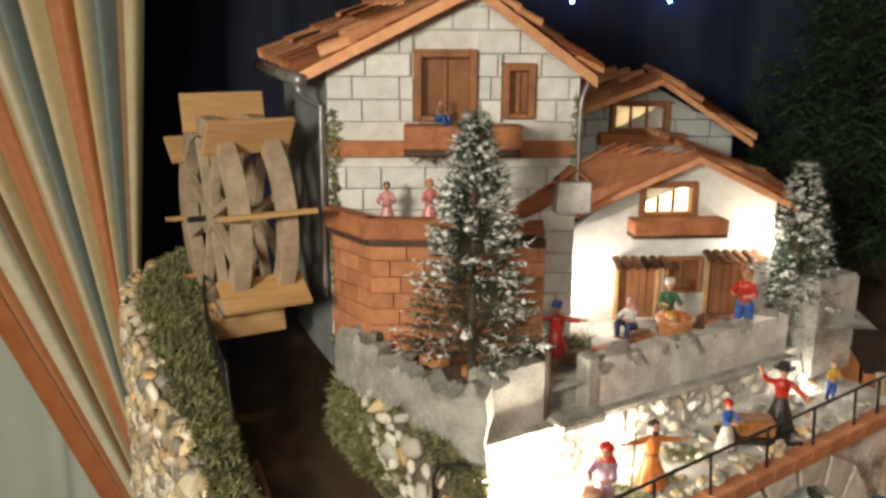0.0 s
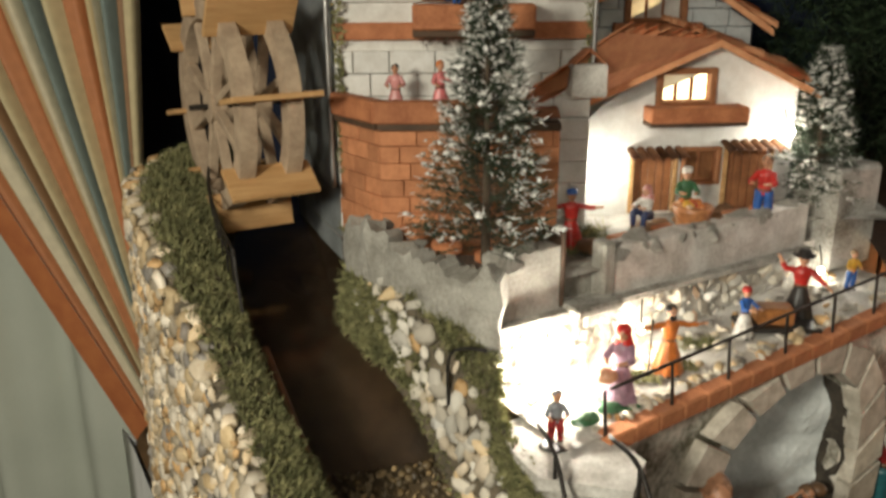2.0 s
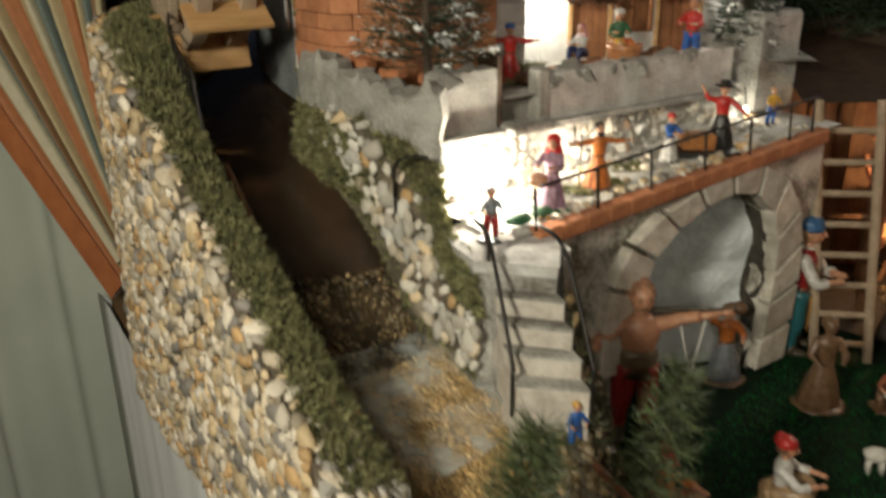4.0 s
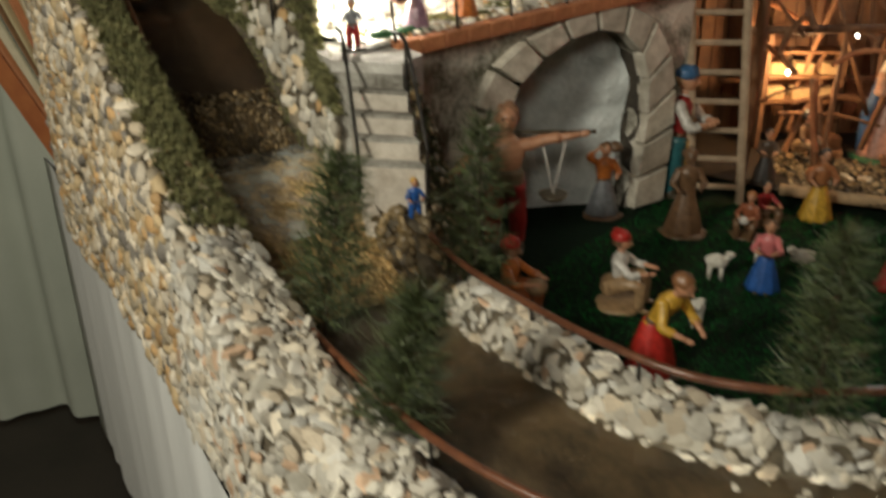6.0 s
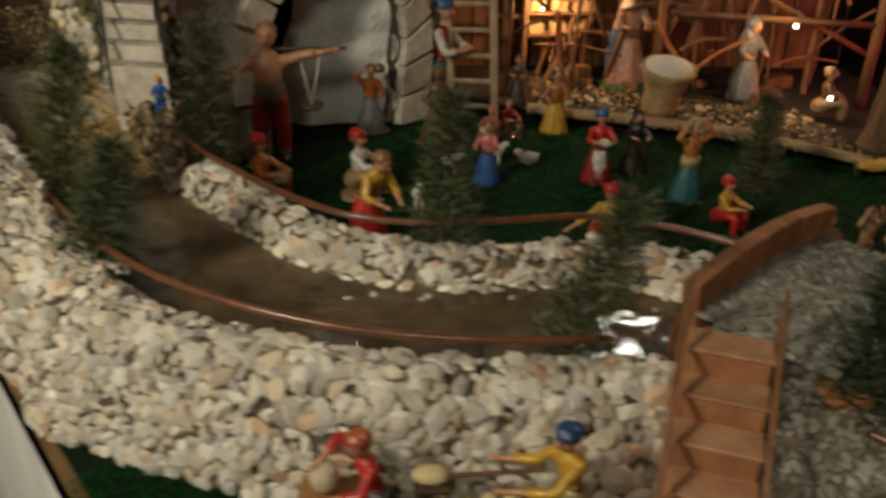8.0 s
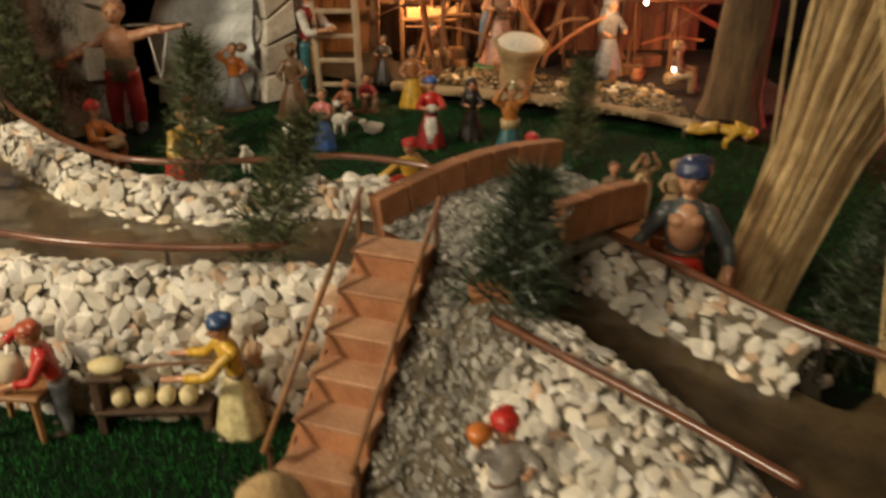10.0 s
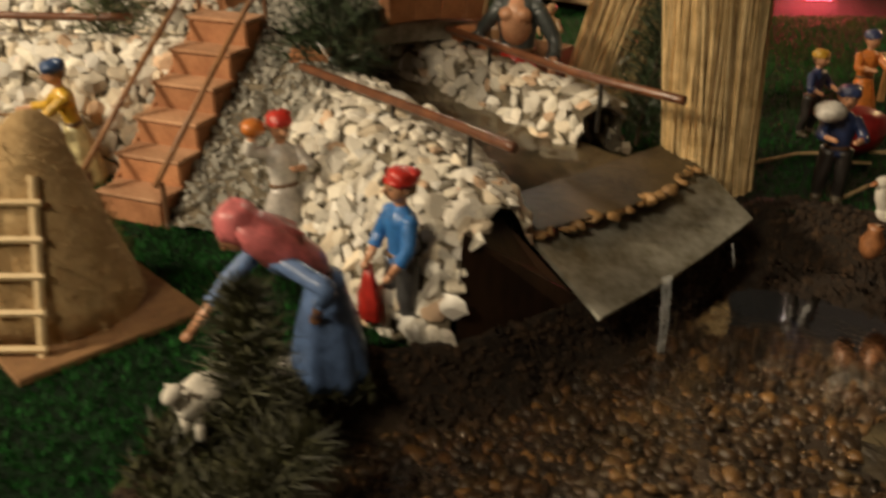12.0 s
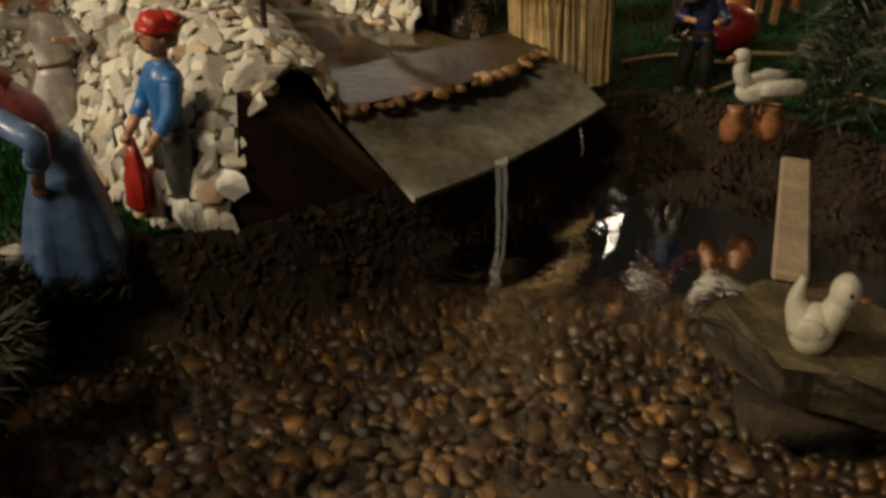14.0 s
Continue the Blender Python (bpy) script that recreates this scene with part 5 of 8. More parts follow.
def roof_slope(parent, r0, r1, e0, e1, cols, rows, lift=0.004):
    """A slab from ridge r0-r1 to eave e0-e1 under overlapping round tiles."""
    r0, r1, e0, e1 = map(Vector, (r0, r1, e0, e1))
    bm = bmesh.new()
    f = bm.faces.new([bm.verts.new(p) for p in (r0, e0, e1, r1)])
    bmesh.ops.solidify(bm, geom=[f], thickness=0.006)
    bmesh.ops.recalc_face_normals(bm, faces=bm.faces[:])
    roof = part("roof", bm, TILE, parent)
    n = (e0 - r0).cross(r1 - r0).normalized()
    n = -n if n.z < 0 else n
    wide = ((e1 - e0).length + (r1 - r0).length) / 2 / cols
    me = tile_mesh((e0 - r0).length / rows * 1.22, wide * 0.98)
    rnd = random.Random(cols * 7 + rows)
    for c in range(cols):
        u = (c + 0.5) / cols
        a, b = r0.lerp(r1, u), e0.lerp(e1, u)
        d = (a - b).normalized()
        s = n.cross(d).normalized()
        for k in range(rows):
            p = b.lerp(a, (k - 0.08) / rows) + n * (lift + rnd.uniform(-0.0008, 0.0008))
            m = Matrix((d, s, d.cross(s))).transposed().to_4x4()
            t = new("tile", me)
            t.parent = roof
            t.matrix_basis = Matrix.Translation(p) @ m @ Matrix.Rotation(0.06 + rnd.uniform(-0.03, 0.03), 4, "Y") @ Matrix.Rotation(rnd.uniform(-0.04, 0.04), 4, "Z")
    return roof


def verge(parent, a, b, drop=0.014, thick=0.006):
    """A board under the edge of a roof, from eave to ridge."""
    a, b = Vector(a), Vector(b)
    bm = bmesh.new()
    side = (b - a).cross(Vector((0, 0, 1))).normalized() * thick
    q = [a, b, b - Vector((0, 0, drop)), a - Vector((0, 0, drop))]
    f0, f1 = [bm.verts.new(p + side * 0.4) for p in q], [bm.verts.new(p - side * 0.6) for p in q]
    bm.faces.new(f0), bm.faces.new(f1[::-1])
    for k in range(4):
        bm.faces.new((f0[k], f1[k], f1[(k + 1) % 4], f0[(k + 1) % 4]))
    bmesh.ops.recalc_face_normals(bm, faces=bm.faces[:])
    return part("verge_board", bm, TILE, parent, "terracotta verge along the gable")


def wall_sheet(parent, pts, mat, name="wall", thick=0.012, label=""):
    bm = bmesh.new()
    f = bm.faces.new([bm.verts.new(p) for p in pts])
    bmesh.ops.solidify(bm, geom=[f], thickness=thick)
    bmesh.ops.recalc_face_normals(bm, faces=bm.faces[:])
    return part(name, bm, mat, parent, label)


def slab_with_holes(parent, pts, holes, mat, y0=0.008, y1=0.016, name="wall", label=""):
    """An upright slab in x-z with openings through it."""
    tmp = fill(pts, 0.0, [[(a, c), (b, c), (b, d), (a, d)] for a, b, c, d in holes])
    for v in tmp.verts:
        v.co = Vector((v.co.x, y0, v.co.y))
    bmesh.ops.recalc_face_normals(tmp, faces=tmp.faces[:])
    ext = bmesh.ops.extrude_face_region(tmp, geom=tmp.faces[:])
    for v in ext["geom"]:
        if isinstance(v, bmesh.types.BMVert):
            v.co.y = y1
    bmesh.ops.recalc_face_normals(tmp, faces=tmp.faces[:])
    return part(name, tmp, mat, parent, label)


# the big white house
hd = Vector((0.34, 0.034, 0)).normalized()
big = thing("mill_house", (0, 0, 0), "white block mill house with brown windows and terracotta tile roof", "house")
big.matrix_world = frame_matrix(Vector((-0.10, 1.265, 0)), hd)
HW = 0.345


def big_roof(x):
    return 0.872 + (0.981 - 0.872) * (1 - abs(x - 0.2) / (0.2 if x < 0.2 else 0.155))


W1, W2 = (0.118, 0.204, 0.806, 0.902), (0.238, 0.283, 0.81, 0.884)
front = slab_with_holes(big, [(0, 0.45), (HW, 0.45), (HW, 0.867), (0.2, 0.976), (0, 0.867)], [W1, W2], MORTAR, label="white painted block front")
block_wall(front, None, HW, 0.50, big_roof, 0.0305, 0.056, [W1, W2, (0, HW, 0.757, 0.779)], BLOCK, 4)
part("band", boxmesh((-0.001, -0.004, 0.757), (HW, 0.008, 0.779), CLAY, 0.001), None, big, "flat terracotta band")
window(big, *W1, GLOWDIM, 1, 0.011)
window(big, *W2, GLOWDIM, 1, 0.010)
part("balcony", boxmesh((0.105, -0.045, 0.772), (0.262, 0.002, 0.803), CLAY, 0.002), None, big, "terracotta balcony box")
part("balcony_bracket", boxmesh((0.105, -0.04, 0.762), (0.262, 0.0, 0.772), DARKWOOD, 0.002), None, big)
# side wall towards the wheel and back walls
bi = big.matrix_world.inverted()


def wl(x, y, z):
    return bi @ Vector((x, y, z))


wall_sheet(big, [wl(-0.10, 1.266, 0.45), wl(-0.215, 1.49, 0.45), wl(-0.215, 1.49, 0.875), wl(-0.10, 1.266, 0.868)], BLUEWALL, "side_wall", -0.012, "grey-white plain side wall")
wall_sheet(big, [wl(0.243, 1.302, 0.45), wl(0.243, 1.55, 0.45), wl(0.243, 1.55, 0.865), wl(0.243, 1.302, 0.865)], BLUEWALL, "side_wall", 0.012)
roof_slope(big, wl(0.10, 1.252, 0.985), wl(0.0, 1.50, 0.995), wl(-0.128, 1.235, 0.872), wl(-0.245, 1.475, 0.885), 7, 6)
roof_slope(big, wl(0.10, 1.252, 0.985), wl(0.0, 1.50, 0.995), wl(0.262, 1.272, 0.868), wl(0.262, 1.52, 0.88), 7, 6)
for eave in ((-0.128, 1.2345, 0.872), (0.262, 1.2715, 0.868)):
    verge(big, wl(*eave), wl(0.10, 1.2515, 0.985), 0.015)
part("gutter", tube(bmesh.new(), [wl(-0.125, 1.225, 0.862), wl(-0.25, 1.47, 0.872)], 0.009, 10), ZINC, big, "grey metal gutter", smooth=True)
part("downpipe", tube(bmesh.new(), curve([wl(-0.135, 1.245, 0.855), wl(-0.13, 1.25, 0.84), wl(-0.108, 1.258, 0.825), wl(-0.106, 1.255, 0.80), wl(-0.106, 1.255, 0.56)], 24), 0.0035, 8), ZINC, big, smooth=True)
part("downpipe", tube(bmesh.new(), curve([wl(0.255, 1.29, 0.865), wl(0.247, 1.285, 0.845), wl(0.243, 1.283, 0.82), wl(0.243, 1.285, 0.70)], 20), 0.003, 8), ZINC, big, smooth=True)
tufts([[wl(-0.098 + 0.012 * k, 1.256 + 0.001 * k, 0.58 + 0.24 * j / 12) for k in range(2)] for j in range(13)], 0.004, 71, 0.008, MOSS, "ivy", big, 0.0014, 6, 0.9, out=-1)
tufts([[wl(0.234 + 0.010 * k, 1.286, 0.72 + 0.12 * j / 12) for k in range(2)] for j in range(13)], 0.004, 72, 0.008, MOSS, "ivy", big, 0.0014, 6, 0.9, out=-1)
tufts([[wl(0.02 + 0.11 * k / 4, 1.245, 0.752 + 0.012 * j) for k in range(5)] for j in range(2)], 0.005, 73, 0.012, TWIG, "dry_twigs", big, 0.0008, 6, 1.2, out=-1)
# brown brick bay with balcony
bay = new("brick_bay")
bay.parent = big
bay["label"] = "brown brick bay under a balcony"
P0, P1, P2 = Vector((-0.098, 1.262, 0)), Vector((-0.03, 1.185, 0)), Vector((0.198, 1.197, 0))
for a, b, seed in ((P0, P1, 8), (P1, P2, 9)):
    d = (b - a).normalized()
    m = bi @ frame_matrix(a, d)
    L = (b - a).length
    core = boxmesh((0, 0.006, 0.46), (L, 0.03, 0.655), BRICK)
    o = part("core", core, None, bay)
    o.matrix_basis = m
    if seed == 9:
        o = part("end_wall", boxmesh((L - 0.012, 0.012, 0.46), (L, 0.16, 0.662), FLANK, 0.001), None, bay, "grey end wall")
        o.matrix_basis = m
    rnd = random.Random(seed)
    for k in range(7):
        x = -0.02 * (k % 2)
        z = 0.50 + k * 0.022
        while x < L:
            e = rnd.uniform(0.036, 0.052)
            a0, a1 = max(0, x), min(L, x + e)
            if a1 - a0 > 0.006:
                br = part("brick", boxmesh((a0 + 0.0006, rnd.uniform(-0.0015, 0.001), z + 0.0006), (a1 - 0.0006, 0.01, z + 0.0216), BRICK, 0.0007), None, bay)
                br.matrix_basis = m
            x += e
    o = part("balcony_edge", boxmesh((-0.006, -0.012, 0.662), (L + 0.004 if seed == 8 else L * 0.70, 0.01, 0.69), CLAY, 0.002), None, bay, "terracotta balcony edge")
    o.matrix_basis = m
    o = part("ledge", boxmesh((-0.002, -0.008, 0.653), (L, 0.012, 0.663), DARKWOOD, 0.001), None, bay)
    o.matrix_basis = m
bm = fill([(P0.x, P0.y), (P1.x, P1.y), (P2.x, P2.y), (0.198, 1.30)], 0.668)
o = part("balcony_floor", bm, CLAY, bay)
o.matrix_basis = bi.copy()

# the small white house
small = thing("cottage", (0, 0, 0), "white cottage with lit window, balcony box and tile roof", "house")
small.matrix_world = frame_matrix(Vector((0.235, 1.395, 0)), Vector((0.335, 0.056, 0)).normalized())
SWD = 0.335
si_ = small.matrix_world.inverted()


def ws(x, y, z):
    return si_ @ Vector((x, y, z))


def small_roof(x):
    return 0.628 + (0.74 - 0.628) * x / 0.2 if x < 0.2 else 0.74 - (0.74 - 0.675) * (x - 0.2) / 0.135


CW, CD1, CD2, CM = (0.115, 0.205, 0.652, 0.706), (0.09, 0.15, 0.487, 0.582), (0.235, 0.30, 0.487, 0.59), (0.162, 0.222, 0.53, 0.588)
slab_with_holes(small, [(0, 0.45), (SWD, 0.45), (SWD, 0.673), (0.2, 0.737), (0, 0.626)], [CW, CD1, CD2, CM], BLOCK, 0.0, 0.014, label="white plastered front")
window(small, *CW, GLOW, 2, 0.009)
window(small, *CM, GLOWDIM, 1, 0.006)
part("balcony", boxmesh((0.098, -0.04, 0.63), (0.245, 0.0, 0.652), CLAY, 0.002), None, small, "terracotta balcony box")
part("balcony_bracket", boxmesh((0.098, -0.036, 0.624), (0.245, 0.0, 0.63), DARKWOOD, 0.001), None, small)
for x0, x1, z0, z1 in (CD1, CD2):
    d = new("door")
    d.parent = small
    for k in range(5):
        a = x0 + (x1 - x0) * k / 5
        part("board", boxmesh((a + 0.0006, 0.006, z0), (a + (x1 - x0) / 5 - 0.0006, 0.01, z1), WINWOOD, 0.0006), None, d)
    part("jamb", boxmesh((x0 - 0.007, -0.004, z0), (x0, 0.01, z1), PINE, 0.001), None, d)
    part("jamb", boxmesh((x1, -0.004, z0), (x1 + 0.007, 0.01, z1), PINE, 0.001), None, d)
    aw = new("awning")
    awn_tile = tile_mesh(0.046, (x1 - x0 + 0.028) / 6)
    awn_tile.materials[0] = AWNTILE
    aw.parent = small
    for k in range(6):
        a = x0 - 0.014 + (x1 - x0 + 0.028) * k / 6
        t = new("tile", awn_tile)
        t.parent = aw
        t.matrix_basis = Matrix.Translation((a + 0.007, -0.042, z1 - 0.006)) @ Matrix.Rotation(1.5708, 4, "Z") @ Matrix.Rotation(-0.22, 4, "Y")
wall_sheet(small, [ws(0.235, 1.396, 0.45), ws(0.21, 1.56, 0.45), ws(0.21, 1.56, 0.63), ws(0.235, 1.396, 0.628)], BLOCK, "side_wall")
wall_sheet(small, [ws(0.565, 1.452, 0.45), ws(0.56, 1.62, 0.45), ws(0.56, 1.62, 0.68), ws(0.565, 1.452, 0.674)], BLOCK, "side_wall")
roof_slope(small, ws(0.432, 1.395, 0.748), ws(0.275, 1.292, 0.765), ws(0.215, 1.352, 0.655), ws(0.150, 1.258, 0.680), 8, 8)
roof_slope(small, ws(0.432, 1.40, 0.748), ws(0.37, 1.60, 0.765), ws(0.59, 1.43, 0.67), ws(0.58, 1.62, 0.69), 7, 5)
for eave in ((0.215, 1.3515, 0.655), (0.59, 1.4295, 0.67)):
    verge(small, ws(*eave), ws(0.432, 1.3945, 0.748), 0.010)
ch = thing("chimney", (0.235, 1.285, 0.708), "short white chimney with terracotta cap on the cottage roof", "chimney", turn=12)
part("shaft", boxmesh((-0.024, -0.018, -0.025), (0.024, 0.018, 0.018), PLASTER, 0.002), None, ch)
cap = bmesh.new()
for s in (-1, 1):
    box(cap, (-0.015, -0.015, 0), (0.015, 0.015, 0.003), Matrix.Translation((s * 0.0095, 0, 0.0265)) @ Matrix.Rotation(s * 0.72, 4, "Y"), 0.0008)
part("cap", cap, CLAY, ch)
part("gutter", tube(bmesh.new(), curve([ws(0.22, 1.375, 0.615), ws(0.225, 1.38, 0.60), ws(0.24, 1.388, 0.585)], 10), 0.003, 6), ZINC, small, smooth=True)

# the rear grey house
rear = thing("rear_house", (0, 0, 0), "grey house behind with a bright lit window and tile roof", "house")
rear.matrix_world = frame_matrix(Vector((0.255, 1.63, 0)), Vector((0.30, 0.03, 0)).normalized())
ri = rear.matrix_world.inverted()


def wr(x, y, z):
    return ri @ Vector((x, y, z))


RW = (0.07, 0.175, 0.757, 0.812)
fr_ = slab_with_holes(rear, [(0, 0.5), (0.29, 0.5), (0.29, 0.755), (0.145, 0.838), (0, 0.785)], [RW], MORTAR, label="grey block front")
block_wall(fr_, None, 0.29, 0.60, lambda x: 0.785 + 0.053 * x / 0.145 if x < 0.145 else 0.838 - 0.083 * (x - 0.145) / 0.145, 0.03, 0.056, [RW], BLUEWALL, 14)
window(rear, *RW, GLOW, 2, 0.010)
part("sill", boxmesh((0.05, -0.02, 0.735), (0.20, 0.0, 0.757), CLAY, 0.002), None, rear)
roof_slope(rear, wr(0.405, 1.60, 0.852), wr(0.277, 1.70, 0.866), wr(0.235, 1.60, 0.785), wr(0.107, 1.70, 0.799), 6, 5)
for eave in ((0.235, 1.5995, 0.785), (0.565, 1.6095, 0.748)):
    verge(rear, wr(*eave), wr(0.405, 1.5995, 0.852), 0.011)
roof_slope(rear, wr(0.405, 1.60, 0.852), wr(0.40, 1.78, 0.862), wr(0.565, 1.61, 0.748), wr(0.565, 1.79, 0.76), 6, 5)
wall_sheet(rear, [wr(0.545, 1.66, 0.5), wr(0.545, 1.80, 0.5), wr(0.545, 1.80, 0.757), wr(0.545, 1.66, 0.757)], BLUEWALL, "side_wall")

# facade bulbs
for x, y, z, r in ((0.272, 1.372, 0.562, 0.013), (0.545, 1.422, 0.612, 0.013), (0.184, 1.070, 0.400, 0.006), (0.31, 1.165, 0.398, 0.005), (0.605, 1.372, 0.412, 0.005)):
    bt = thing("bulb", (x, y, z), "small bare glowing bulb on a thin wire", "bulb", "bulbs")
    bm = bmesh.new()
    ball(bm, (0, 0, 0), r, 0, 2, (1, 1, 1.15))
    g = part("glass", bm, HOT, bt, "glowing glass", smooth=True)
    g.visible_shadow = False
    part("wire", tube(bmesh.new(), curve([(0, 0.0, 0.008), (0.0, 0.01, 0.025), (0.004, 0.03, 0.03)], 8), 0.0012, 6), IRON, bt)

# ---- water wheel ----
wheel = thing("water_wheel", (-0.232, 1.27, 0.672), "wooden water wheel with pale plank paddles and grey rims", "water wheel")
ax = Vector((0.822, 0.569, 0))
wheel.matrix_world = Matrix.Translation((-0.232, 1.27, 0.672)) @ Matrix(((ax.x, -ax.y, 0), (ax.y, ax.x, 0), (0, 0, 1))).to_4x4()
for x0, x1 in ((-0.046, -0.025), (0.016, 0.037)):
    bm = bmesh.new()
    n = 48
    rings = [[bm.verts.new((x, r * math.cos(a), r * math.sin(a))) for a in [math.tau * k / n for k in range(n)]] for x, r in ((x0, 0.114), (x0, 0.14), (x1, 0.14), (x1, 0.114))]
    for a, b in zip(rings, rings[1:] + rings[:1]):
        for k in range(n):
            bm.faces.new((a[k], a[(k + 1) % n], b[(k + 1) % n], b[k]))
    bmesh.ops.recalc_face_normals(bm, faces=bm.faces[:])
    part("rim", bm, ROUGHWOOD, wheel)
    for k in range(8):
        a = math.tau * (k + 0.5) / 8
        bm = bmesh.new()
        box(bm, (x0 + 0.004, -0.0055, 0.01), (x1 - 0.004, 0.0055, 0.114), Matrix.Rotation(a, 4, "X"), 0.001)
        part("spoke", bm, ROUGHWOOD, wheel)
    bm = bmesh.new()
    lathe(bm, [(0.022, 0), (0.022, x1 - x0)], 16, Matrix.Translation((x0, 0, 0)) @ Matrix.Rotation(math.pi / 2, 4, "Y"))
    part("hub", bm, ROUGHWOOD, wheel)
part("axle", tube(bmesh.new(), [(-0.070, 0, 0), (0.09, 0, 0)], 0.004, 8), IRON, wheel)
me = boxmesh((-0.063, -0.0035, 0.118), (0.053, 0.0035, 0.172), PINE, 0.0008)
for k in range(8):
    p = part("paddle", me, None, wheel, "pale pine paddle board")
    p.matrix_basis = Matrix.Rotation(math.tau * k / 8 - 0.18, 4, "X")

# ---- curtain, sheer and backdrop ----
rows, U, Vn = [], 240, 40
for j in range(Vn + 1):
    v = j / Vn
    row = []
    for i in range(U + 1):
        u = i / U
        topp = Vector((-1.37 + 0.98 * u, 1.50, 1.75))
        low = Vector((-0.53 + 0.03 * u, 1.50, 0.04 + 0.34 * u))
        p = topp.lerp(low, v)
        wave = 0.052 * (1 - 0.75 * v) * min(1.0, u * 12)
        a = u * math.tau * 12 + 0.5 * math.sin(v * 2.0)
        p.y += wave * math.sin(a) + 0.25 * wave * math.sin(2.3 * a + 1)
        p.x += 0.3 * wave * math.cos(a)
        row.append(p)
    rows.append(row)
bm = bmesh.new()
uvl = bm.loops.layers.uv.new("stripes")
grid = [[bm.verts.new(p) for p in r] for r in rows]
for j in range(Vn):
    for i in range(U):
        f = bm.faces.new((grid[j][i], grid[j][i + 1], grid[j + 1][i + 1], grid[j + 1][i]))
        for lp, (a, b) in zip(f.loops, ((i, j), (i + 1, j), (i + 1, j + 1), (i, j + 1))):
            lp[uvl].uv = (a / U, b / Vn)
cur = thing("curtain", (0, 0, 0), "heavy curtain striped in orange, cream and grey-green, swept aside", "curtain")
part("drape", bm, CURTAIN, cur, smooth=True)
hem = []
for j in range(Vn + 1):
    p = rows[j][0]
    hem.append([p + Vector((0.004, -0.006, 0.0)), p + Vector((-0.012, -0.009, -0.018)), p + Vector((-0.024, -0.006, -0.036))])
part("border", loft(hem, CLAY), material("orange_border", (0.46, 0.16, 0.05), (0.36, 0.11, 0.035), 0.8, 30, 600), cur, "orange border band", smooth=True)
rows = [[Vector((-1.88 + 1.27 * i / 90, 1.57 + 0.06 * i / 90 + 0.03 * math.sin(i * 0.42) + 0.01 * math.sin(i * 0.95 + 1), z)) for i in range(91)] for z in (-0.74, 0.2, 0.9, 1.7)]
solo("sheer_curtain", loft(rows, SHEER), SHEER, "pale sheer curtain hanging in soft folds", "curtain", smooth=True)
rows = [[Vector((-0.78 + 1.54 * i / 62, 1.93 + 0.012 * math.sin(i * 0.8) + 0.006 * math.sin(i * 2.1 + 1), z)) for i in range(63)] for z in (-0.05, 0.5, 1.1, 1.74)]
solo("backdrop", loft(rows, NIGHT), NIGHT, "dark blue night-sky cloth behind the houses", "backdrop", kind="structure", smooth=True)
# added black screen, right and east, so the pool mirrors something dark
rows = [[Vector((0.74 + 1.52 * i / 62, 1.92 + 0.012 * math.sin(i * 0.8), z)) for i in range(63)] + [Vector((2.27 + 0.012 * math.sin(k * 0.8), 1.9 - 0.09 * k, z)) for k in range(32)] for z in (-0.05, 0.5, 1.1, 1.74)]
solo("dark_backdrop", loft(rows, DARKSCREEN), DARKSCREEN, "added black screen behind stable and lawn, darkening the pool's reflections", "backdrop", kind="structure", smooth=True)
for x, z in ((0.27, 0.988), (0.462, 0.99), (0.40, 1.03), (0.56, 1.02), (0.33, 1.06), (0.16, 1.05)):
    bm = bmesh.new()
    ball(bm, (0, 0, 0), 0.004, 0, 1)
    solo("diode", bm, STAR, "tiny blue diode on the night backdrop", "light", "diodes", m=Matrix.Translation((x, 1.90, z)))

# dark tinsel garland behind the houses
rnd = random.Random(99)
gv, gf = [], []
for k in range(7500):
    u = rnd.random()
    c = Vector((0.60 + 0.95 * u, 1.74 - 0.12 * u + rnd.gauss(0, 0.05), 0.40 + rnd.random() * (0.62 + 0.10 * math.sin(u * 9))))
    if c.x < 0.66 + 0.05 * rnd.random() and c.z > 0.8 + 0.1 * rnd.random() or c.y < 1.70 and c.x < 0.64:
        continue
    for _ in range(7):
        d = Vector((rnd.gauss(0, 1), rnd.gauss(0, 1), rnd.gauss(0, 1))).normalized()
        s = d.orthogonal().normalized() * 0.0014
        i = len(gv)
        l = rnd.uniform(0.02, 0.045)
        gv += [tuple(c - s), tuple(c + s), tuple(c + d * l)]
        gf.append((i, i + 1, i + 2))
me = bpy.data.meshes.new("garland")
me.from_pydata(gv, [], gf)
me.materials.append(GARLAND)
solo("garland", me, GARLAND, "thick dark green tinsel garland behind the houses", "garland", kind="stuff")

# ---- stable ----
stable = thing("stable", (0, 0, 0), "open wooden stable with plank back wall and low floor", "stable")
rnd = random.Random(13)
for k in range(34):
    x = 0.70 + k * 0.029
    h = rnd.uniform(0.40, 0.46)
    bm = bmesh.new()
    box(bm, (x, 0, 0.0), (x + 0.0275, 0.008, h), None, 0.0015)
    o = part("board", bm, BROWNWOOD, stable)
    o.matrix_basis = Matrix.Translation((0, 1.66 + rnd.uniform(-0.004, 0.004) - 0.05 * max(0, x - 1.2), 0)) @ Matrix.Rotation(rnd.uniform(-0.01, 0.01), 4, "Y")
part("floor", finish(fill([(0.92, 1.27), (1.30, 1.13), (1.47, 0.97), (1.75, 1.1), (1.75, 1.65), (0.72, 1.65), (0.72, 1.42)], 0.024), "floor", SOIL), None, stable)
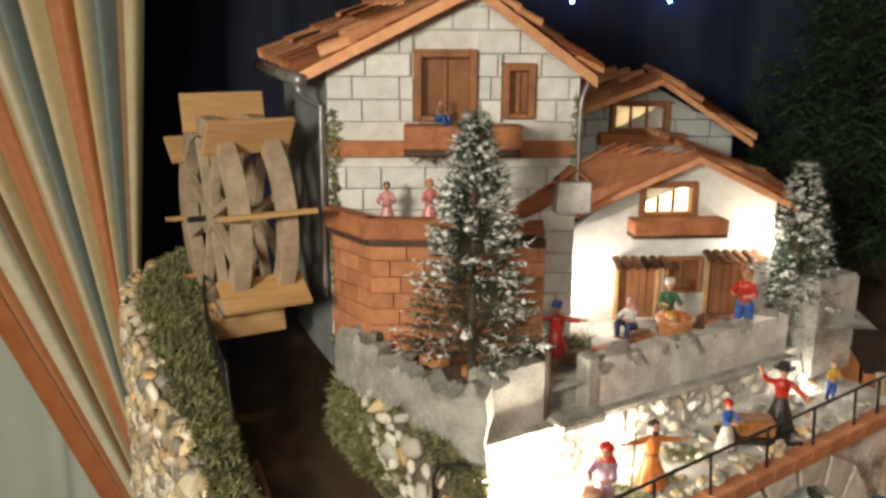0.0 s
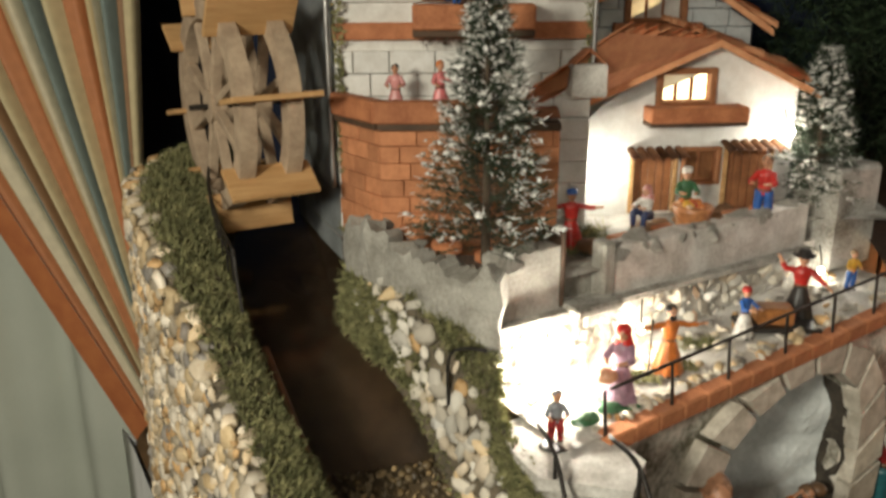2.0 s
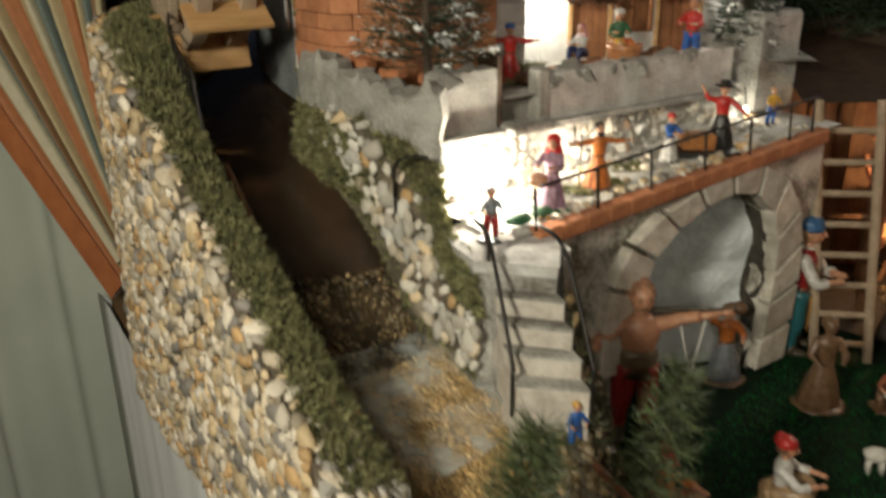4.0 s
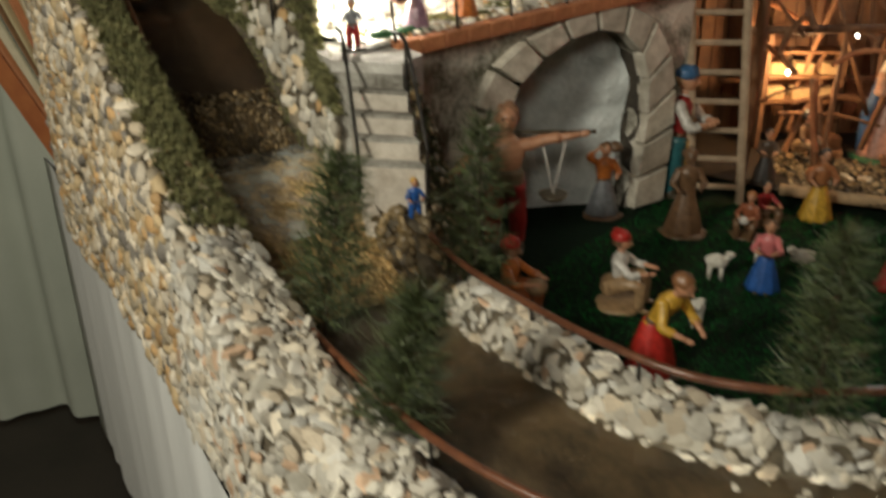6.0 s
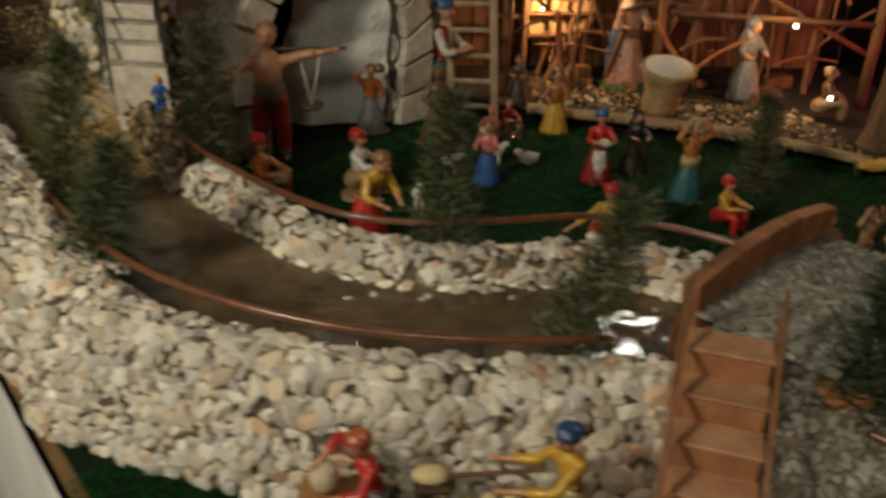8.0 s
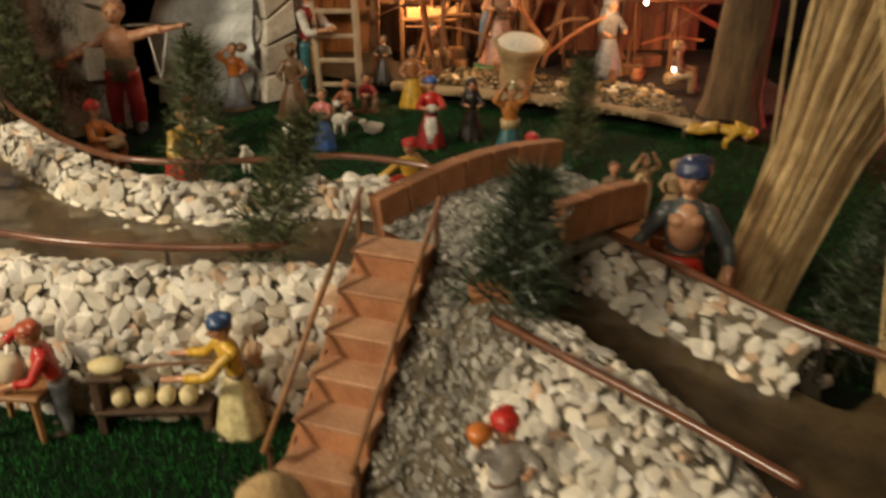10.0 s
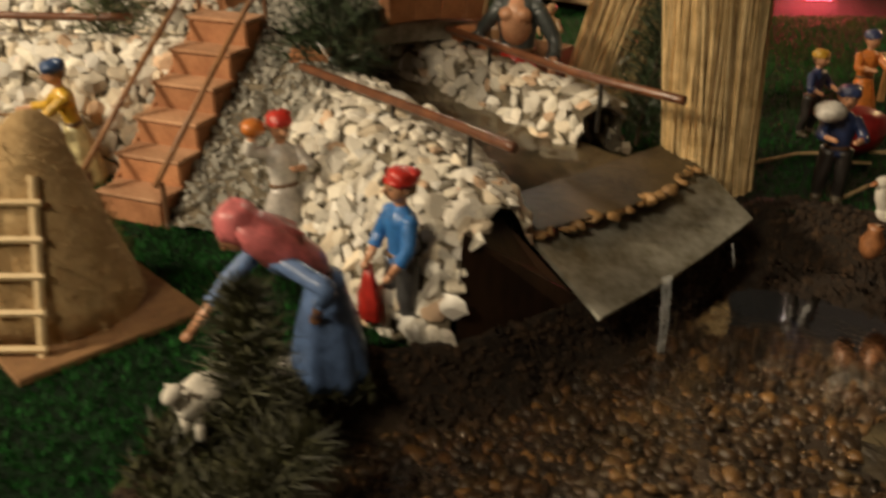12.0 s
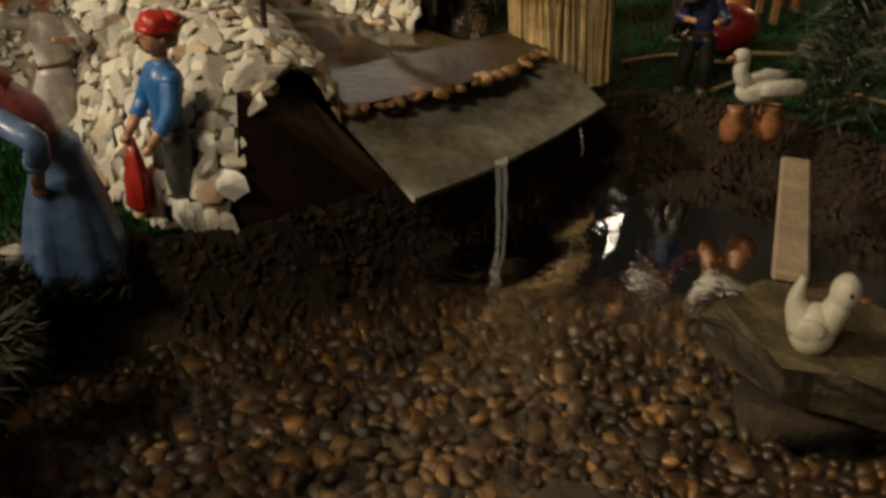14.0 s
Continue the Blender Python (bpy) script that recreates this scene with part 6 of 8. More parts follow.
for a, b, r in (((0.90, 1.285, 0.028), (1.30, 1.115, 0.03), 0.011), ((1.29, 1.12, 0.028), (1.47, 0.965, 0.028), 0.010)):
    part("front_log", tube(bmesh.new(), [Vector(a).lerp(Vector(b), k / 8) + 0.0015 * noise.noise_vector(Vector((k * 1.3, 0, 0))) for k in range(9)], r, 10), material("log_wood", (0.46, 0.32, 0.18), (0.28, 0.18, 0.10), 0.85, 40, 200), stable, smooth=True)
for x, y, h in ((0.86, 1.40, 0.44), (1.20, 1.42, 0.44), (1.62, 1.30, 0.44), (1.03, 1.60, 0.44)):
    part("post", tube(bmesh.new(), [(x, y, 0), (x + 0.004, y, h / 2), (x, y, h)], 0.011, 9), BROWNWOOD, stable, smooth=True)
for (a, b, r) in (((0.84, 1.40, 0.29), (1.22, 1.43, 0.29), 0.008), ((0.84, 1.56, 0.16), (1.3, 1.58, 0.16), 0.007), ((1.1, 1.45, 0.05), (1.2, 1.5, 0.36), 0.006), ((1.22, 1.42, 0.2), (1.62, 1.30, 0.2), 0.007), ((0.98, 1.40, 0.37), (1.10, 1.45, 0.12), 0.004), ((1.3, 1.45, 0.30), (1.66, 1.38, 0.12), 0.006)):
    part("beam", tube(bmesh.new(), [a, b], r, 8), BROWNWOOD, stable, smooth=True)
rf = bmesh.new()
f = rf.faces.new([rf.verts.new(p) for p in ((0.70, 1.38, 0.42), (0.93, 1.40, 0.42), (1.02, 1.54, 0.45), (1.75, 1.46, 0.44), (1.75, 1.75, 0.52), (0.70, 1.75, 0.52))])
bmesh.ops.solidify(rf, geom=[f], thickness=0.015)
part("roof", rf, DARKWOOD, stable)
lad = thing("ladder", (0, 0, 0), "brown wooden ladder leaning on the stable roof", "ladder")
L0, L1, R0, R1 = Vector((0.745, 1.29, 0.0)), Vector((0.715, 1.36, 0.43)), Vector((0.83, 1.28, 0.0)), Vector((0.815, 1.36, 0.43))
for a, b in ((L0, L1), (R0, R1)):
    part("stile", tube(bmesh.new(), [a, a.lerp(b, 0.5), b], 0.008, 8), ROUGHWOOD, lad)
for k in range(8):
    t = 0.07 + k * 0.117
    part("rung", tube(bmesh.new(), [L0.lerp(L1, t), R0.lerp(R1, t)], 0.0055, 8), ROUGHWOOD, lad)

# bark trunk beside the stable
tr = thing("bark_trunk", (1.56, 1.06, 0.0), "thick rough bark trunk standing on the lawn", "trunk")
bm = bmesh.new()
n = 28
rings = []
for j in range(16):
    z = 0.40 * j / 15
    rings.append([bm.verts.new(((0.055 - 0.03 * z + 0.012 * noise.noise(Vector((k * 0.7, z * 9, 3))) + (0.02 * (1 - j / 2) if j < 2 else 0)) * math.cos(k * math.tau / n) + 0.05 * z, (0.05 - 0.02 * z + 0.012 * noise.noise(Vector((k * 0.9, z * 7, 1)))) * math.sin(k * math.tau / n), z)) for k in range(n)])
for a, b in zip(rings, rings[1:]):
    for k in range(n):
        bm.faces.new((a[k], a[(k + 1) % n], b[(k + 1) % n], b[k]))
bm.faces.new(rings[-1])
part("trunk", bm, BARK, tr, smooth=True)

# straw sheaves
def sheaf(base, top, r, count, seed, flare=1.2):
    rnd = random.Random(seed)
    base, top = Vector(base), Vector(top)
    bm = bmesh.new()
    for _ in range(count):
        a, q = rnd.uniform(0, math.tau), math.sqrt(rnd.random())
        o = Vector((math.cos(a), 0.8 * math.sin(a), 0)) * q * r
        w = 0.36 * r * Vector((rnd.gauss(0, 1), rnd.gauss(0, 1), 0))
        p = [base + o, base.lerp(top, 0.5) + o * 0.9 + w * 0.3, top + o * flare + w]
        tube(bm, p, rnd.uniform(0.0008, 0.0017), 4, cap=False)
    s = solo("straw_sheaf", bm, STRAW, "upright bundle of golden straw", "straw", "straw sheaves", kind="stuff")
    return s


sheaf((1.376, 0.06, 0.02), (1.345, 0.062, 0.42), 0.044, 950, 1, 1.0)
sheaf((1.31, 0.32, 0.0), (1.41, 0.29, 0.40), 0.046, 420, 2, 1.4)
core = bmesh.new()
lathe(core, [(0.032, 0.0), (0.030, 0.2), (0.026, 0.34)], 16, Matrix.Translation((1.376, 0.062, 0.0)) @ Matrix.Rotation(-0.078, 4, "Y"))
solo("sheaf_core", core, BROWNWOOD, "brown post inside the straw bundle", "post")

# ---- brick footbridge and its stairs ----
fb = thing("brick_footbridge", (0, 0, 0), "terracotta footbridge with gravel deck over the stream", "bridge")
c00, c01, c10, c11 = Vector((0.885, 0.245, 0.150)), Vector((0.972, 0.135, 0.150)), Vector((1.098, 0.420, 0.148)), Vector((1.172, 0.312, 0.146))
rows = [[c00.lerp(c10, j / 14).lerp(c01.lerp(c11, j / 14), k / 8) + Vector((0, 0, 0.014 * math.sin(math.pi * j / 14))) for k in range(9)] for j in range(15)]
bm = loft([[p - Vector((0, 0, 0.024)) for p in r] for r in rows], GRAVEL, rough=0.002)
bmesh.ops.solidify(bm, geom=bm.faces[:], thickness=0.02)
part("deck", bm, GRAVEL, fb, "grey gravel deck")
part("gravel_bed", loft([[p - Vector((0, 0, 0.002)) for p in r] for r in rows], GRAVEL, rough=0.002), GRAVEL, fb)
clad(fb, rows, 0.0085, 0.0105, CHIP_SHAPES, GRAVEL, 51, most=0, name="gravel", out=-1)
for a, b, seed in ((c00, c10, 1), (c01, c11, 2)):
    d = (b - a).normalized()
    L = (b - a).length
    m = Matrix(((d.x, -d.y, 0, a.x), (d.y, d.x, 0, a.y), (0, 0, 1, a.z), (0, 0, 0, 1)))
    n = 7
    for k in range(0 if seed == 1 else 3, n):
        z = 0.014 * math.sin(math.pi * (k + 0.5) / n)
        y0, y1 = (-0.006, 0.012) if seed == 1 else (-0.012, 0.006)
        o = part("parapet_slab", boxmesh((-L / n / 2 + 0.0004, y0, -0.022), (L / n / 2 - 0.0004, y1, 0.03 if seed == 1 else 0.02), STEPCLAY, 0.0012), None, fb)
        tilt = math.atan(0.014 * math.pi / L * math.cos(math.pi * (k + 0.5) / n))
        o.matrix_basis = m @ Matrix.Translation((L * (k + 0.5) / n, 0, z)) @ Matrix.Rotation(-tilt, 4, "Y")
for p, q in ((c00, c10), (c01, c11)):
    for u in (0.08, 0.92):
        pt = p.lerp(q, u)
        part("pier", boxmesh((pt.x - 0.02, pt.y - 0.02, 0.0), (pt.x + 0.02, pt.y + 0.02, pt.z - 0.02), BRICK, 0.002), None, fb)
bs = thing("brick_stairs", (0, 0, 0), "terracotta stairs with thin wooden handrails climbing to the footbridge", "stairs")
s0, s1 = Vector((0.906, 0.196, 0.152)), Vector((0.833, 0.015, 0.0))
sd2 = Vector((s1.x - s0.x, s1.y - s0.y, 0))
m2 = frame_matrix(Vector((s0.x, s0.y, 0)), sd2.normalized())
run2 = sd2.length / 6
for k in range(6):
    z = 0.152 - k * 0.0255
    o = part("step", boxmesh((k * run2, -0.034, 0.0), ((k + 1) * run2 + 0.002, 0.034, z), STEPCLAY, 0.002), None, bs)
    o.matrix_basis = m2
    o = part("tread", boxmesh((k * run2 - 0.001, -0.0355, z), ((k + 1) * run2 + 0.004, 0.0355, z + 0.004), TREAD, 0.001), None, bs)
    o.matrix_basis = m2
L2 = sd2.length
sg = bmesh.new()
prof = [(0.0, 0.158), (L2 * 0.97, 0.012), (L2 * 0.97, 0.0), (0.0, 0.0)]
for a_, b_ in ((-0.0385, -0.0357),):
    fa, fb_ = [sg.verts.new((x, a_, z)) for x, z in prof], [sg.verts.new((x, b_, z)) for x, z in prof]
    sg.faces.new(fa), sg.faces.new(fb_[::-1])
    for k in range(4):
        sg.faces.new((fa[k], fb_[k], fb_[(k + 1) % 4], fa[(k + 1) % 4]))
bmesh.ops.recalc_face_normals(sg, faces=sg.faces[:])
o = part("stringer", sg, STEPCLAY, bs, "plain terracotta side board")
o.matrix_basis = m2
for y in (-0.042, 0.037):
    o = part("handrail", tube(bmesh.new(), [(-0.01, y, 0.2), (sd2.length * 0.5, y, 0.125), (sd2.length + 0.01, y, 0.045)], 0.0028, 8), material("rail_wood", (0.33, 0.16, 0.07), (0.2, 0.09, 0.04), 0.5, 60, 300), bs, smooth=True)
    o.matrix_basis = m2
    for u in (0.0, 1.0):
        o = part("rail_post", tube(bmesh.new(), [(sd2.length * u, y, 0.0), (sd2.length * u, y, 0.195 - 0.15 * u)], 0.0026, 6), BROWNWOOD, bs)
        o.matrix_basis = m2

# ---- trees ----


def snowy_tree(place, h, r, seed, label):
    """A flocked bottle-brush tree: stem, bristling twigs and snow."""
    rnd = random.Random(seed)
    t = thing("snowy_tree", place, label, "tree", "snowy trees")
    part("trunk", tube(bmesh.new(), [(0, 0, 0), (0, 0, h)], 0.006, 8, 0.001), TWIG, t)
    verts, faces, sv, sf = [], [], [], []
    snow = bmesh.new()
    for k in range(430):
        u = rnd.random() ** 0.8
        z = h * (0.05 + 0.95 * u)
        rad = r * (1 - u) ** 0.9 * rnd.uniform(0.75, 1.08) + 0.008
        a = k * 2.399 + rnd.uniform(-0.3, 0.3)
        d = Vector((math.cos(a), math.sin(a), 0.1 + 0.45 * u))
        tip = Vector((0, 0, z)) + d * rad
        root = Vector((0, 0, z))
        side = d.cross(Vector((0, 0, 1))).normalized()
        for s in (side, d.cross(side).normalized()):
            i = len(sv)
            sv += [tuple(root - s * 0.0007), tuple(root + s * 0.0007), tuple(tip + s * 0.0003), tuple(tip - s * 0.0003)]
            sf.append((i, i + 1, i + 2, i + 3))
        for j in range(26):
            p = root.lerp(tip, 0.2 + 0.8 * rnd.random())
            q = (d + Vector((rnd.gauss(0, 0.7), rnd.gauss(0, 0.7), rnd.gauss(0, 0.7)))).normalized()
            l = rnd.uniform(0.009, 0.019)
            w = q.orthogonal().normalized() * 0.0006
            i = len(verts)
            verts += [tuple(p - w), tuple(p + w), tuple(p + q * l)]
            faces.append((i, i + 1, i + 2))
        white = rnd.random() < 0.28 + 0.45 * u
        for j in range(13 if white else 2):
            p = root.lerp(tip, 0.45 + 0.6 * rnd.random())
            q = (d + Vector((rnd.gauss(0, 0.6), rnd.gauss(0, 0.6), rnd.gauss(0, 0.6)))).normalized()
            w = q.orthogonal().normalized() * 0.0009
            l = rnd.uniform(0.006, 0.014)
            wv = [snow.verts.new(p - w), snow.verts.new(p + w), snow.verts.new(p + q * l)]
            snow.faces.new(wv)
        if white:
            for _ in range(rnd.choice((1, 2, 3))):
                s = rnd.uniform(0.0012, 0.0032)
                ball(snow, root.lerp(tip, rnd.uniform(0.7, 1.05)) + Vector((rnd.gauss(0, 0.003), rnd.gauss(0, 0.003), 0.002)), s, 0, 1, (rnd.uniform(0.8, 1.8), 1.0, rnd.uniform(0.6, 1.2)), 0.8)
    for nm, v, f, mt in (("needles", verts, faces, NEEDLE), ("twig", sv, sf, TWIG)):
        me = bpy.data.meshes.new(nm)
        me.from_pydata(v, [], f)
        me.materials.append(mt)
        o = part(nm, me, None, t)
        o["kind"] = "stuff"
    o = part("snow", snow, SNOW, t, "white flocked snow")
    o["kind"] = "stuff"
    return t


snowy_tree((0.108, 1.085, 0.515), 0.31, 0.088, 3, "dark snow-flocked bottle-brush tree on the terrace")
snowy_tree((0.60, 1.435, 0.49), 0.24, 0.062, 4, "smaller snow-flocked bottle-brush tree beside the cottage")


def sprig(base, top, r, seed, label="green artificial pine sprig standing by the stream", mat=None, count=90, needle=0.028, bend=0.0):
    """A pine sprig: a wire stem with long needles in all directions."""
    rnd = random.Random(seed)
    base, top = Vector(base), Vector(top)
    t = thing("pine_sprig", base, label, "tree", "pine sprigs")
    top = top - base
    L = top.length
    part("stem", tube(bmesh.new(), [Vector(), top * 0.5, top], 0.0022, 6, 0.0008), TWIG, t)
    verts, faces = [], []
    ax = top.normalized()
    for k in range(count):
        u = 0.06 + 0.94 * k / count
        root = top * u
        a = k * 2.4
        o = ax.orthogonal().normalized()
        o.rotate(Matrix.Rotation(a, 3, ax))
        rad = r * (1 - u) ** 0.7 + 0.006
        tip = root + (o + ax * 0.55) * rad
        d = (tip - root).normalized()
        for j in range(24):
            p = root.lerp(tip, rnd.random())
            q = (d * 0.8 + Vector((rnd.gauss(0, 0.55), rnd.gauss(0, 0.55), rnd.gauss(0, 0.55)))).normalized()
            l = needle * rnd.uniform(0.5, 1.1)
            w = q.orthogonal().normalized() * 0.0007
            i = len(verts)
            verts += [tuple(p - w), tuple(p + w), tuple(p + q * l)]
            faces.append((i, i + 1, i + 2))
    me = bpy.data.meshes.new("needles")
    me.from_pydata(verts, [], faces)
    me.materials.append(mat or PINEGREEN)
    o = part("needles", me, None, t)
    o["kind"] = "stuff"


sprig((0.195, 0.60, 0.10), (0.228, 0.605, 0.31), 0.046, 1, needle=0.034)
sprig((0.285, 0.405, 0.09), (0.32, 0.44, 0.245), 0.036, 2, needle=0.034)
sprig((0.352, 0.775, 0.0), (0.368, 0.69, 0.325), 0.050, 3)
sprig((0.668, 0.452, 0.10), (0.672, 0.459, 0.295), 0.036, 4)
sprig((0.755, 0.215, 0.10), (0.822, 0.245, 0.265), 0.030, 5)
sprig((0.996, 0.122, 0.09), (1.030, 0.165, 0.232), 0.044, 6, mat=GARLAND, needle=0.034)
sprig((1.215, 0.86, 0.0), (1.225, 0.88, 0.17), 0.034, 7, "dark artificial pine sprig standing on the lawn")
sprig((1.318, 0.118, 0.04), (1.342, 0.118, 0.215), 0.034, 8, "dark artificial pine sprig in front of the straw", mat=GARLAND)
sprig((0.995, -0.31, 0.0), (0.985, -0.265, 0.085), 0.022, 9, "dull green artificial sprig standing by the pool", mat=DULLGREEN, needle=0.02)
sprig((0.965, -0.40, -0.01), (1.03, -0.335, 0.03), 0.032, 10, "dull green artificial sprig lying by the pool", mat=DULLGREEN, needle=0.02)
sprig((1.60, -0.03, 0.0), (1.56, -0.06, 0.13), 0.045, 11, "dark artificial sprig beside the pool", mat=GARLAND)
sprig((1.74, -0.02, 0.0), (1.70, -0.04, 0.16), 0.05, 12, "dark artificial sprig beside the pool", mat=GARLAND)

# ---- figurines ----
RED, PINKC, BLUE, NAVY, YEL, ORG, WHT, GRN, BRN, TEAL, GREY, DRED, TAN, BLK, LILAC, ROSE = (0.62, 0.035, 0.025), (0.68, 0.30, 0.28), (0.03, 0.12, 0.42), (0.03, 0.05, 0.14), (0.72, 0.42, 0.05), (0.66, 0.20, 0.04), (0.74, 0.70, 0.64), (0.05, 0.16, 0.07), (0.20, 0.11, 0.055), (0.03, 0.15, 0.17), (0.22, 0.23, 0.25), (0.34, 0.02, 0.02), (0.42, 0.27, 0.14), (0.03, 0.025, 0.022), (0.40, 0.24, 0.32), (0.75, 0.22, 0.22)
COMMON = "small painted figurine "


def drape(bm, profile, m, mat, squash=0.85, folds=9, depth=0.07, sides=36, phase=0.0):
    """A hanging cloth turned round z, with folds that deepen where the radius grows."""
    tmp = bmesh.new()
    widest = max(r for r, z in profile)
    rings = []
    for r, z in profile:
        ring = []
        for k in range(sides):
            a = math.tau * k / sides
            w = 1 + depth * (r / widest) ** 2 * (math.cos(folds * a + phase) + 0.4 * math.sin(2.3 * folds * a + 2 * phase))
            ring.append(tmp.verts.new((w * r * math.cos(a), squash * w * r * math.sin(a), z)))
        rings.append(ring)
    for u, v in zip(rings, rings[1:]):
        for k in range(sides):
            tmp.faces.new((u[k], u[(k + 1) % sides], v[(k + 1) % sides], v[k]))
    tmp.faces.new(rings[0][::-1])
    tmp.faces.new(rings[-1])
    return join(bm, tmp, m, mat)


def figurine(place, h, turn, label, top, bottom, hat=None, hair=BRN, style="stand", arms=None, skin=None, base=None, lean=0.0, hat_shape="cap", group="figurines", extra=None, beard=False, apron=None, sleeves=None, bare=False):
    """A painted figurine as one plain mesh. Units of its height; it faces -y."""
    mats = [skin or SKIN, paint(top), paint(bottom), paint(hat or hair), paint(hair), paint(base or (0.10, 0.08, 0.05)), paint(WHT), paint((0.03, 0.022, 0.018)), paint((0.16, 0.08, 0.035)), paint(sleeves or top), paint(apron or WHT)]
    bm = bmesh.new()
    ph = h * 77 + turn
    hip = 0.46 if style in ("stand", "skirt", "bend") else 0.22
    if style in ("stand", "bend"):
        for s in (-1, 1):
            tube(bm, curve([(s * 0.075, 0.012, 0.03), (s * 0.078, 0.02, 0.13), (s * 0.07, -0.004, 0.25), (s * 0.062, 0.008, 0.36), (s * 0.048, 0.0, hip + 0.02)], 12), 0.04, 12, 0.07, 2)
            lathe(bm, [(0.043, 0.0), (0.046, 0.03), (0.042, 0.075)], 12, Matrix.Translation((s * 0.075, 0.012, 0.005)), 5)
            ball(bm, (s * 0.08, -0.035, 0.022), 0.04, 5, 2, (0.85, 1.75, 0.62))
        if apron:
            box(bm, (-0.07, -0.082, 0.2), (0.07, -0.066, hip + 0.01), None, 0.006, 10)
    elif style == "skirt":
        drape(bm, [(0.198, 0.012), (0.19, 0.06), (0.172, 0.15), (0.148, 0.26), (0.115, 0.37), (0.092, hip - 0.01), (0.082, hip + 0.03)], None, 2, 0.84, 8, 0.06, phase=ph)
        for s in (-1, 1):
            ball(bm, (s * 0.06, -0.15, 0.018), 0.035, 5, 2, (0.9, 1.5, 0.6))
        if apron:
            drape(bm, [(0.12, 0.10), (0.105, 0.24), (0.085, 0.36), (0.07, hip)], Matrix.Translation((0, -0.055, 0)), 10, 0.8, 5, 0.04, phase=ph)
    else:
        for s in (-1, 1):
            tube(bm, curve([(s * 0.06, 0.05, hip), (s * 0.10, -0.09, hip + 0.05), (s * 0.115, -0.20, hip + 0.05), (s * 0.10, -0.215, 0.14), (s * 0.10, -0.21, 0.03)], 12), 0.078, 12, 0.042, 2)
            ball(bm, (s * 0.10, -0.245, 0.022), 0.038, 5, 2, (0.85, 1.7, 0.62))
        ball(bm, (0, 0.05, hip - 0.03), 0.125, 2, 3, (1.0, 0.95, 0.8), 0.2)
    R = Matrix.Translation((0, 0, hip)) @ Matrix.Rotation(lean, 4, "X")
    body = 0 if bare else 1
    drape(bm, [(0.082, -0.035), (0.09, 0.0), (0.083, 0.05), (0.092, 0.13), (0.107, 0.20), (0.112, 0.245), (0.10, 0.28), (0.07, 0.31), (0.042, 0.33)], R, body, 0.66, 6, 0.035, 28, ph)
    if not bare:
        lathe(bm, [(0.052, 0.305), (0.05, 0.325), (0.038, 0.335)], 14, R, 9, 0.8)
    lathe(bm, [(0.092, 0.025), (0.094, 0.04), (0.09, 0.055)], 20, R, 8, 0.68)
    lathe(bm, [(0.036, 0.30), (0.032, 0.34), (0.035, 0.375)], 12, R, 0)
    ball(bm, R @ Vector((0, -0.010, 0.432)), 0.071, 0, 3, (0.86, 0.98, 1.14), 0.05)
    ball(bm, R @ Vector((0, -0.030, 0.392)), 0.043, 0, 2, (0.9, 0.9, 0.75))
    tube(bm, [R @ Vector((0, -0.075, 0.448)), R @ Vector((0, -0.093, 0.424)), R @ Vector((0, -0.074, 0.415))], 0.009, 7, 0.011, 0)
    for s in (-1, 1):
        ball(bm, R @ Vector((s * 0.026, -0.074, 0.446)), 0.0085, 7, 1, (1.3, 0.6, 0.8))
        tube(bm, [R @ Vector((s * 0.012, -0.079, 0.462)), R @ Vector((s * 0.042, -0.068, 0.463))], 0.004, 5, None, 4)
        ball(bm, R @ Vector((s * 0.062, 0.0, 0.432)), 0.015, 0, 1, (0.5, 0.9, 1.3))
    tube(bm, [R @ Vector((-0.016, -0.073, 0.394)), R @ Vector((0.016, -0.073, 0.394))], 0.005, 5, None, 8)
    ball(bm, R @ Vector((0, 0.018, 0.452)), 0.077, 4, 3, (0.95, 0.92, 1.05), 0.25)
    if beard:
        ball(bm, R @ Vector((0, -0.05, 0.375)), 0.048, 4, 3, (0.95, 0.75, 1.15), 0.4)
    if hat:
        if hat_shape == "cap":
            ball(bm, R @ Vector((0, 0.010, 0.487)), 0.083, 3, 3, (1.0, 1.06, 0.74), 0.18)
            lathe(bm, [(0.079, -0.012), (0.084, 0.0), (0.079, 0.014)], 20, R @ Matrix.Translation((0, 0.004, 0.472)), 3)
            ball(bm, R @ Vector((0.03, 0.05, 0.515)), 0.045, 3, 2, (1.2, 1.0, 0.7), 0.3)
        elif hat_shape == "scarf":
            ball(bm, R @ Vector((0, 0.024, 0.457)), 0.087, 3, 3, (0.98, 0.97, 1.12), 0.15)
            drape(bm, [(0.125, -0.19), (0.108, -0.11), (0.075, 0.0), (0.06, 0.03)], R @ Matrix.Translation((0, 0.042, 0.43)), 3, 0.75, 6, 0.09, 28, ph)
        elif hat_shape == "brim":
            lathe(bm, [(0.142, -0.006), (0.145, 0.004), (0.082, 0.02), (0.077, 0.075), (0.055, 0.092), (0.02, 0.097)], 22, R @ Matrix.Translation((0, 0, 0.49)), 3)
        elif hat_shape == "pointed":
            tube(bm, curve([R @ Vector((0, 0.0, 0.47)), R @ Vector((0, 0.02, 0.56)), R @ Vector((0.02, 0.10, 0.60))], 8), 0.084, 14, 0.03, 3)
    arms = arms or ((-0.16, -0.05, 0.14, -0.12, -0.14, 0.10), (0.16, -0.05, 0.14, 0.10, -0.16, 0.12))
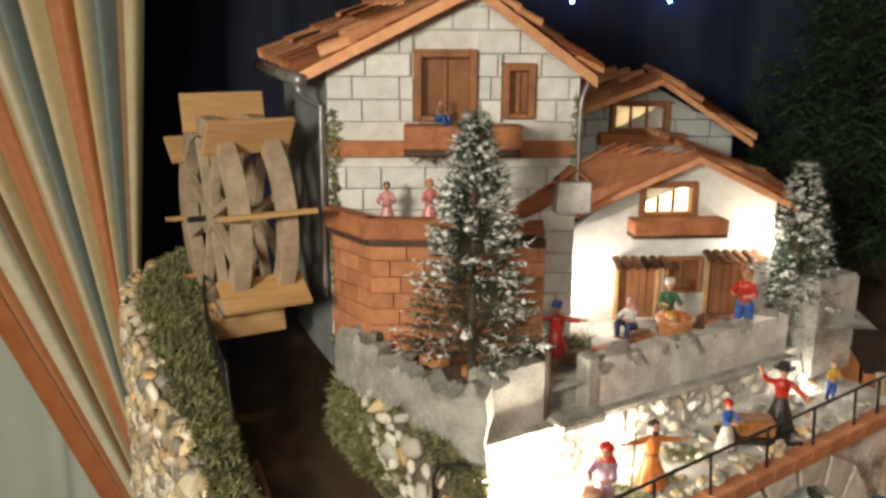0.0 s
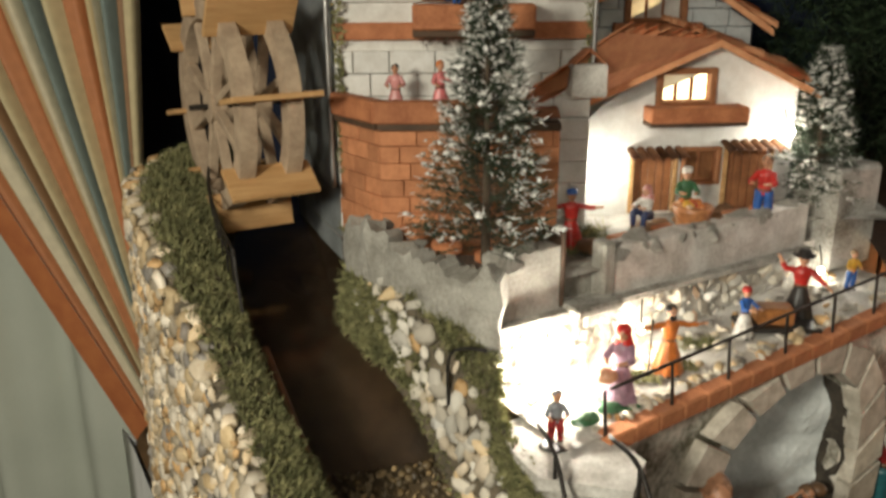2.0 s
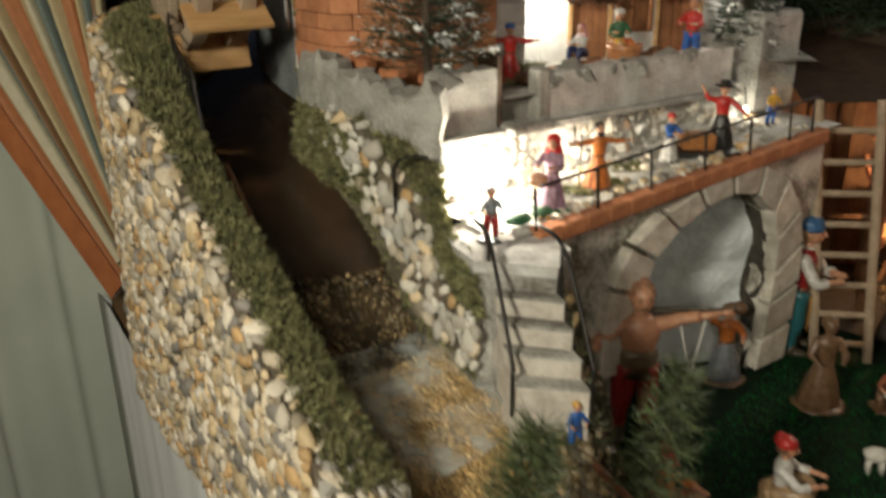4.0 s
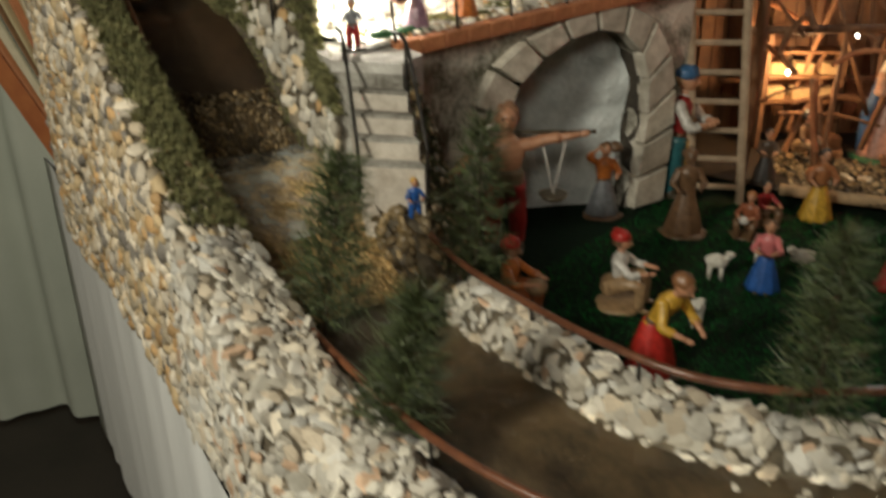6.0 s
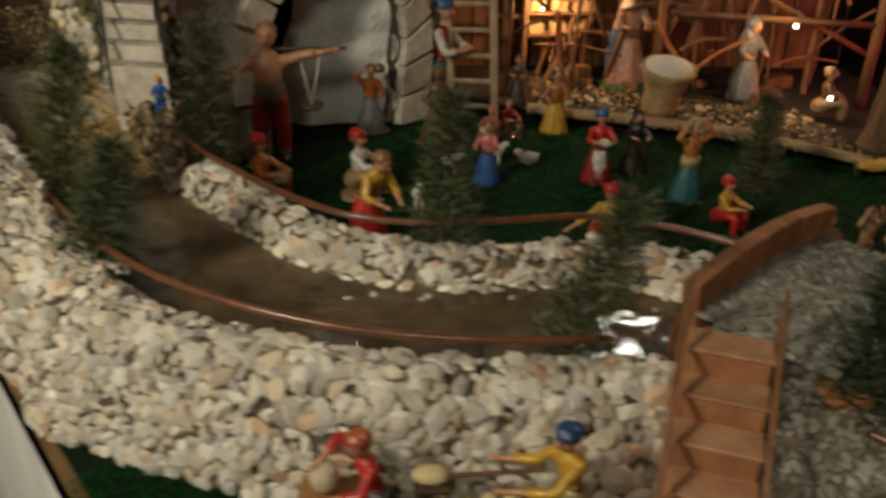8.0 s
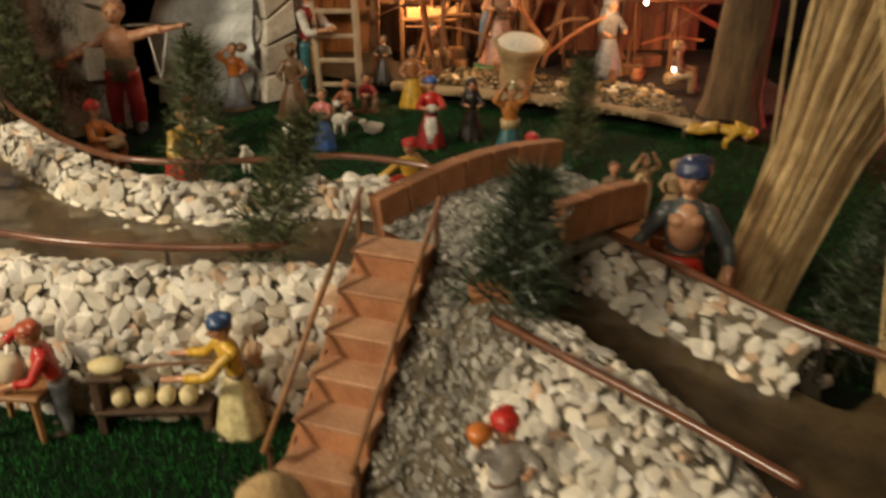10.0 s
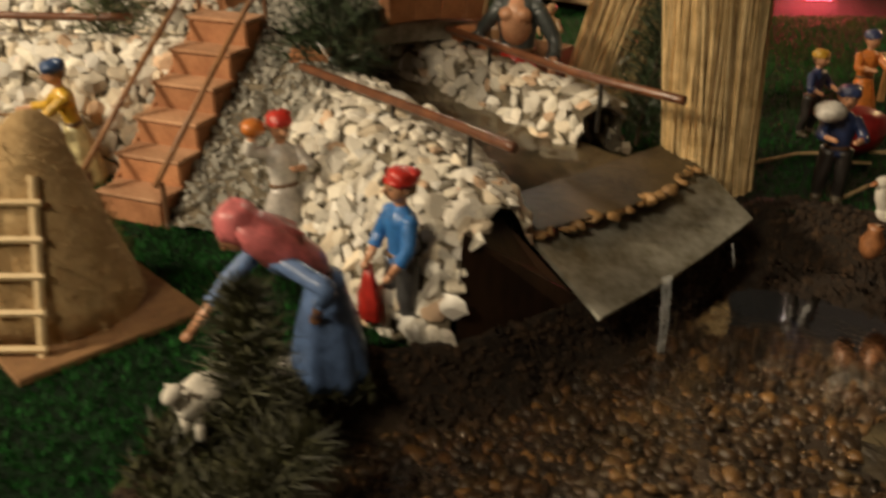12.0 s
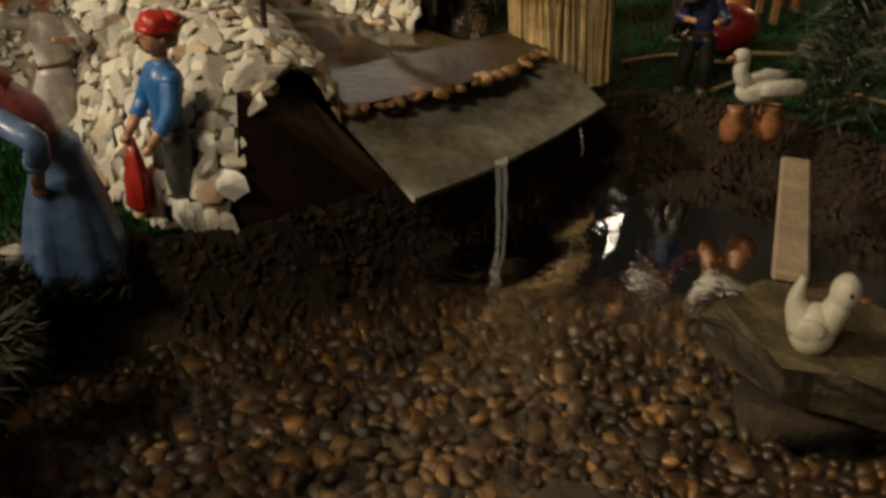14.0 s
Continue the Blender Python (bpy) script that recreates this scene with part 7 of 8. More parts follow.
    for s, (ex, ey, ez, hx, hy, hz) in zip((-1, 1), arms):
        sh = R @ Vector((s * 0.092, 0, 0.262))
        e, w = R @ Vector((ex, ey, ez)), R @ Vector((hx, hy, hz))
        cuff = e.lerp(w, 0.42)
        sleeve = 0 if bare else 9
        ball(bm, sh, 0.046, sleeve, 2)
        tube(bm, curve([sh, sh.lerp(e, 0.55), e, cuff], 10), 0.043, 11, 0.034, sleeve)
        if not bare:
            tube(bm, [cuff.lerp(e, 0.12), cuff.lerp(w, 0.1)], 0.038, 11, 0.037, 9)
        tube(bm, [e.lerp(w, 0.3), e.lerp(w, 0.7), w], 0.027, 9, 0.019, 0)
        d = (w - e).normalized()
        ball(bm, w + d * 0.016, 0.026, 0, 2, (0.85, 0.85, 1.35), 0.1, d.to_track_quat("Z", "Y").to_matrix())
        tube(bm, [w, w + d * 0.024 + Vector((-s * 0.022, 0, 0.006))], 0.009, 6, 0.007, 0)
    if base:
        drape(bm, [(0.24, -0.005), (0.25, 0.012), (0.21, 0.028), (0.05, 0.035)], Matrix.Translation((0, -0.02, 0)), 5, 0.85, 5, 0.05, 24, ph)
    if extra:
        extra(bm, R)
    for v in bm.verts:
        v.co += 0.006 * noise.noise_vector(v.co * 7 + Vector((h * 100, turn, 0))) + 0.004 * noise.noise_vector(v.co * 24 + Vector((turn, h * 70, 0)))
    me = finish(bm, "figurine", mats, True)
    me.transform(Matrix.Diagonal((1.13 * h, 1.13 * h, 1.04 * h, 1)))
    return solo("figurine", me, None, label, "figurine", group, m=Matrix.Translation(place) @ Matrix.Rotation(radians(turn), 4, "Z"))


def staff(bm, R):
    tube(bm, [(-0.30, -0.1, 0.0), (-0.28, -0.08, 0.85)], 0.012, 6, None, 5)


def load(c, x, y, z, r, sq=(1, 1, 0.8)):
    def add(bm, R):
        ball(bm, R @ Vector((x, y, z)), r, c, 2, sq, 0.15)
    return add


UPARMS = ((-0.2, -0.02, 0.34, -0.10, -0.04, 0.52), (0.2, -0.02, 0.34, 0.10, -0.04, 0.52))
WIDE = ((-0.26, -0.02, 0.24, -0.42, -0.06, 0.26), (0.26, -0.02, 0.24, 0.42, -0.06, 0.26))
FRONT = ((-0.15, -0.12, 0.16, -0.08, -0.28, 0.18), (0.15, -0.12, 0.16, 0.08, -0.28, 0.18))
dz = lambda s: deck_z(s) + 0.003
# on the deck
figurine((0.19, 0.955, 0.348), 0.065, 10, "figurine in grey shirt and red trousers on the landing", GREY, DRED, hair=GREY, base=BLK)
figurine((0.268, 1.035, 0.362), 0.092, -25, "figurine in a lilac dress and red headscarf with a basket", LILAC, LILAC, RED, style="skirt", arms=FRONT, hat_shape="scarf", base=GRN, extra=load(0, -0.05, -0.32, 0.02, 0.12))
figurine((0.335, 1.105, 0.366), 0.088, 15, "bearded figurine in an orange robe holding a staff", ORG, ORG, hair=BLK, beard=True, style="skirt", arms=WIDE, extra=staff)
figurine((0.45, 1.20, 0.376), 0.068, 30, "figurine in blue and white with a red cap", BLUE, WHT, RED, style="skirt", arms=FRONT)
figurine((0.535, 1.25, 0.385), 0.092, -10, "figurine with black hat, red vest and raised hand", RED, BLK, BLK, style="skirt", arms=((-0.22, -0.02, 0.3, -0.3, -0.02, 0.45), (0.24, -0.06, 0.14, 0.34, -0.12, 0.05)), hat_shape="brim", base=BLK)
figurine((0.635, 1.335, 0.395), 0.06, 20, "small figurine in yellow shirt and blue trousers", YEL, BLUE, hair=TAN)
# on the terrace and balconies
figurine((0.218, 1.225, 0.487), 0.08, 0, "figurine in a red coat with arms spread", RED, RED, BLUE, style="skirt", arms=WIDE)
figurine((0.325, 1.288, 0.503), 0.072, -40, "seated figurine in a blue dress and rose kerchief", WHT, NAVY, (0.62, 0.26, 0.24), hair=TAN, hat_shape="scarf", style="sit", base=BRN, arms=FRONT)
figurine((0.388, 1.335, 0.487), 0.086, 0, "figurine in dark green and white cap behind a small stall", GRN, BLK, WHT, hair=WHT, arms=FRONT)
figurine((0.505, 1.36, 0.487), 0.10, -30, "figurine in a red shirt and blue jeans", RED, BLUE, hair=BRN, arms=FRONT)
figurine((-0.012, 1.215, 0.668), 0.062, 0, "figurine in pale pink with black hair on the balcony", PINKC, PINKC, hair=BLK, style="skirt")
figurine((0.045, 1.22, 0.668), 0.066, 30, "figurine in a pink dress on the balcony", ROSE, ROSE, hair=ORG, style="skirt")
figurine((0.055, 1.248, 0.803), 0.045, 60, "figurine resting on the upper balcony", TAN, BLUE, hair=BRN, style="sit")
# by the stairs and on the lawn
figurine((0.283, 0.785, 0.165), 0.06, 20, "small figurine in blue overalls with yellow hair", BLUE, BLUE, hair=YEL)
def yoke(bm, R):
    """A bar across one shoulder, cords and a shallow pan."""
    a, b = R @ Vector((-0.30, 0.05, 0.30)), R @ Vector((0.50, -0.02, 0.345))
    tube(bm, [a, a.lerp(b, 0.5) + Vector((0, 0, 0.02)), b], 0.013, 7, None, 5)
    for t in (0.62, 0.80):
        p = a.lerp(b, t)
        tube(bm, [p, Vector((a.lerp(b, 0.71).x, -0.06, 0.42))], 0.007, 5, None, 6)
    lathe(bm, [(0.02, -0.02), (0.07, 0.0), (0.085, 0.025), (0.078, 0.028)], 18, Matrix.Translation((a.lerp(b, 0.71).x, -0.06, 0.40)), 5)
    drape(bm, [(0.104, -0.05), (0.102, 0.03), (0.106, 0.09), (0.09, 0.12)], R, 1, 0.74, 6, 0.06, 28, 2.0)
    ball(bm, R @ Vector((-0.36, -0.16, 0.11)), 0.05, 4, 2, (1.2, 0.9, 0.8), 0.3)


figurine((0.40, 1.06, 0.0), 0.24, 4, "large bare-armed bald figurine in red trousers carrying a yoke", (0.20, 0.15, 0.085), (0.40, 0.03, 0.03), hair=(0.40, 0.20, 0.11), arms=((-0.22, -0.04, 0.18, -0.34, -0.16, 0.13), (0.22, 0.0, 0.30, 0.42, -0.03, 0.335)), bare=True, beard=False, extra=yoke)
figurine((0.575, 1.225, 0.0), 0.13, 10, "figurine in orange and grey with a bundle on its shoulder", ORG, GREY, hair=BRN, style="skirt", arms=((-0.2, 0, 0.34, -0.08, 0.0, 0.45), (0.16, -0.05, 0.14, 0.1, -0.16, 0.12)), base=BRN, extra=load(4, 0.12, 0.04, 0.45, 0.09))
figurine((0.722, 1.325, 0.0), 0.235, 60, "tall figurine in red vest, white sleeves and blue cap", DRED, TEAL, (0.06, 0.17, 0.36), apron=(0.50, 0.26, 0.06), sleeves=WHT, hair=TAN, arms=((-0.14, -0.1, 0.12, -0.06, -0.2, 0.14), (0.14, -0.1, 0.12, 0.06, -0.2, 0.14)), hat_shape="cap")
figurine((0.702, 1.15, 0.0), 0.145, 0, "plain brown unpainted figurine on a round base", BRN, BRN, hair=BRN, style="skirt", skin=paint(BRN), base=BRN)
figurine((0.559, 0.892, 0.0), 0.142, 70, "seated figurine in white shirt and red cap", WHT, TAN, RED, style="sit", arms=FRONT, base=TAN)
figurine((0.575, 0.71, 0.0), 0.155, 40, "stooping figurine in a yellow jacket and red skirt", YEL, RED, hair=(0.30, 0.14, 0.06), style="skirt", lean=0.5, arms=FRONT)
figurine((0.405, 0.86, 0.0), 0.145, 60, "seated figurine in red and orange playing an instrument", ORG, (0.4, 0.12, 0.04), RED, style="sit", arms=FRONT, base=TAN, extra=load(5, 0.0, -0.25, 0.12, 0.1))
figurine((0.775, 0.94, 0.0), 0.108, -20, "figurine in pink blouse and blue skirt", ROSE, BLUE, hair=BRN, style="skirt", arms=FRONT)
figurine((0.806, 1.14, 0.0), 0.10, -30, "seated figurine in brown and red holding a pale bundle", (0.34, 0.11, 0.05), BRN, hair=(0.45, 0.20, 0.07), style="sit", arms=FRONT, base=BRN, extra=load(6, 0.0, -0.28, 0.14, 0.08))
figurine((0.881, 1.325, 0.026), 0.10, -10, "figurine in dark brown with bare arms by the ladder", (0.10, 0.07, 0.05), BLK, hair=BLK, style="skirt", arms=FRONT)
figurine((0.845, 1.19, 0.0), 0.10, 20, "seated figurine in red and dark coat", DRED, BRN, hair=BLK, style="sit", arms=FRONT, base=BRN)
figurine((0.941, 1.21, 0.0), 0.125, 0, "figurine in a brown blouse and yellow skirt near the stable", (0.45, 0.18, 0.07), YEL, hair=BLK, style="skirt")
figurine((0.968, 0.945, 0.0), 0.125, 0, "figurine with red vest, white apron and blue cap", RED, DRED, BLUE, apron=WHT, hair=BLK, style="skirt", arms=FRONT, extra=load(10, 0.0, -0.22, 0.16, 0.08))
figurine((1.045, 0.99, 0.0), 0.11, 0, "dark seated figurine with a hood", BLK, BLK, BLK, style="skirt", hat_shape="scarf", arms=FRONT)
figurine((0.925, 0.69, 0.0), 0.125, -20, "figurine in yellow with a round red hat", YEL, RED, RED, hair=BRN, style="sit", arms=((-0.22, -0.1, 0.14, -0.38, -0.2, 0.02), (0.24, -0.06, 0.22, 0.14, -0.14, 0.40)), hat_shape="cap")
figurine((1.10, 0.862, 0.0), 0.135, 20, "figurine with raised arms, orange bodice and green skirt", (0.60, 0.23, 0.06), TEAL, (0.55, 0.42, 0.22), hair=BRN, style="skirt", arms=UPARMS, extra=lambda bm, R: lathe(bm, [(0.11, -0.03), (0.115, 0.08)], 14, R, 3, 0.75))
figurine((1.12, 0.745, 0.0), 0.11, 40, "figurine in yellow shirt, red hat and red trousers", YEL, RED, RED, hair=RED, style="sit", arms=FRONT)
figurine((1.210, 0.268, 0.0), 0.20, -22, "large bare-chested figurine in an open dark robe and blue cap", (0.07, 0.085, 0.085), RED, (0.03, 0.05, 0.13), hair=BRN, arms=((-0.2, -0.02, 0.10, -0.30, -0.16, -0.04), (0.2, -0.02, 0.10, 0.22, -0.14, -0.06)), style="skirt", extra=lambda bm, R: [ball(bm, R @ Vector((0.0, -0.028, 0.19)), 0.092, 0, 3, (0.9, 0.72, 1.45)), ball(bm, R @ Vector((0.04, -0.06, 0.23)), 0.045, 0, 2), ball(bm, R @ Vector((-0.04, -0.06, 0.23)), 0.045, 0, 2)])
figurine((1.225, 0.63, 0.0), 0.10, 0, "brown seated figurine on the lawn", BRN, BRN, hair=BRN, style="sit")
figurine((1.258, 0.59, 0.0), 0.10, 20, "brown figurine reaching over a wooden trough", TAN, BRN, hair=BRN, arms=UPARMS, skin=paint((0.4, 0.22, 0.11)))
figurine((1.30, 0.58, 0.0), 0.095, -20, "tan figurine standing by a wooden trough", TAN, TAN, hair=TAN, style="skirt", skin=paint((0.4, 0.24, 0.12)))
figurine((1.153, 1.475, 0.026), 0.215, -5, "figurine with pale veil, rose gown and blue mantle", (0.52, 0.30, 0.20), (0.58, 0.30, 0.22), (0.78, 0.70, 0.56), hair=(0.05, 0.11, 0.24), style="skirt", hat_shape="scarf", arms=FRONT, base=GRN, extra=lambda bm, R: tube(bm, curve([(-0.13, 0.02, 0.05), (-0.14, 0.02, 0.4), (-0.08, 0.02, 0.7)], 8), 0.07, 9, 0.05, 4))
figurine((1.385, 1.36, 0.026), 0.17, 20, "figurine in a grey robe inside the stable", GREY, GREY, GREY, style="skirt", hat_shape="scarf")
figurine((1.50, 1.22, 0.026), 0.14, 70, "seated brown figurine inside the stable", BRN, TAN, hair=TAN, style="sit")
figurine((0.995, 1.46, 0.026), 0.13, 40, "seated brown figurine in the stable corner", BRN, TAN, hair=BLK, style="sit")
# bakers below the wall
figurine((0.592, 0.125, 0.0), 0.115, -70, "figurine in red shirt and red-brown cap kneading at a small table", RED, GREY, (0.48, 0.10, 0.045), hair=(0.42, 0.20, 0.07), lean=0.25, arms=((-0.15, -0.08, 0.42, -0.04, -0.30, 0.38), (0.14, -0.12, 0.14, 0.02, -0.34, 0.12)))
figurine((0.755, 0.118, 0.0), 0.122, -58, "figurine with blue headscarf, yellow blouse and cream skirt", YEL, (0.74, 0.64, 0.34), (0.03, 0.08, 0.20), hair=(0.22, 0.11, 0.05), style="skirt", lean=0.18, hat_shape="cap", arms=((-0.20, -0.10, 0.16, -0.40, -0.26, 0.12), (0.08, -0.20, 0.16, -0.18, -0.40, 0.10)))
# beside the lower wall and pool
figurine((0.98, -0.04, 0.0), 0.118, 20, "figurine in white shirt and red cap carrying a basket", WHT, (0.5, 0.46, 0.42), RED, hair=ORG, style="skirt", arms=((-0.2, -0.02, 0.30, -0.16, -0.04, 0.46), (0.16, -0.1, 0.18, 0.04, -0.2, 0.22)), extra=load(4, -0.17, -0.02, 0.46, 0.08))
figurine((1.03, -0.225, 0.0), 0.145, -68, "stooping figurine in a pink shawl and blue dress", (0.13, 0.22, 0.42), (0.10, 0.18, 0.36), (0.80, 0.21, 0.22), style="skirt", lean=0.82, hat_shape="scarf", arms=((-0.14, -0.22, 0.26, -0.12, -0.50, 0.24), (0.27, 0.04, 0.14, 0.13, -0.12, 0.0)), extra=lambda bm, R: ball(bm, R @ Vector((0, 0.03, 0.27)), 0.128, 3, 3, (1.08, 0.74, 1.95), 0.12, R.to_3x3()))
figurine((1.078, -0.175, 0.0), 0.122, -60, "figurine in blue shirt and red cap holding a red bag", (0.03, 0.19, 0.52), (0.07, 0.07, 0.07), RED, hair=TAN, arms=((-0.14, -0.04, 0.12, -0.1, -0.14, -0.02), (0.14, -0.04, 0.12, 0.1, -0.12, -0.02)), extra=lambda bm, R: [drape(bm, [(0.05, 0.06), (0.095, 0.10), (0.085, 0.22), (0.05, 0.33), (0.022, 0.42)], Matrix.Translation((-0.10, -0.13, 0)), 3, 0.6, 5, 0.09, 26, 0.7)])
figurine((1.50, 0.06, 0.0), 0.115, -20, "figurine in a dark blue coat carrying a pale sack", NAVY, BLK, NAVY, hair=TAN, arms=FRONT, extra=load(6, -0.12, -0.14, 0.36, 0.11))
figurine((1.66, 0.33, 0.0), 0.11, 0, "figurine in an orange coat under the red lamp", ORG, ORG, NAVY, style="skirt", arms=FRONT)
figurine((1.57, 0.27, 0.0), 0.10, 30, "dark figurine with a yellow scarf", NAVY, BLK, YEL, hair=BRN)
figurine((1.78, 0.42, 0.0), 0.12, -20, "figurine in a light tan coat at a table", TAN, ORG, hair=BRN, arms=FRONT)

# ---- animals of resin, one plain shape each ----


def sheep(place, h, turn, label, lying=False, neck=0.0):
    bm = bmesh.new()
    if not lying:
        for x in (-0.16, 0.16):
            for y in (-0.09, 0.09):
                tube(bm, [(x, y, 0), (x * 0.95, y, 0.42)], 0.045, 7, 0.06)
    z = 0.2 if lying else 0.52
    ball(bm, (0, 0, z), 0.24, 0, 3, (1.35, 0.85, 0.85), 0.25)
    ball(bm, (-0.34, 0, z + 0.22 + neck), 0.11, 0, 2, (1.25, 0.8, 0.9), 0.1)
    tube(bm, [(-0.22, 0, z + 0.05), (-0.33, 0, z + 0.2 + neck)], 0.11, 9, 0.08)
    for s in (-1, 1):
        ball(bm, (-0.29, s * 0.1, z + 0.25 + neck), 0.045, 0, 1, (0.7, 1.3, 0.6))
    me = finish(bm, "sheep", WOOL, True)
    me.transform(Matrix.Diagonal((h, h, h, 1)))
    solo("sheep", me, None, label, "animal figurine", "sheep figurines", m=Matrix.Translation(place) @ Matrix.Rotation(radians(turn), 4, "Z"))


sheep((0.715, 0.975, 0.0), 0.055, 170, "small white standing sheep figurine")
sheep((0.80, 1.03, 0.0), 0.055, 160, "small white standing sheep figurine")
sheep((0.655, 0.83, 0.0), 0.052, 90, "small white upright lamb figurine", neck=0.15)
sheep((0.862, 1.03, 0.0), 0.06, 10, "white sheep figurine lying on the lawn", True)
sheep((0.962, -0.295, 0.0), 0.06, 60, "small white sheep figurine by the pool")
sheep((1.0, -0.235, 0.0), 0.04, 200, "small white sheep figurine by the pool", True)
lying = figurine((0, 0, 0), 0.125, 0, "bright yellow figurine lying on the lawn", YEL, (0.66, 0.38, 0.04), YEL, hair=(0.45, 0.22, 0.05), style="bend", arms=FRONT, lean=0.3, hat_shape="scarf")
lying.matrix_world = pose(1.435, 0.955, 0.022, 78, 0, 68)

# duck on its slab
bm = bmesh.new()
vs = [bm.verts.new((x + 0.006 * (z < -0.02), y, z)) for z in (-0.027, -0.004) for x, y in ((1.364, -0.300), (1.385, -0.280), (1.412, -0.268), (1.455, -0.272), (1.475, -0.315), (1.432, -0.378), (1.384, -0.350))]
bm.faces.new(vs[:7][::-1])
bm.faces.new(vs[7:])
for k in range(7):
    bm.faces.new((vs[k], vs[(k + 1) % 7], vs[7 + (k + 1) % 7], vs[7 + k]))
bmesh.ops.recalc_face_normals(bm, faces=bm.faces[:])
bmesh.ops.subdivide_edges(bm, edges=bm.edges[:], cuts=3, use_grid_fill=True)
for v in bm.verts:
    v.co += 0.004 * noise.noise_vector(v.co * 60) + 0.003 * noise.noise_vector(v.co * 160)
bm.normal_update()
# faces that don't look up take the darker stone, as painted shade
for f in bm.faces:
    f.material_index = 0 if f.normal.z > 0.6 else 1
part("slab", bm, [SLABM, SHADESTONE], thing("flat_stone", (0, 0, 0), "flat brown stone slab rising from the pool, shade painted on its sides", "stone"))
under = bmesh.new()
ball(under, (1.428, -0.318, -0.046), 0.034, 0, 3, (1.15, 1.0, 0.62), 0.3)
solo("round_stone", under, SOIL, "dark round stone in the pool carrying the slab", "stone", smooth=True)
bm = bmesh.new()
box(bm, (-0.010, 0, 0), (0.010, 0.17, 0.007), None, 0.0015)
solo("plank_ramp", bm, ROUGHWOOD, "narrow wooden plank from the bank to the slab", "plank", m=pose(1.425, -0.275, -0.002, 3, 0, -28))
duck = bmesh.new()
ball(duck, (0, 0, 0.021), 0.022, 0, 3, (1.05, 0.9, 0.95))
tube(duck, curve([(-0.010, 0, 0.024), (-0.021, 0, 0.040), (-0.019, 0, 0.060)], 9), 0.016, 12, 0.003)
tube(duck, curve([(0.010, 0, 0.026), (0.017, 0, 0.042), (0.019, 0, 0.052)], 7), 0.015, 12, 0.012)
ball(duck, (0.020, 0, 0.054), 0.0145, 0, 3)
ball(duck, (0.036, 0, 0.051), 0.005, 1, 2, (1.4, 0.9, 0.5))
for s in (-1, 1):
    ball(duck, (0.024, s * 0.0125, 0.057), 0.0026, 2, 1)
    ball(duck, (-0.004, s * 0.016, 0.025), 0.014, 0, 2, (1.2, 0.35, 0.7))
solo("duck_figurine", duck, [DUCKM, paint((0.62, 0.26, 0.14)), paint(BLK)], "small white duck figurine with a pale orange beak", "animal figurine", smooth=True, m=pose(1.403, -0.337, -0.006, 0, 0, -30) @ Matrix.Diagonal((0.50, 0.53, 0.70, 1)))
goose = bmesh.new()
ball(goose, (0, 0, 0.042), 0.013, 0, 3, (1.7, 0.9, 0.8), 0.15)
tube(goose, curve([(-0.014, 0, 0.046), (-0.022, 0, 0.058), (-0.021, 0, 0.068)], 7), 0.007, 9, 0.005)
ball(goose, (-0.023, 0, 0.07), 0.0065, 0, 2, (1.2, 0.9, 0.9))
tube(goose, [(-0.028, 0, 0.07), (-0.036, 0, 0.068)], 0.003, 6, 0.001, 1)
for s in (-1, 1):
    ball(goose, (0.012, s * 0.013, 0.046), 0.012, 0, 2, (1.9, 0.45, 0.7), 0.3)
    tube(goose, [(0.0, s * 0.004, 0.033), (0.0, s * 0.004, 0.02)], 0.0015, 5, None, 1)
solo("bird_figurine", goose, [WOOL, paint((0.45, 0.19, 0.08))], "white bird figurine perched on a brown log", "animal figurine", smooth=True, m=pose(1.505, -0.055, 0, 0, 0, 10))
for dx, dy, r, turn in ((-0.02, -0.005, 0.009, 30), (0.012, 0.0, 0.011, -40)):
    bm = bmesh.new()
    lathe(bm, [(r * 0.5, 0), (r, 0.006), (r * 1.15, 0.016), (r * 0.6, 0.026), (r * 0.75, 0.03)], 14)
    solo("clay_pot", bm, paint((0.42, 0.17, 0.07)), "small brown clay pot on the grass", "pot", "clay pots", smooth=True, m=pose(1.505 + dx, -0.055 + dy, 0.0, 0, 0, turn))

# ---- props ----
STOOLWOOD = material("stool_wood", (0.36, 0.18, 0.07), (0.24, 0.11, 0.04), 0.6, 30, 200, bump=0.15)
st = thing("work_table", (0.556, 0.125, 0.0), "small brown wooden table with tapered legs", "table", turn=-8)
part("top", boxmesh((-0.03, -0.022, 0.045), (0.03, 0.022, 0.051), STOOLWOOD, 0.0015), None, st)
for x in (-0.023, 0.023):
    for y in (-0.016, 0.016):
        part("leg", tube(bmesh.new(), [(x * 1.1, y * 1.1, 0), (x, y, 0.046)], 0.003, 6, 0.0045), STOOLWOOD, st)
bm = bmesh.new()
lathe(bm, [(0.007, 0), (0.011, 0.004), (0.0135, 0.014), (0.011, 0.022), (0.004, 0.025)], 16)
solo("clay_jar", bm, CREAM, "rounded pale jar on the work table", "jar", smooth=True, m=pose(0.549, 0.13, 0.052))
bench = thing("bread_bench", (0.674, 0.125, 0.0), "dark low wooden bench holding loaves", "bench")
part("board", boxmesh((-0.05, -0.014, 0.022), (0.055, 0.014, 0.026), DARKWOOD, 0.001), None, bench)
part("shelf", boxmesh((-0.052, -0.014, 0.058), (-0.02, 0.014, 0.062), DARKWOOD, 0.001), None, bench)
for x in (-0.045, 0.05):
    part("leg", boxmesh((x - 0.004, -0.012, 0), (x + 0.004, 0.012, 0.022), DARKWOOD, 0.001), None, bench)
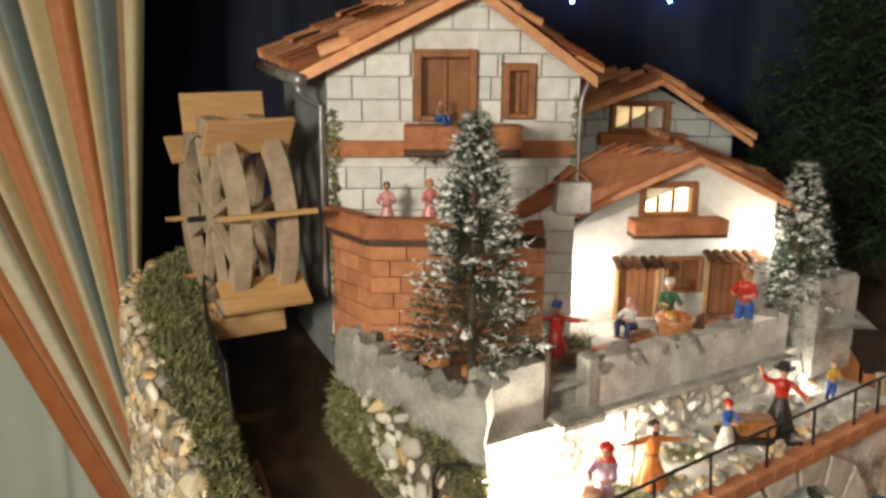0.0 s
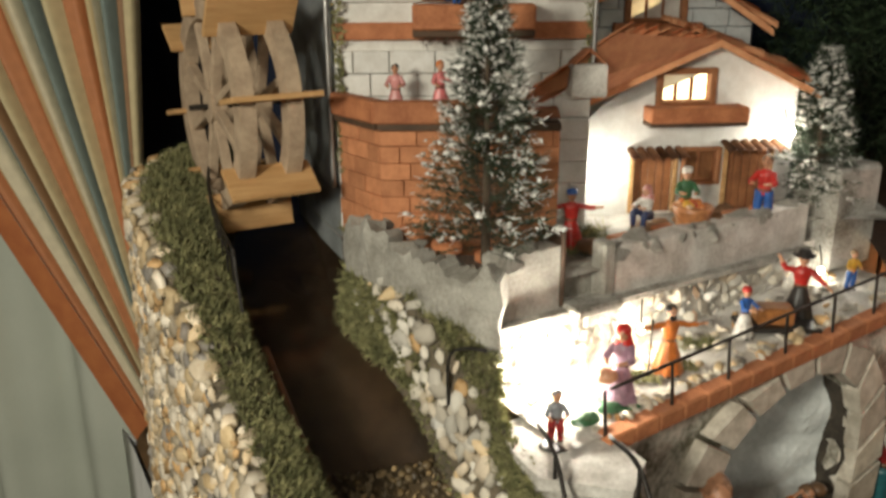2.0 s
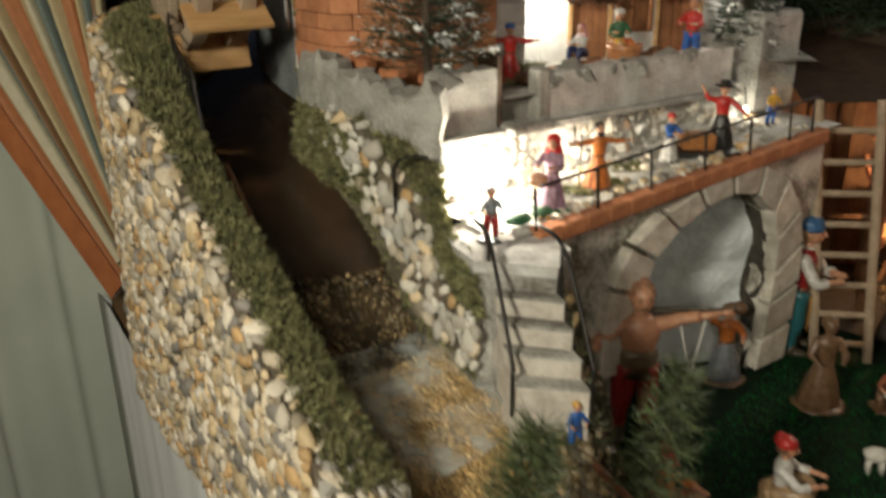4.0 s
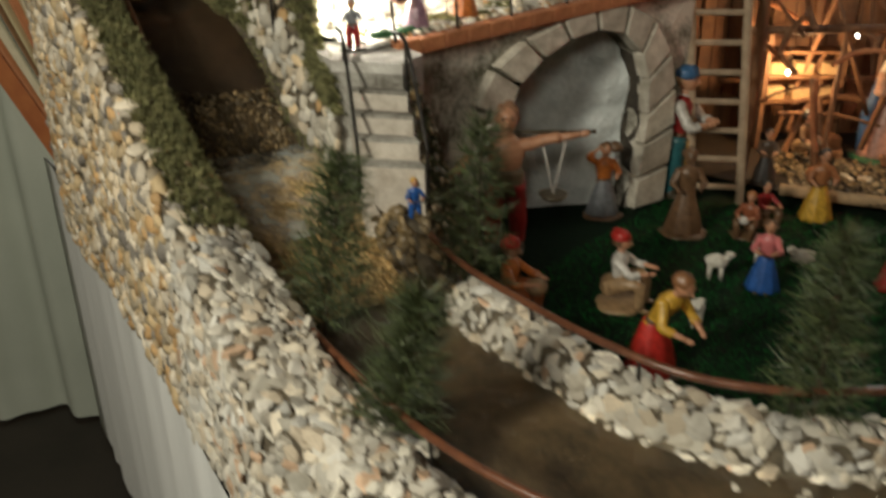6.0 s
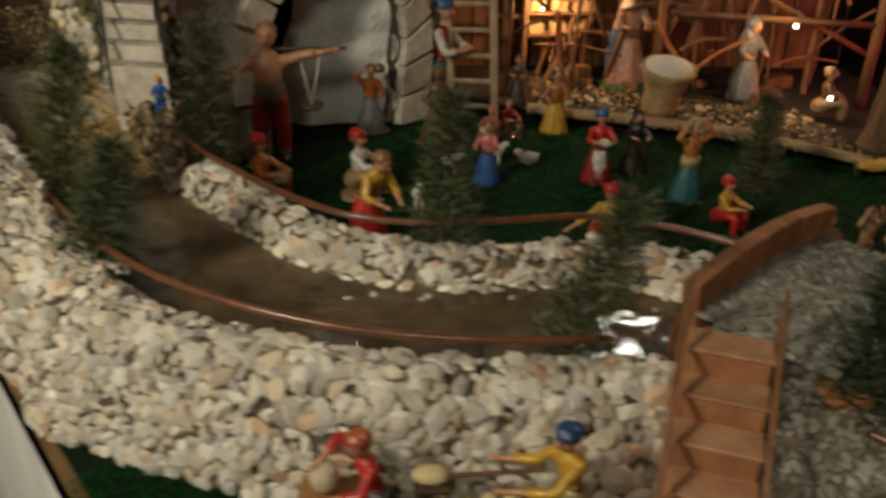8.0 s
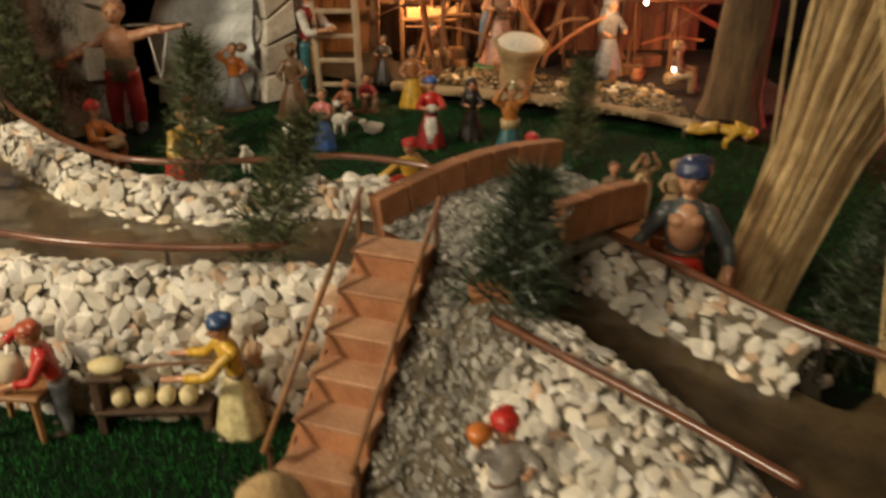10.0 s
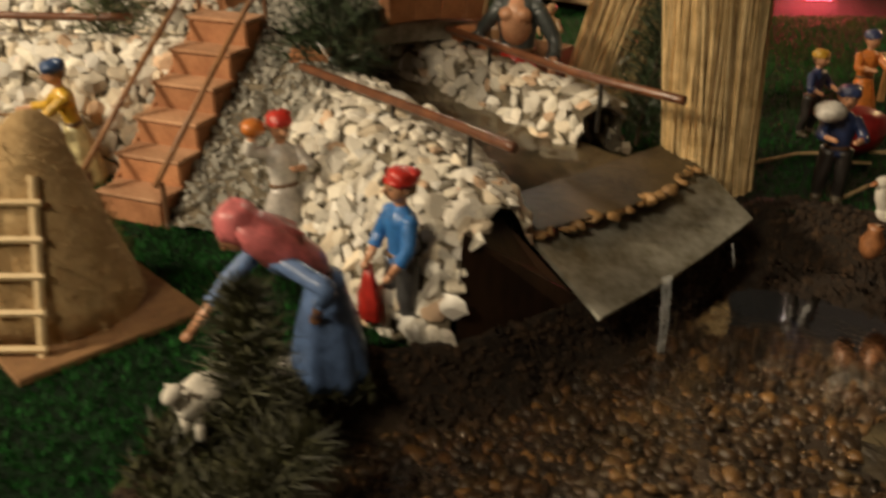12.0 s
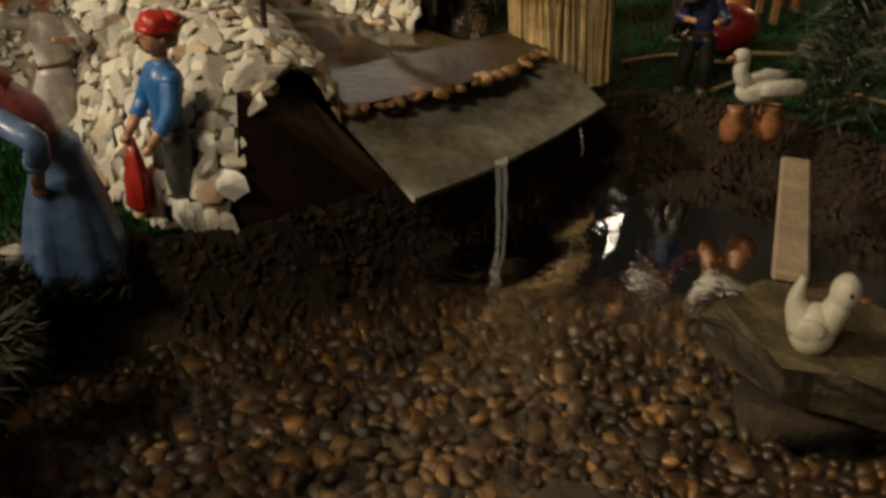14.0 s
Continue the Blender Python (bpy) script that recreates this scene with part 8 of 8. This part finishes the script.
part("upright", boxmesh((-0.05, -0.012, 0.026), (-0.042, 0.012, 0.058), DARKWOOD, 0.001), None, bench)
part("peel", tube(bmesh.new(), [(-0.02, 0, 0.066), (0.06, 0.0, 0.07)], 0.002, 6), BROWNWOOD, bench)
for k, (x, z, s) in enumerate(((-0.028, 0.034, 1), (-0.006, 0.034, 1), (0.014, 0.034, 1), (0.034, 0.034, 1), (-0.036, 0.068, 1.5))):
    bm = bmesh.new()
    ball(bm, (0, 0, 0), 0.0105, 0, 3, (0.85 * s * (1.25 if s > 1 else 1), 1.0, 0.95 if s == 1 else 0.8), 0.1)
    solo("bread_loaf", bm, BREADM, "pale round bread loaf", "bread", "bread loaves", smooth=True, m=pose(0.674 + x, 0.125, z))

# hay stack on a board with a ladder
hb = bmesh.new()
box(hb, (-0.068, -0.068, 0), (0.068, 0.068, 0.006), None, 0.001)
hay = thing("haystack", (0.836, -0.147, 0.0), "tall burlap haystack cone on a square brown board", "haystack", turn=42)
part("board", hb, CORK, hay, "square brown board")
bm = bmesh.new()
lathe(bm, [(0.060, 0.006), (0.057, 0.025), (0.047, 0.06), (0.036, 0.095), (0.027, 0.12), (0.020, 0.14), (0.010, 0.152), (0.002, 0.155)], 40, Matrix.Translation((-0.006, 0.012, 0)))
for v in bm.verts:
    v.co += 0.004 * noise.noise_vector(v.co * 35)
part("cone", bm, BURLAP, hay, "rough burlap cone", smooth=True)
cone_rows = [[Vector((r * math.cos(a) - 0.006, r * math.sin(a) + 0.012, z)) for a in [math.tau * k / 24 for k in range(25)]] for r, z in ((0.060, 0.008), (0.047, 0.06), (0.036, 0.095), (0.020, 0.14), (0.004, 0.155))]
tufts(cone_rows, 0.007, 88, 0.009, BURLAP, "straw", hay, 0.0004, 4, 1.2)
tufts(cone_rows, 0.007, 89, 0.009, BURLAP, "straw", hay, 0.0004, 4, 1.2, out=-1)
hl = thing("toy_ladder", (0.818, -0.214, 0.004), "pale wooden toy ladder leaning on the haystack", "ladder", turn=0)
for x in (-0.016, 0.016):
    part("stile", tube(bmesh.new(), [(x * 1.15, 0, 0), (x, 0.045, 0.115)], 0.0034, 6), PALEPINE, hl)
for k in range(5):
    t = 0.06 + 0.2 * k
    part("rung", tube(bmesh.new(), [(-0.022, 0.045 * t - 0.002, 0.115 * t), (0.022, 0.045 * t - 0.002, 0.115 * t)], 0.0028, 6), PALEPINE, hl)

rope = bmesh.new()
tube(rope, curve([(0.0, 0, 0.0), (0.002, 0, 0.05), (0.008, 0, 0.085), (-0.004, 0, 0.105), (-0.010, 0, 0.085), (0.002, 0, 0.05), (0.004, 0.002, 0.002)], 40), 0.0028, 7)
solo("rope_loop", rope, STRAW, "stiff yellow rope loop standing by the lower stream", "rope", smooth=True, m=pose(1.168, 0.298, 0.075, 0, 0, 10))

# stable contents: basket bowl, trough, logs, small stall
bk = thing("flour_basket", (1.162, 1.245, 0.032), "tan burlap sack standing open, heaped with white flour", "basket", turn=10)
bk.rotation_euler = (0.22, 0, radians(10))
bm = bmesh.new()
drape(bm, [(0.034, 0), (0.037, 0.02), (0.037, 0.05), (0.047, 0.082), (0.057, 0.098), (0.055, 0.104), (0.048, 0.100)], None, 0, 0.95, 7, 0.035)
part("body", bm, BURLAP, bk, smooth=True)
bm = bmesh.new()
ball(bm, (0, 0, 0.096), 0.049, 0, 3, (1, 0.95, 0.45), 0.12)
part("flour", bm, WOOL, bk, "white heaped flour", smooth=True)
tg = thing("wooden_trough", (1.255, 0.43, 0.0), "brown wooden trough by the footbridge", "trough", turn=55)
for lo, hi in (((-0.05, -0.03, 0.03), (0.05, 0.03, 0.035)), ((-0.05, -0.034, 0.03), (0.05, -0.03, 0.065)), ((-0.05, 0.03, 0.03), (0.05, 0.034, 0.065)), ((-0.054, -0.034, 0.03), (-0.05, 0.034, 0.065)), ((0.05, -0.034, 0.03), (0.054, 0.034, 0.065))):
    part("board", boxmesh(lo, hi, BROWNWOOD, 0.0008), None, tg)
for x in (-0.05, 0.05):
    part("leg", boxmesh((x * 0.8 - 0.006, -0.03, 0), (x * 0.8 + 0.006, 0.03, 0.03), BROWNWOOD, 0.001), None, tg)
sl = thing("market_stall", (0.392, 1.300, 0.487), "orange produce tub with heaped fruit on a green mat", "stall")
bm = bmesh.new()
lathe(bm, [(0.020, 0), (0.024, 0.005), (0.021, 0.020), (0.027, 0.034), (0.029, 0.042), (0.025, 0.043)], 18)
part("tub", bm, paint((0.58, 0.25, 0.10)), sl, smooth=True)
bm = bmesh.new()
lathe(bm, [(0.034, -0.002), (0.034, 0.006), (0.02, 0.008)], 18)
part("mat", bm, paint(GRN), sl)
rnd = random.Random(19)
for k in range(16):
    bm = bmesh.new()
    a_ = rnd.uniform(0, math.tau)
    r_ = rnd.uniform(0, 0.022)
    ball(bm, (r_ * math.cos(a_), r_ * math.sin(a_), 0.046 - r_ * 0.15), rnd.uniform(0.004, 0.0065), 0, 2)
    part("fruit", bm, paint(rnd.choice((ORG, (0.70, 0.45, 0.28), (0.55, 0.10, 0.04), YEL))), sl, smooth=True)
bc = thing("barrow", (0.495, 1.225, 0.382), "brown barrow with orange goods on a dark mat", "barrow")
bm = bmesh.new()
box(bm, (-0.025, -0.016, 0.006), (0.025, 0.016, 0.03), None, 0.003)
part("tub", bm, paint((0.42, 0.17, 0.05)), bc)
bm = bmesh.new()
box(bm, (-0.05, -0.024, -0.002), (0.06, 0.024, 0.006), None, 0.002)
part("mat", bm, paint(BLK), bc)
for x, y, s in ((0.225, 0.99, 0.9), (0.258, 1.02, 1.0)):
    bm = bmesh.new()
    ball(bm, (0, 0, 0.006), 0.012, 0, 2, (1.6, 1, 0.6), 0.3)
    solo("hedge", bm, paint(GRN), "low dark green hedge block on the deck", "hedge", "hedges", m=pose(x, y, 0.356, 0, 0, 36))
# tufts of dry moss on the deck
for x, y, s in ((0.395, 1.185, 1.0), (0.30, 1.09, 0.7), (0.36, 1.125, 0.6), (0.62, 1.30, 0.8)):
    t = thing("moss_clump", (x, y, 0.365), "small clump of dry green moss", "moss", "moss clumps", kind="stuff")
    tufts([[Vector((0.03 * s * (i - 1), 0.02 * s * (j - 1), 0.008 * s * (1 if i == j == 1 else 0))) for i in range(3)] for j in range(3)], 0.004, int(x * 1000), 0.012 * s, MOSS, "moss", t, 0.001, 8, 0.9)

# rubble and clutter in the stable
floor_rows = [[Vector((0.93 + 0.55 * u, 1.275 - 0.30 * u + 0.27 * v, 0.026)) for v in [k / 8 for k in range(9)]] for u in [k / 16 for k in range(17)]]
for o_, sd_ in ((1, 63), (-1, 64)):
    clad(stable, floor_rows, 0.016, 0.013, PEBBLE_SHAPES, SPILLPEB, sd_, most=0, name="floor_gravel", out=o_, lean=0.5)
rnd = random.Random(61)
for k in range(60):
    x = rnd.uniform(0.95, 1.5)
    y = 1.33 - 0.45 * (x - 0.9) + rnd.uniform(0.0, 0.2)
    ob = solo("small_stone", rnd.choice(PEBBLE_SHAPES), None, "small loose stone on the stable floor", "stone", "loose stones", m=lay((x, y, 0.029), (0, 0, 1), rnd.uniform(0.01, 0.022), rnd))
for k in range(22):
    x, y = rnd.uniform(0.9, 1.6), rnd.uniform(1.35, 1.6)
    bm = bmesh.new()
    tube(bm, [(0, 0, 0), (rnd.uniform(-0.08, 0.08), rnd.uniform(-0.05, 0.05), rnd.uniform(0.1, 0.34))], rnd.uniform(0.003, 0.007), 7)
    solo("stick", bm, BROWNWOOD, "thin brown stick leaning in the stable", "stick", "sticks", m=pose(x, y, 0.026))
for x, y, z in ((0.955, 1.50, 0.19), (1.10, 1.56, 0.25), (1.44, 1.29, 0.2), (1.47, 1.15, 0.09)):
    bt = thing("bulb", (x, y, z), "small bare glowing bulb in the stable", "bulb", "bulbs")
    bm = bmesh.new()
    ball(bm, (0, 0, 0), 0.0038, 0, 2, (1, 1, 1.3))
    g = part("glass", bm, HOT, bt, "glowing glass", smooth=True)
    g.visible_shadow = False
    part("wire", tube(bmesh.new(), [(0, 0, 0.006), (0.0, 0.01, 0.2)], 0.001, 5), IRON, bt)
rnd = random.Random(62)
for k in range(46):
    x, y, z = rnd.uniform(0.86, 1.62), rnd.uniform(1.30, 1.6), rnd.uniform(0.05, 0.34)
    a = rnd.uniform(0, 3.14)
    l = rnd.uniform(0.06, 0.2)
    bm = bmesh.new()
    tube(bm, curve([(0, 0, 0), (l * 0.5 * math.cos(a), 0.02, l * 0.4 * math.sin(a) + 0.01), (l * math.cos(a), 0, l * math.sin(a))], 6), rnd.uniform(0.0025, 0.006), 7)
    solo("branch", bm, BROWNWOOD if k % 3 else CLAY, "crooked reddish branch stacked in the stable", "branch", "branches", m=pose(x, y, z))
for k in range(16):
    x, y = rnd.uniform(0.9, 1.58), rnd.uniform(1.28, 1.56)
    bm = bmesh.new()
    w, h = rnd.uniform(0.012, 0.03), rnd.uniform(0.015, 0.04)
    if k % 2:
        lathe(bm, [(w * 0.6, 0), (w * 0.9, h * 0.4), (w * 0.5, h * 0.85), (w * 0.6, h)], 14)
        solo("jug", bm, CLAY if k % 4 == 1 else BROWNWOOD, "small brown jug on the stable floor", "jug", "jugs", smooth=True, m=pose(x, y, 0.025))
    else:
        box(bm, (-w, -w * 0.7, 0), (w, w * 0.7, h), None, 0.002)
        solo("crate", bm, BROWNWOOD, "small brown wooden crate on the stable floor", "crate", "crates", m=pose(x, y, 0.025, 0, 0, rnd.uniform(-40, 40)))
cr = thing("shelf_rack", (0.98, 1.56, 0.0), "rough wooden rack with small crates in the stable", "rack")
for z in (0.12, 0.17, 0.22):
    part("shelf", boxmesh((-0.06, -0.03, z), (0.10, 0.02, z + 0.006), BROWNWOOD, 0.001), None, cr)
for x in (-0.055, 0.095):
    part("upright", boxmesh((x - 0.005, -0.03, 0.024), (x + 0.005, 0.02, 0.26), BROWNWOOD, 0.001), None, cr)
for k in range(6):
    part("crate", boxmesh((-0.045 + 0.05 * (k % 3), -0.02, 0.126 + 0.05 * (k // 3)), (-0.01 + 0.05 * (k % 3), 0.012, 0.15 + 0.05 * (k // 3)), BURLAP, 0.002), None, cr)

# far right corner: lit hut wall, red lamp, table
hut = thing("lit_hut", (2.16, 1.25, 0.0), "cream plaster hut wall with a warm lit doorway", "hut")
for lo, hi in (((-0.20, 0, 0), (-0.10, 0.02, 0.30)), ((0.02, 0, 0), (0.2, 0.02, 0.30)), ((-0.10, 0, 0.2), (0.02, 0.02, 0.30))):
    part("wall", boxmesh(lo, hi, CREAM, 0.003), None, hut)
rl = thing("red_lantern", (1.985, 1.20, 0.004), "square red lantern glowing brightly", "lantern")
part("glass", boxmesh((-0.035, -0.03, 0), (0.035, 0.03, 0.07), REDHOT, 0.003), None, rl).visible_shadow = False
part("cap", boxmesh((-0.04, -0.035, 0.07), (0.04, 0.035, 0.078), RED and paint(RED), 0.002), None, rl)
part("foot", boxmesh((-0.04, -0.035, -0.004), (0.04, 0.035, 0.0), DARKWOOD), None, rl)
tb = thing("stall_table", (1.80, 0.37, 0.0), "pale wooden stall table with orange goods", "table", turn=-10)
part("top", boxmesh((-0.08, -0.04, 0.06), (0.08, 0.04, 0.066), PINE, 0.001), None, tb)
for x in (-0.07, 0.07):
    for y in (-0.032, 0.032):
        part("leg", boxmesh((x - 0.004, y - 0.004, 0), (x + 0.004, y + 0.004, 0.06), PINE, 0.0005), None, tb)
for k in range(7):
    bm = bmesh.new()
    ball(bm, (0, 0, 0), 0.011, 0, 2)
    solo("orange", bm, paint(ORG), "small round orange on the stall table", "fruit", "oranges", smooth=True, m=pose(1.75 + 0.016 * k, 0.36 + 0.012 * (k % 2), 0.076))
bm = bmesh.new()
lathe(bm, [(0.012, 0), (0.026, 0.012), (0.032, 0.03), (0.026, 0.046), (0.012, 0.052)], 18)
solo("clay_pot", bm, paint(DRED), "dark red round clay pot on the grass", "pot", smooth=True, m=pose(1.60, 0.21, 0.0))
bm = bmesh.new()
ball(bm, (0, 0, 0.02), 0.05, 0, 3, (1.5, 1, 0.7), 0.4)
solo("boulder", bm, CEMENT, "grey rounded boulder near the stall", "stone", smooth=True, m=pose(1.74, 0.16, 0))
for k in range(9):
    ob = solo("twig", finish(tube(bmesh.new(), [(0, 0, 0.003), (rnd.uniform(-0.06, 0.06), rnd.uniform(-0.04, 0.04), 0.004)], 0.002, 5), "twig", STRAW), None, "dry stalk lying on the grass", "twig", "dry stalks", m=pose(rnd.uniform(1.46, 1.7), rnd.uniform(0.0, 0.2), 0.001))

# white lamp panel above the stable, seen mirrored in the stream
hl2 = thing("hanging_lamp", (1.30, 1.58, 0.905), "white glowing box lamp hanging above the stable", "lamp")
part("shade", boxmesh((-0.07, -0.03, -0.045), (0.07, 0.03, 0.045), material("lamp_shade", (1.0, 0.95, 0.85), (1.0, 0.93, 0.8), 0.5, 30, 200, bump=0, emit=60.0), 0.006), None, hl2)
part("cord", tube(bmesh.new(), [(0, 0, 0.045), (0, 0, 0.75)], 0.003, 6), IRON, hl2)

hl3 = thing("hanging_lamp", (1.925, 1.35, 0.694), "small white glowing globe lamp hanging beyond the red lantern", "lamp")
bm = bmesh.new()
ball(bm, (0, 0, 0), 0.010, 0, 3)
part("globe", bm, HOT, hl3, "glowing glass", smooth=True)
part("cord", tube(bmesh.new(), [(0, 0, 0.009), (0, 0, 0.95)], 0.003, 6), IRON, hl3)

# moss and dry leaves on the bank between lawn and pool
mb = thing("bank_moss", (0, 0, 0), "olive moss and dry leaves on the pool bank", "moss", kind="stuff")
bank_line = curve([(0.955, -0.36, 0.004), (0.975, -0.27, 0.006), (1.04, -0.225, 0.006)], 14)
tufts([[p + Vector((-0.03, 0.02, 0.0)), p, p + Vector((0.02, -0.02, -0.008))] for p in bank_line], 0.0065, 301, 0.014, DULLGREEN, "moss", mb, 0.0022, 7, 1.0)
tufts([[p + Vector((-0.03, 0.02, 0.0)), p, p + Vector((0.02, -0.02, -0.008))] for p in bank_line], 0.0065, 302, 0.014, DULLGREEN, "moss", mb, 0.0022, 7, 1.0, out=-1)
# terracotta pots set along the terrace's flank
for x, y, z in ((-0.04, 1.195, 0.523), (0.0, 1.15, 0.523), (0.045, 1.112, 0.516), (0.10, 1.078, 0.515)):
    bm = bmesh.new()
    box(bm, (-0.019, -0.012, 0), (0.019, 0.012, 0.016), None, 0.004)
    solo("planter", bm, CLAY, "small terracotta planter on the terrace parapet", "planter", "planters", m=pose(x + 0.014, y + 0.016, z - 0.006, 0, 0, -42))
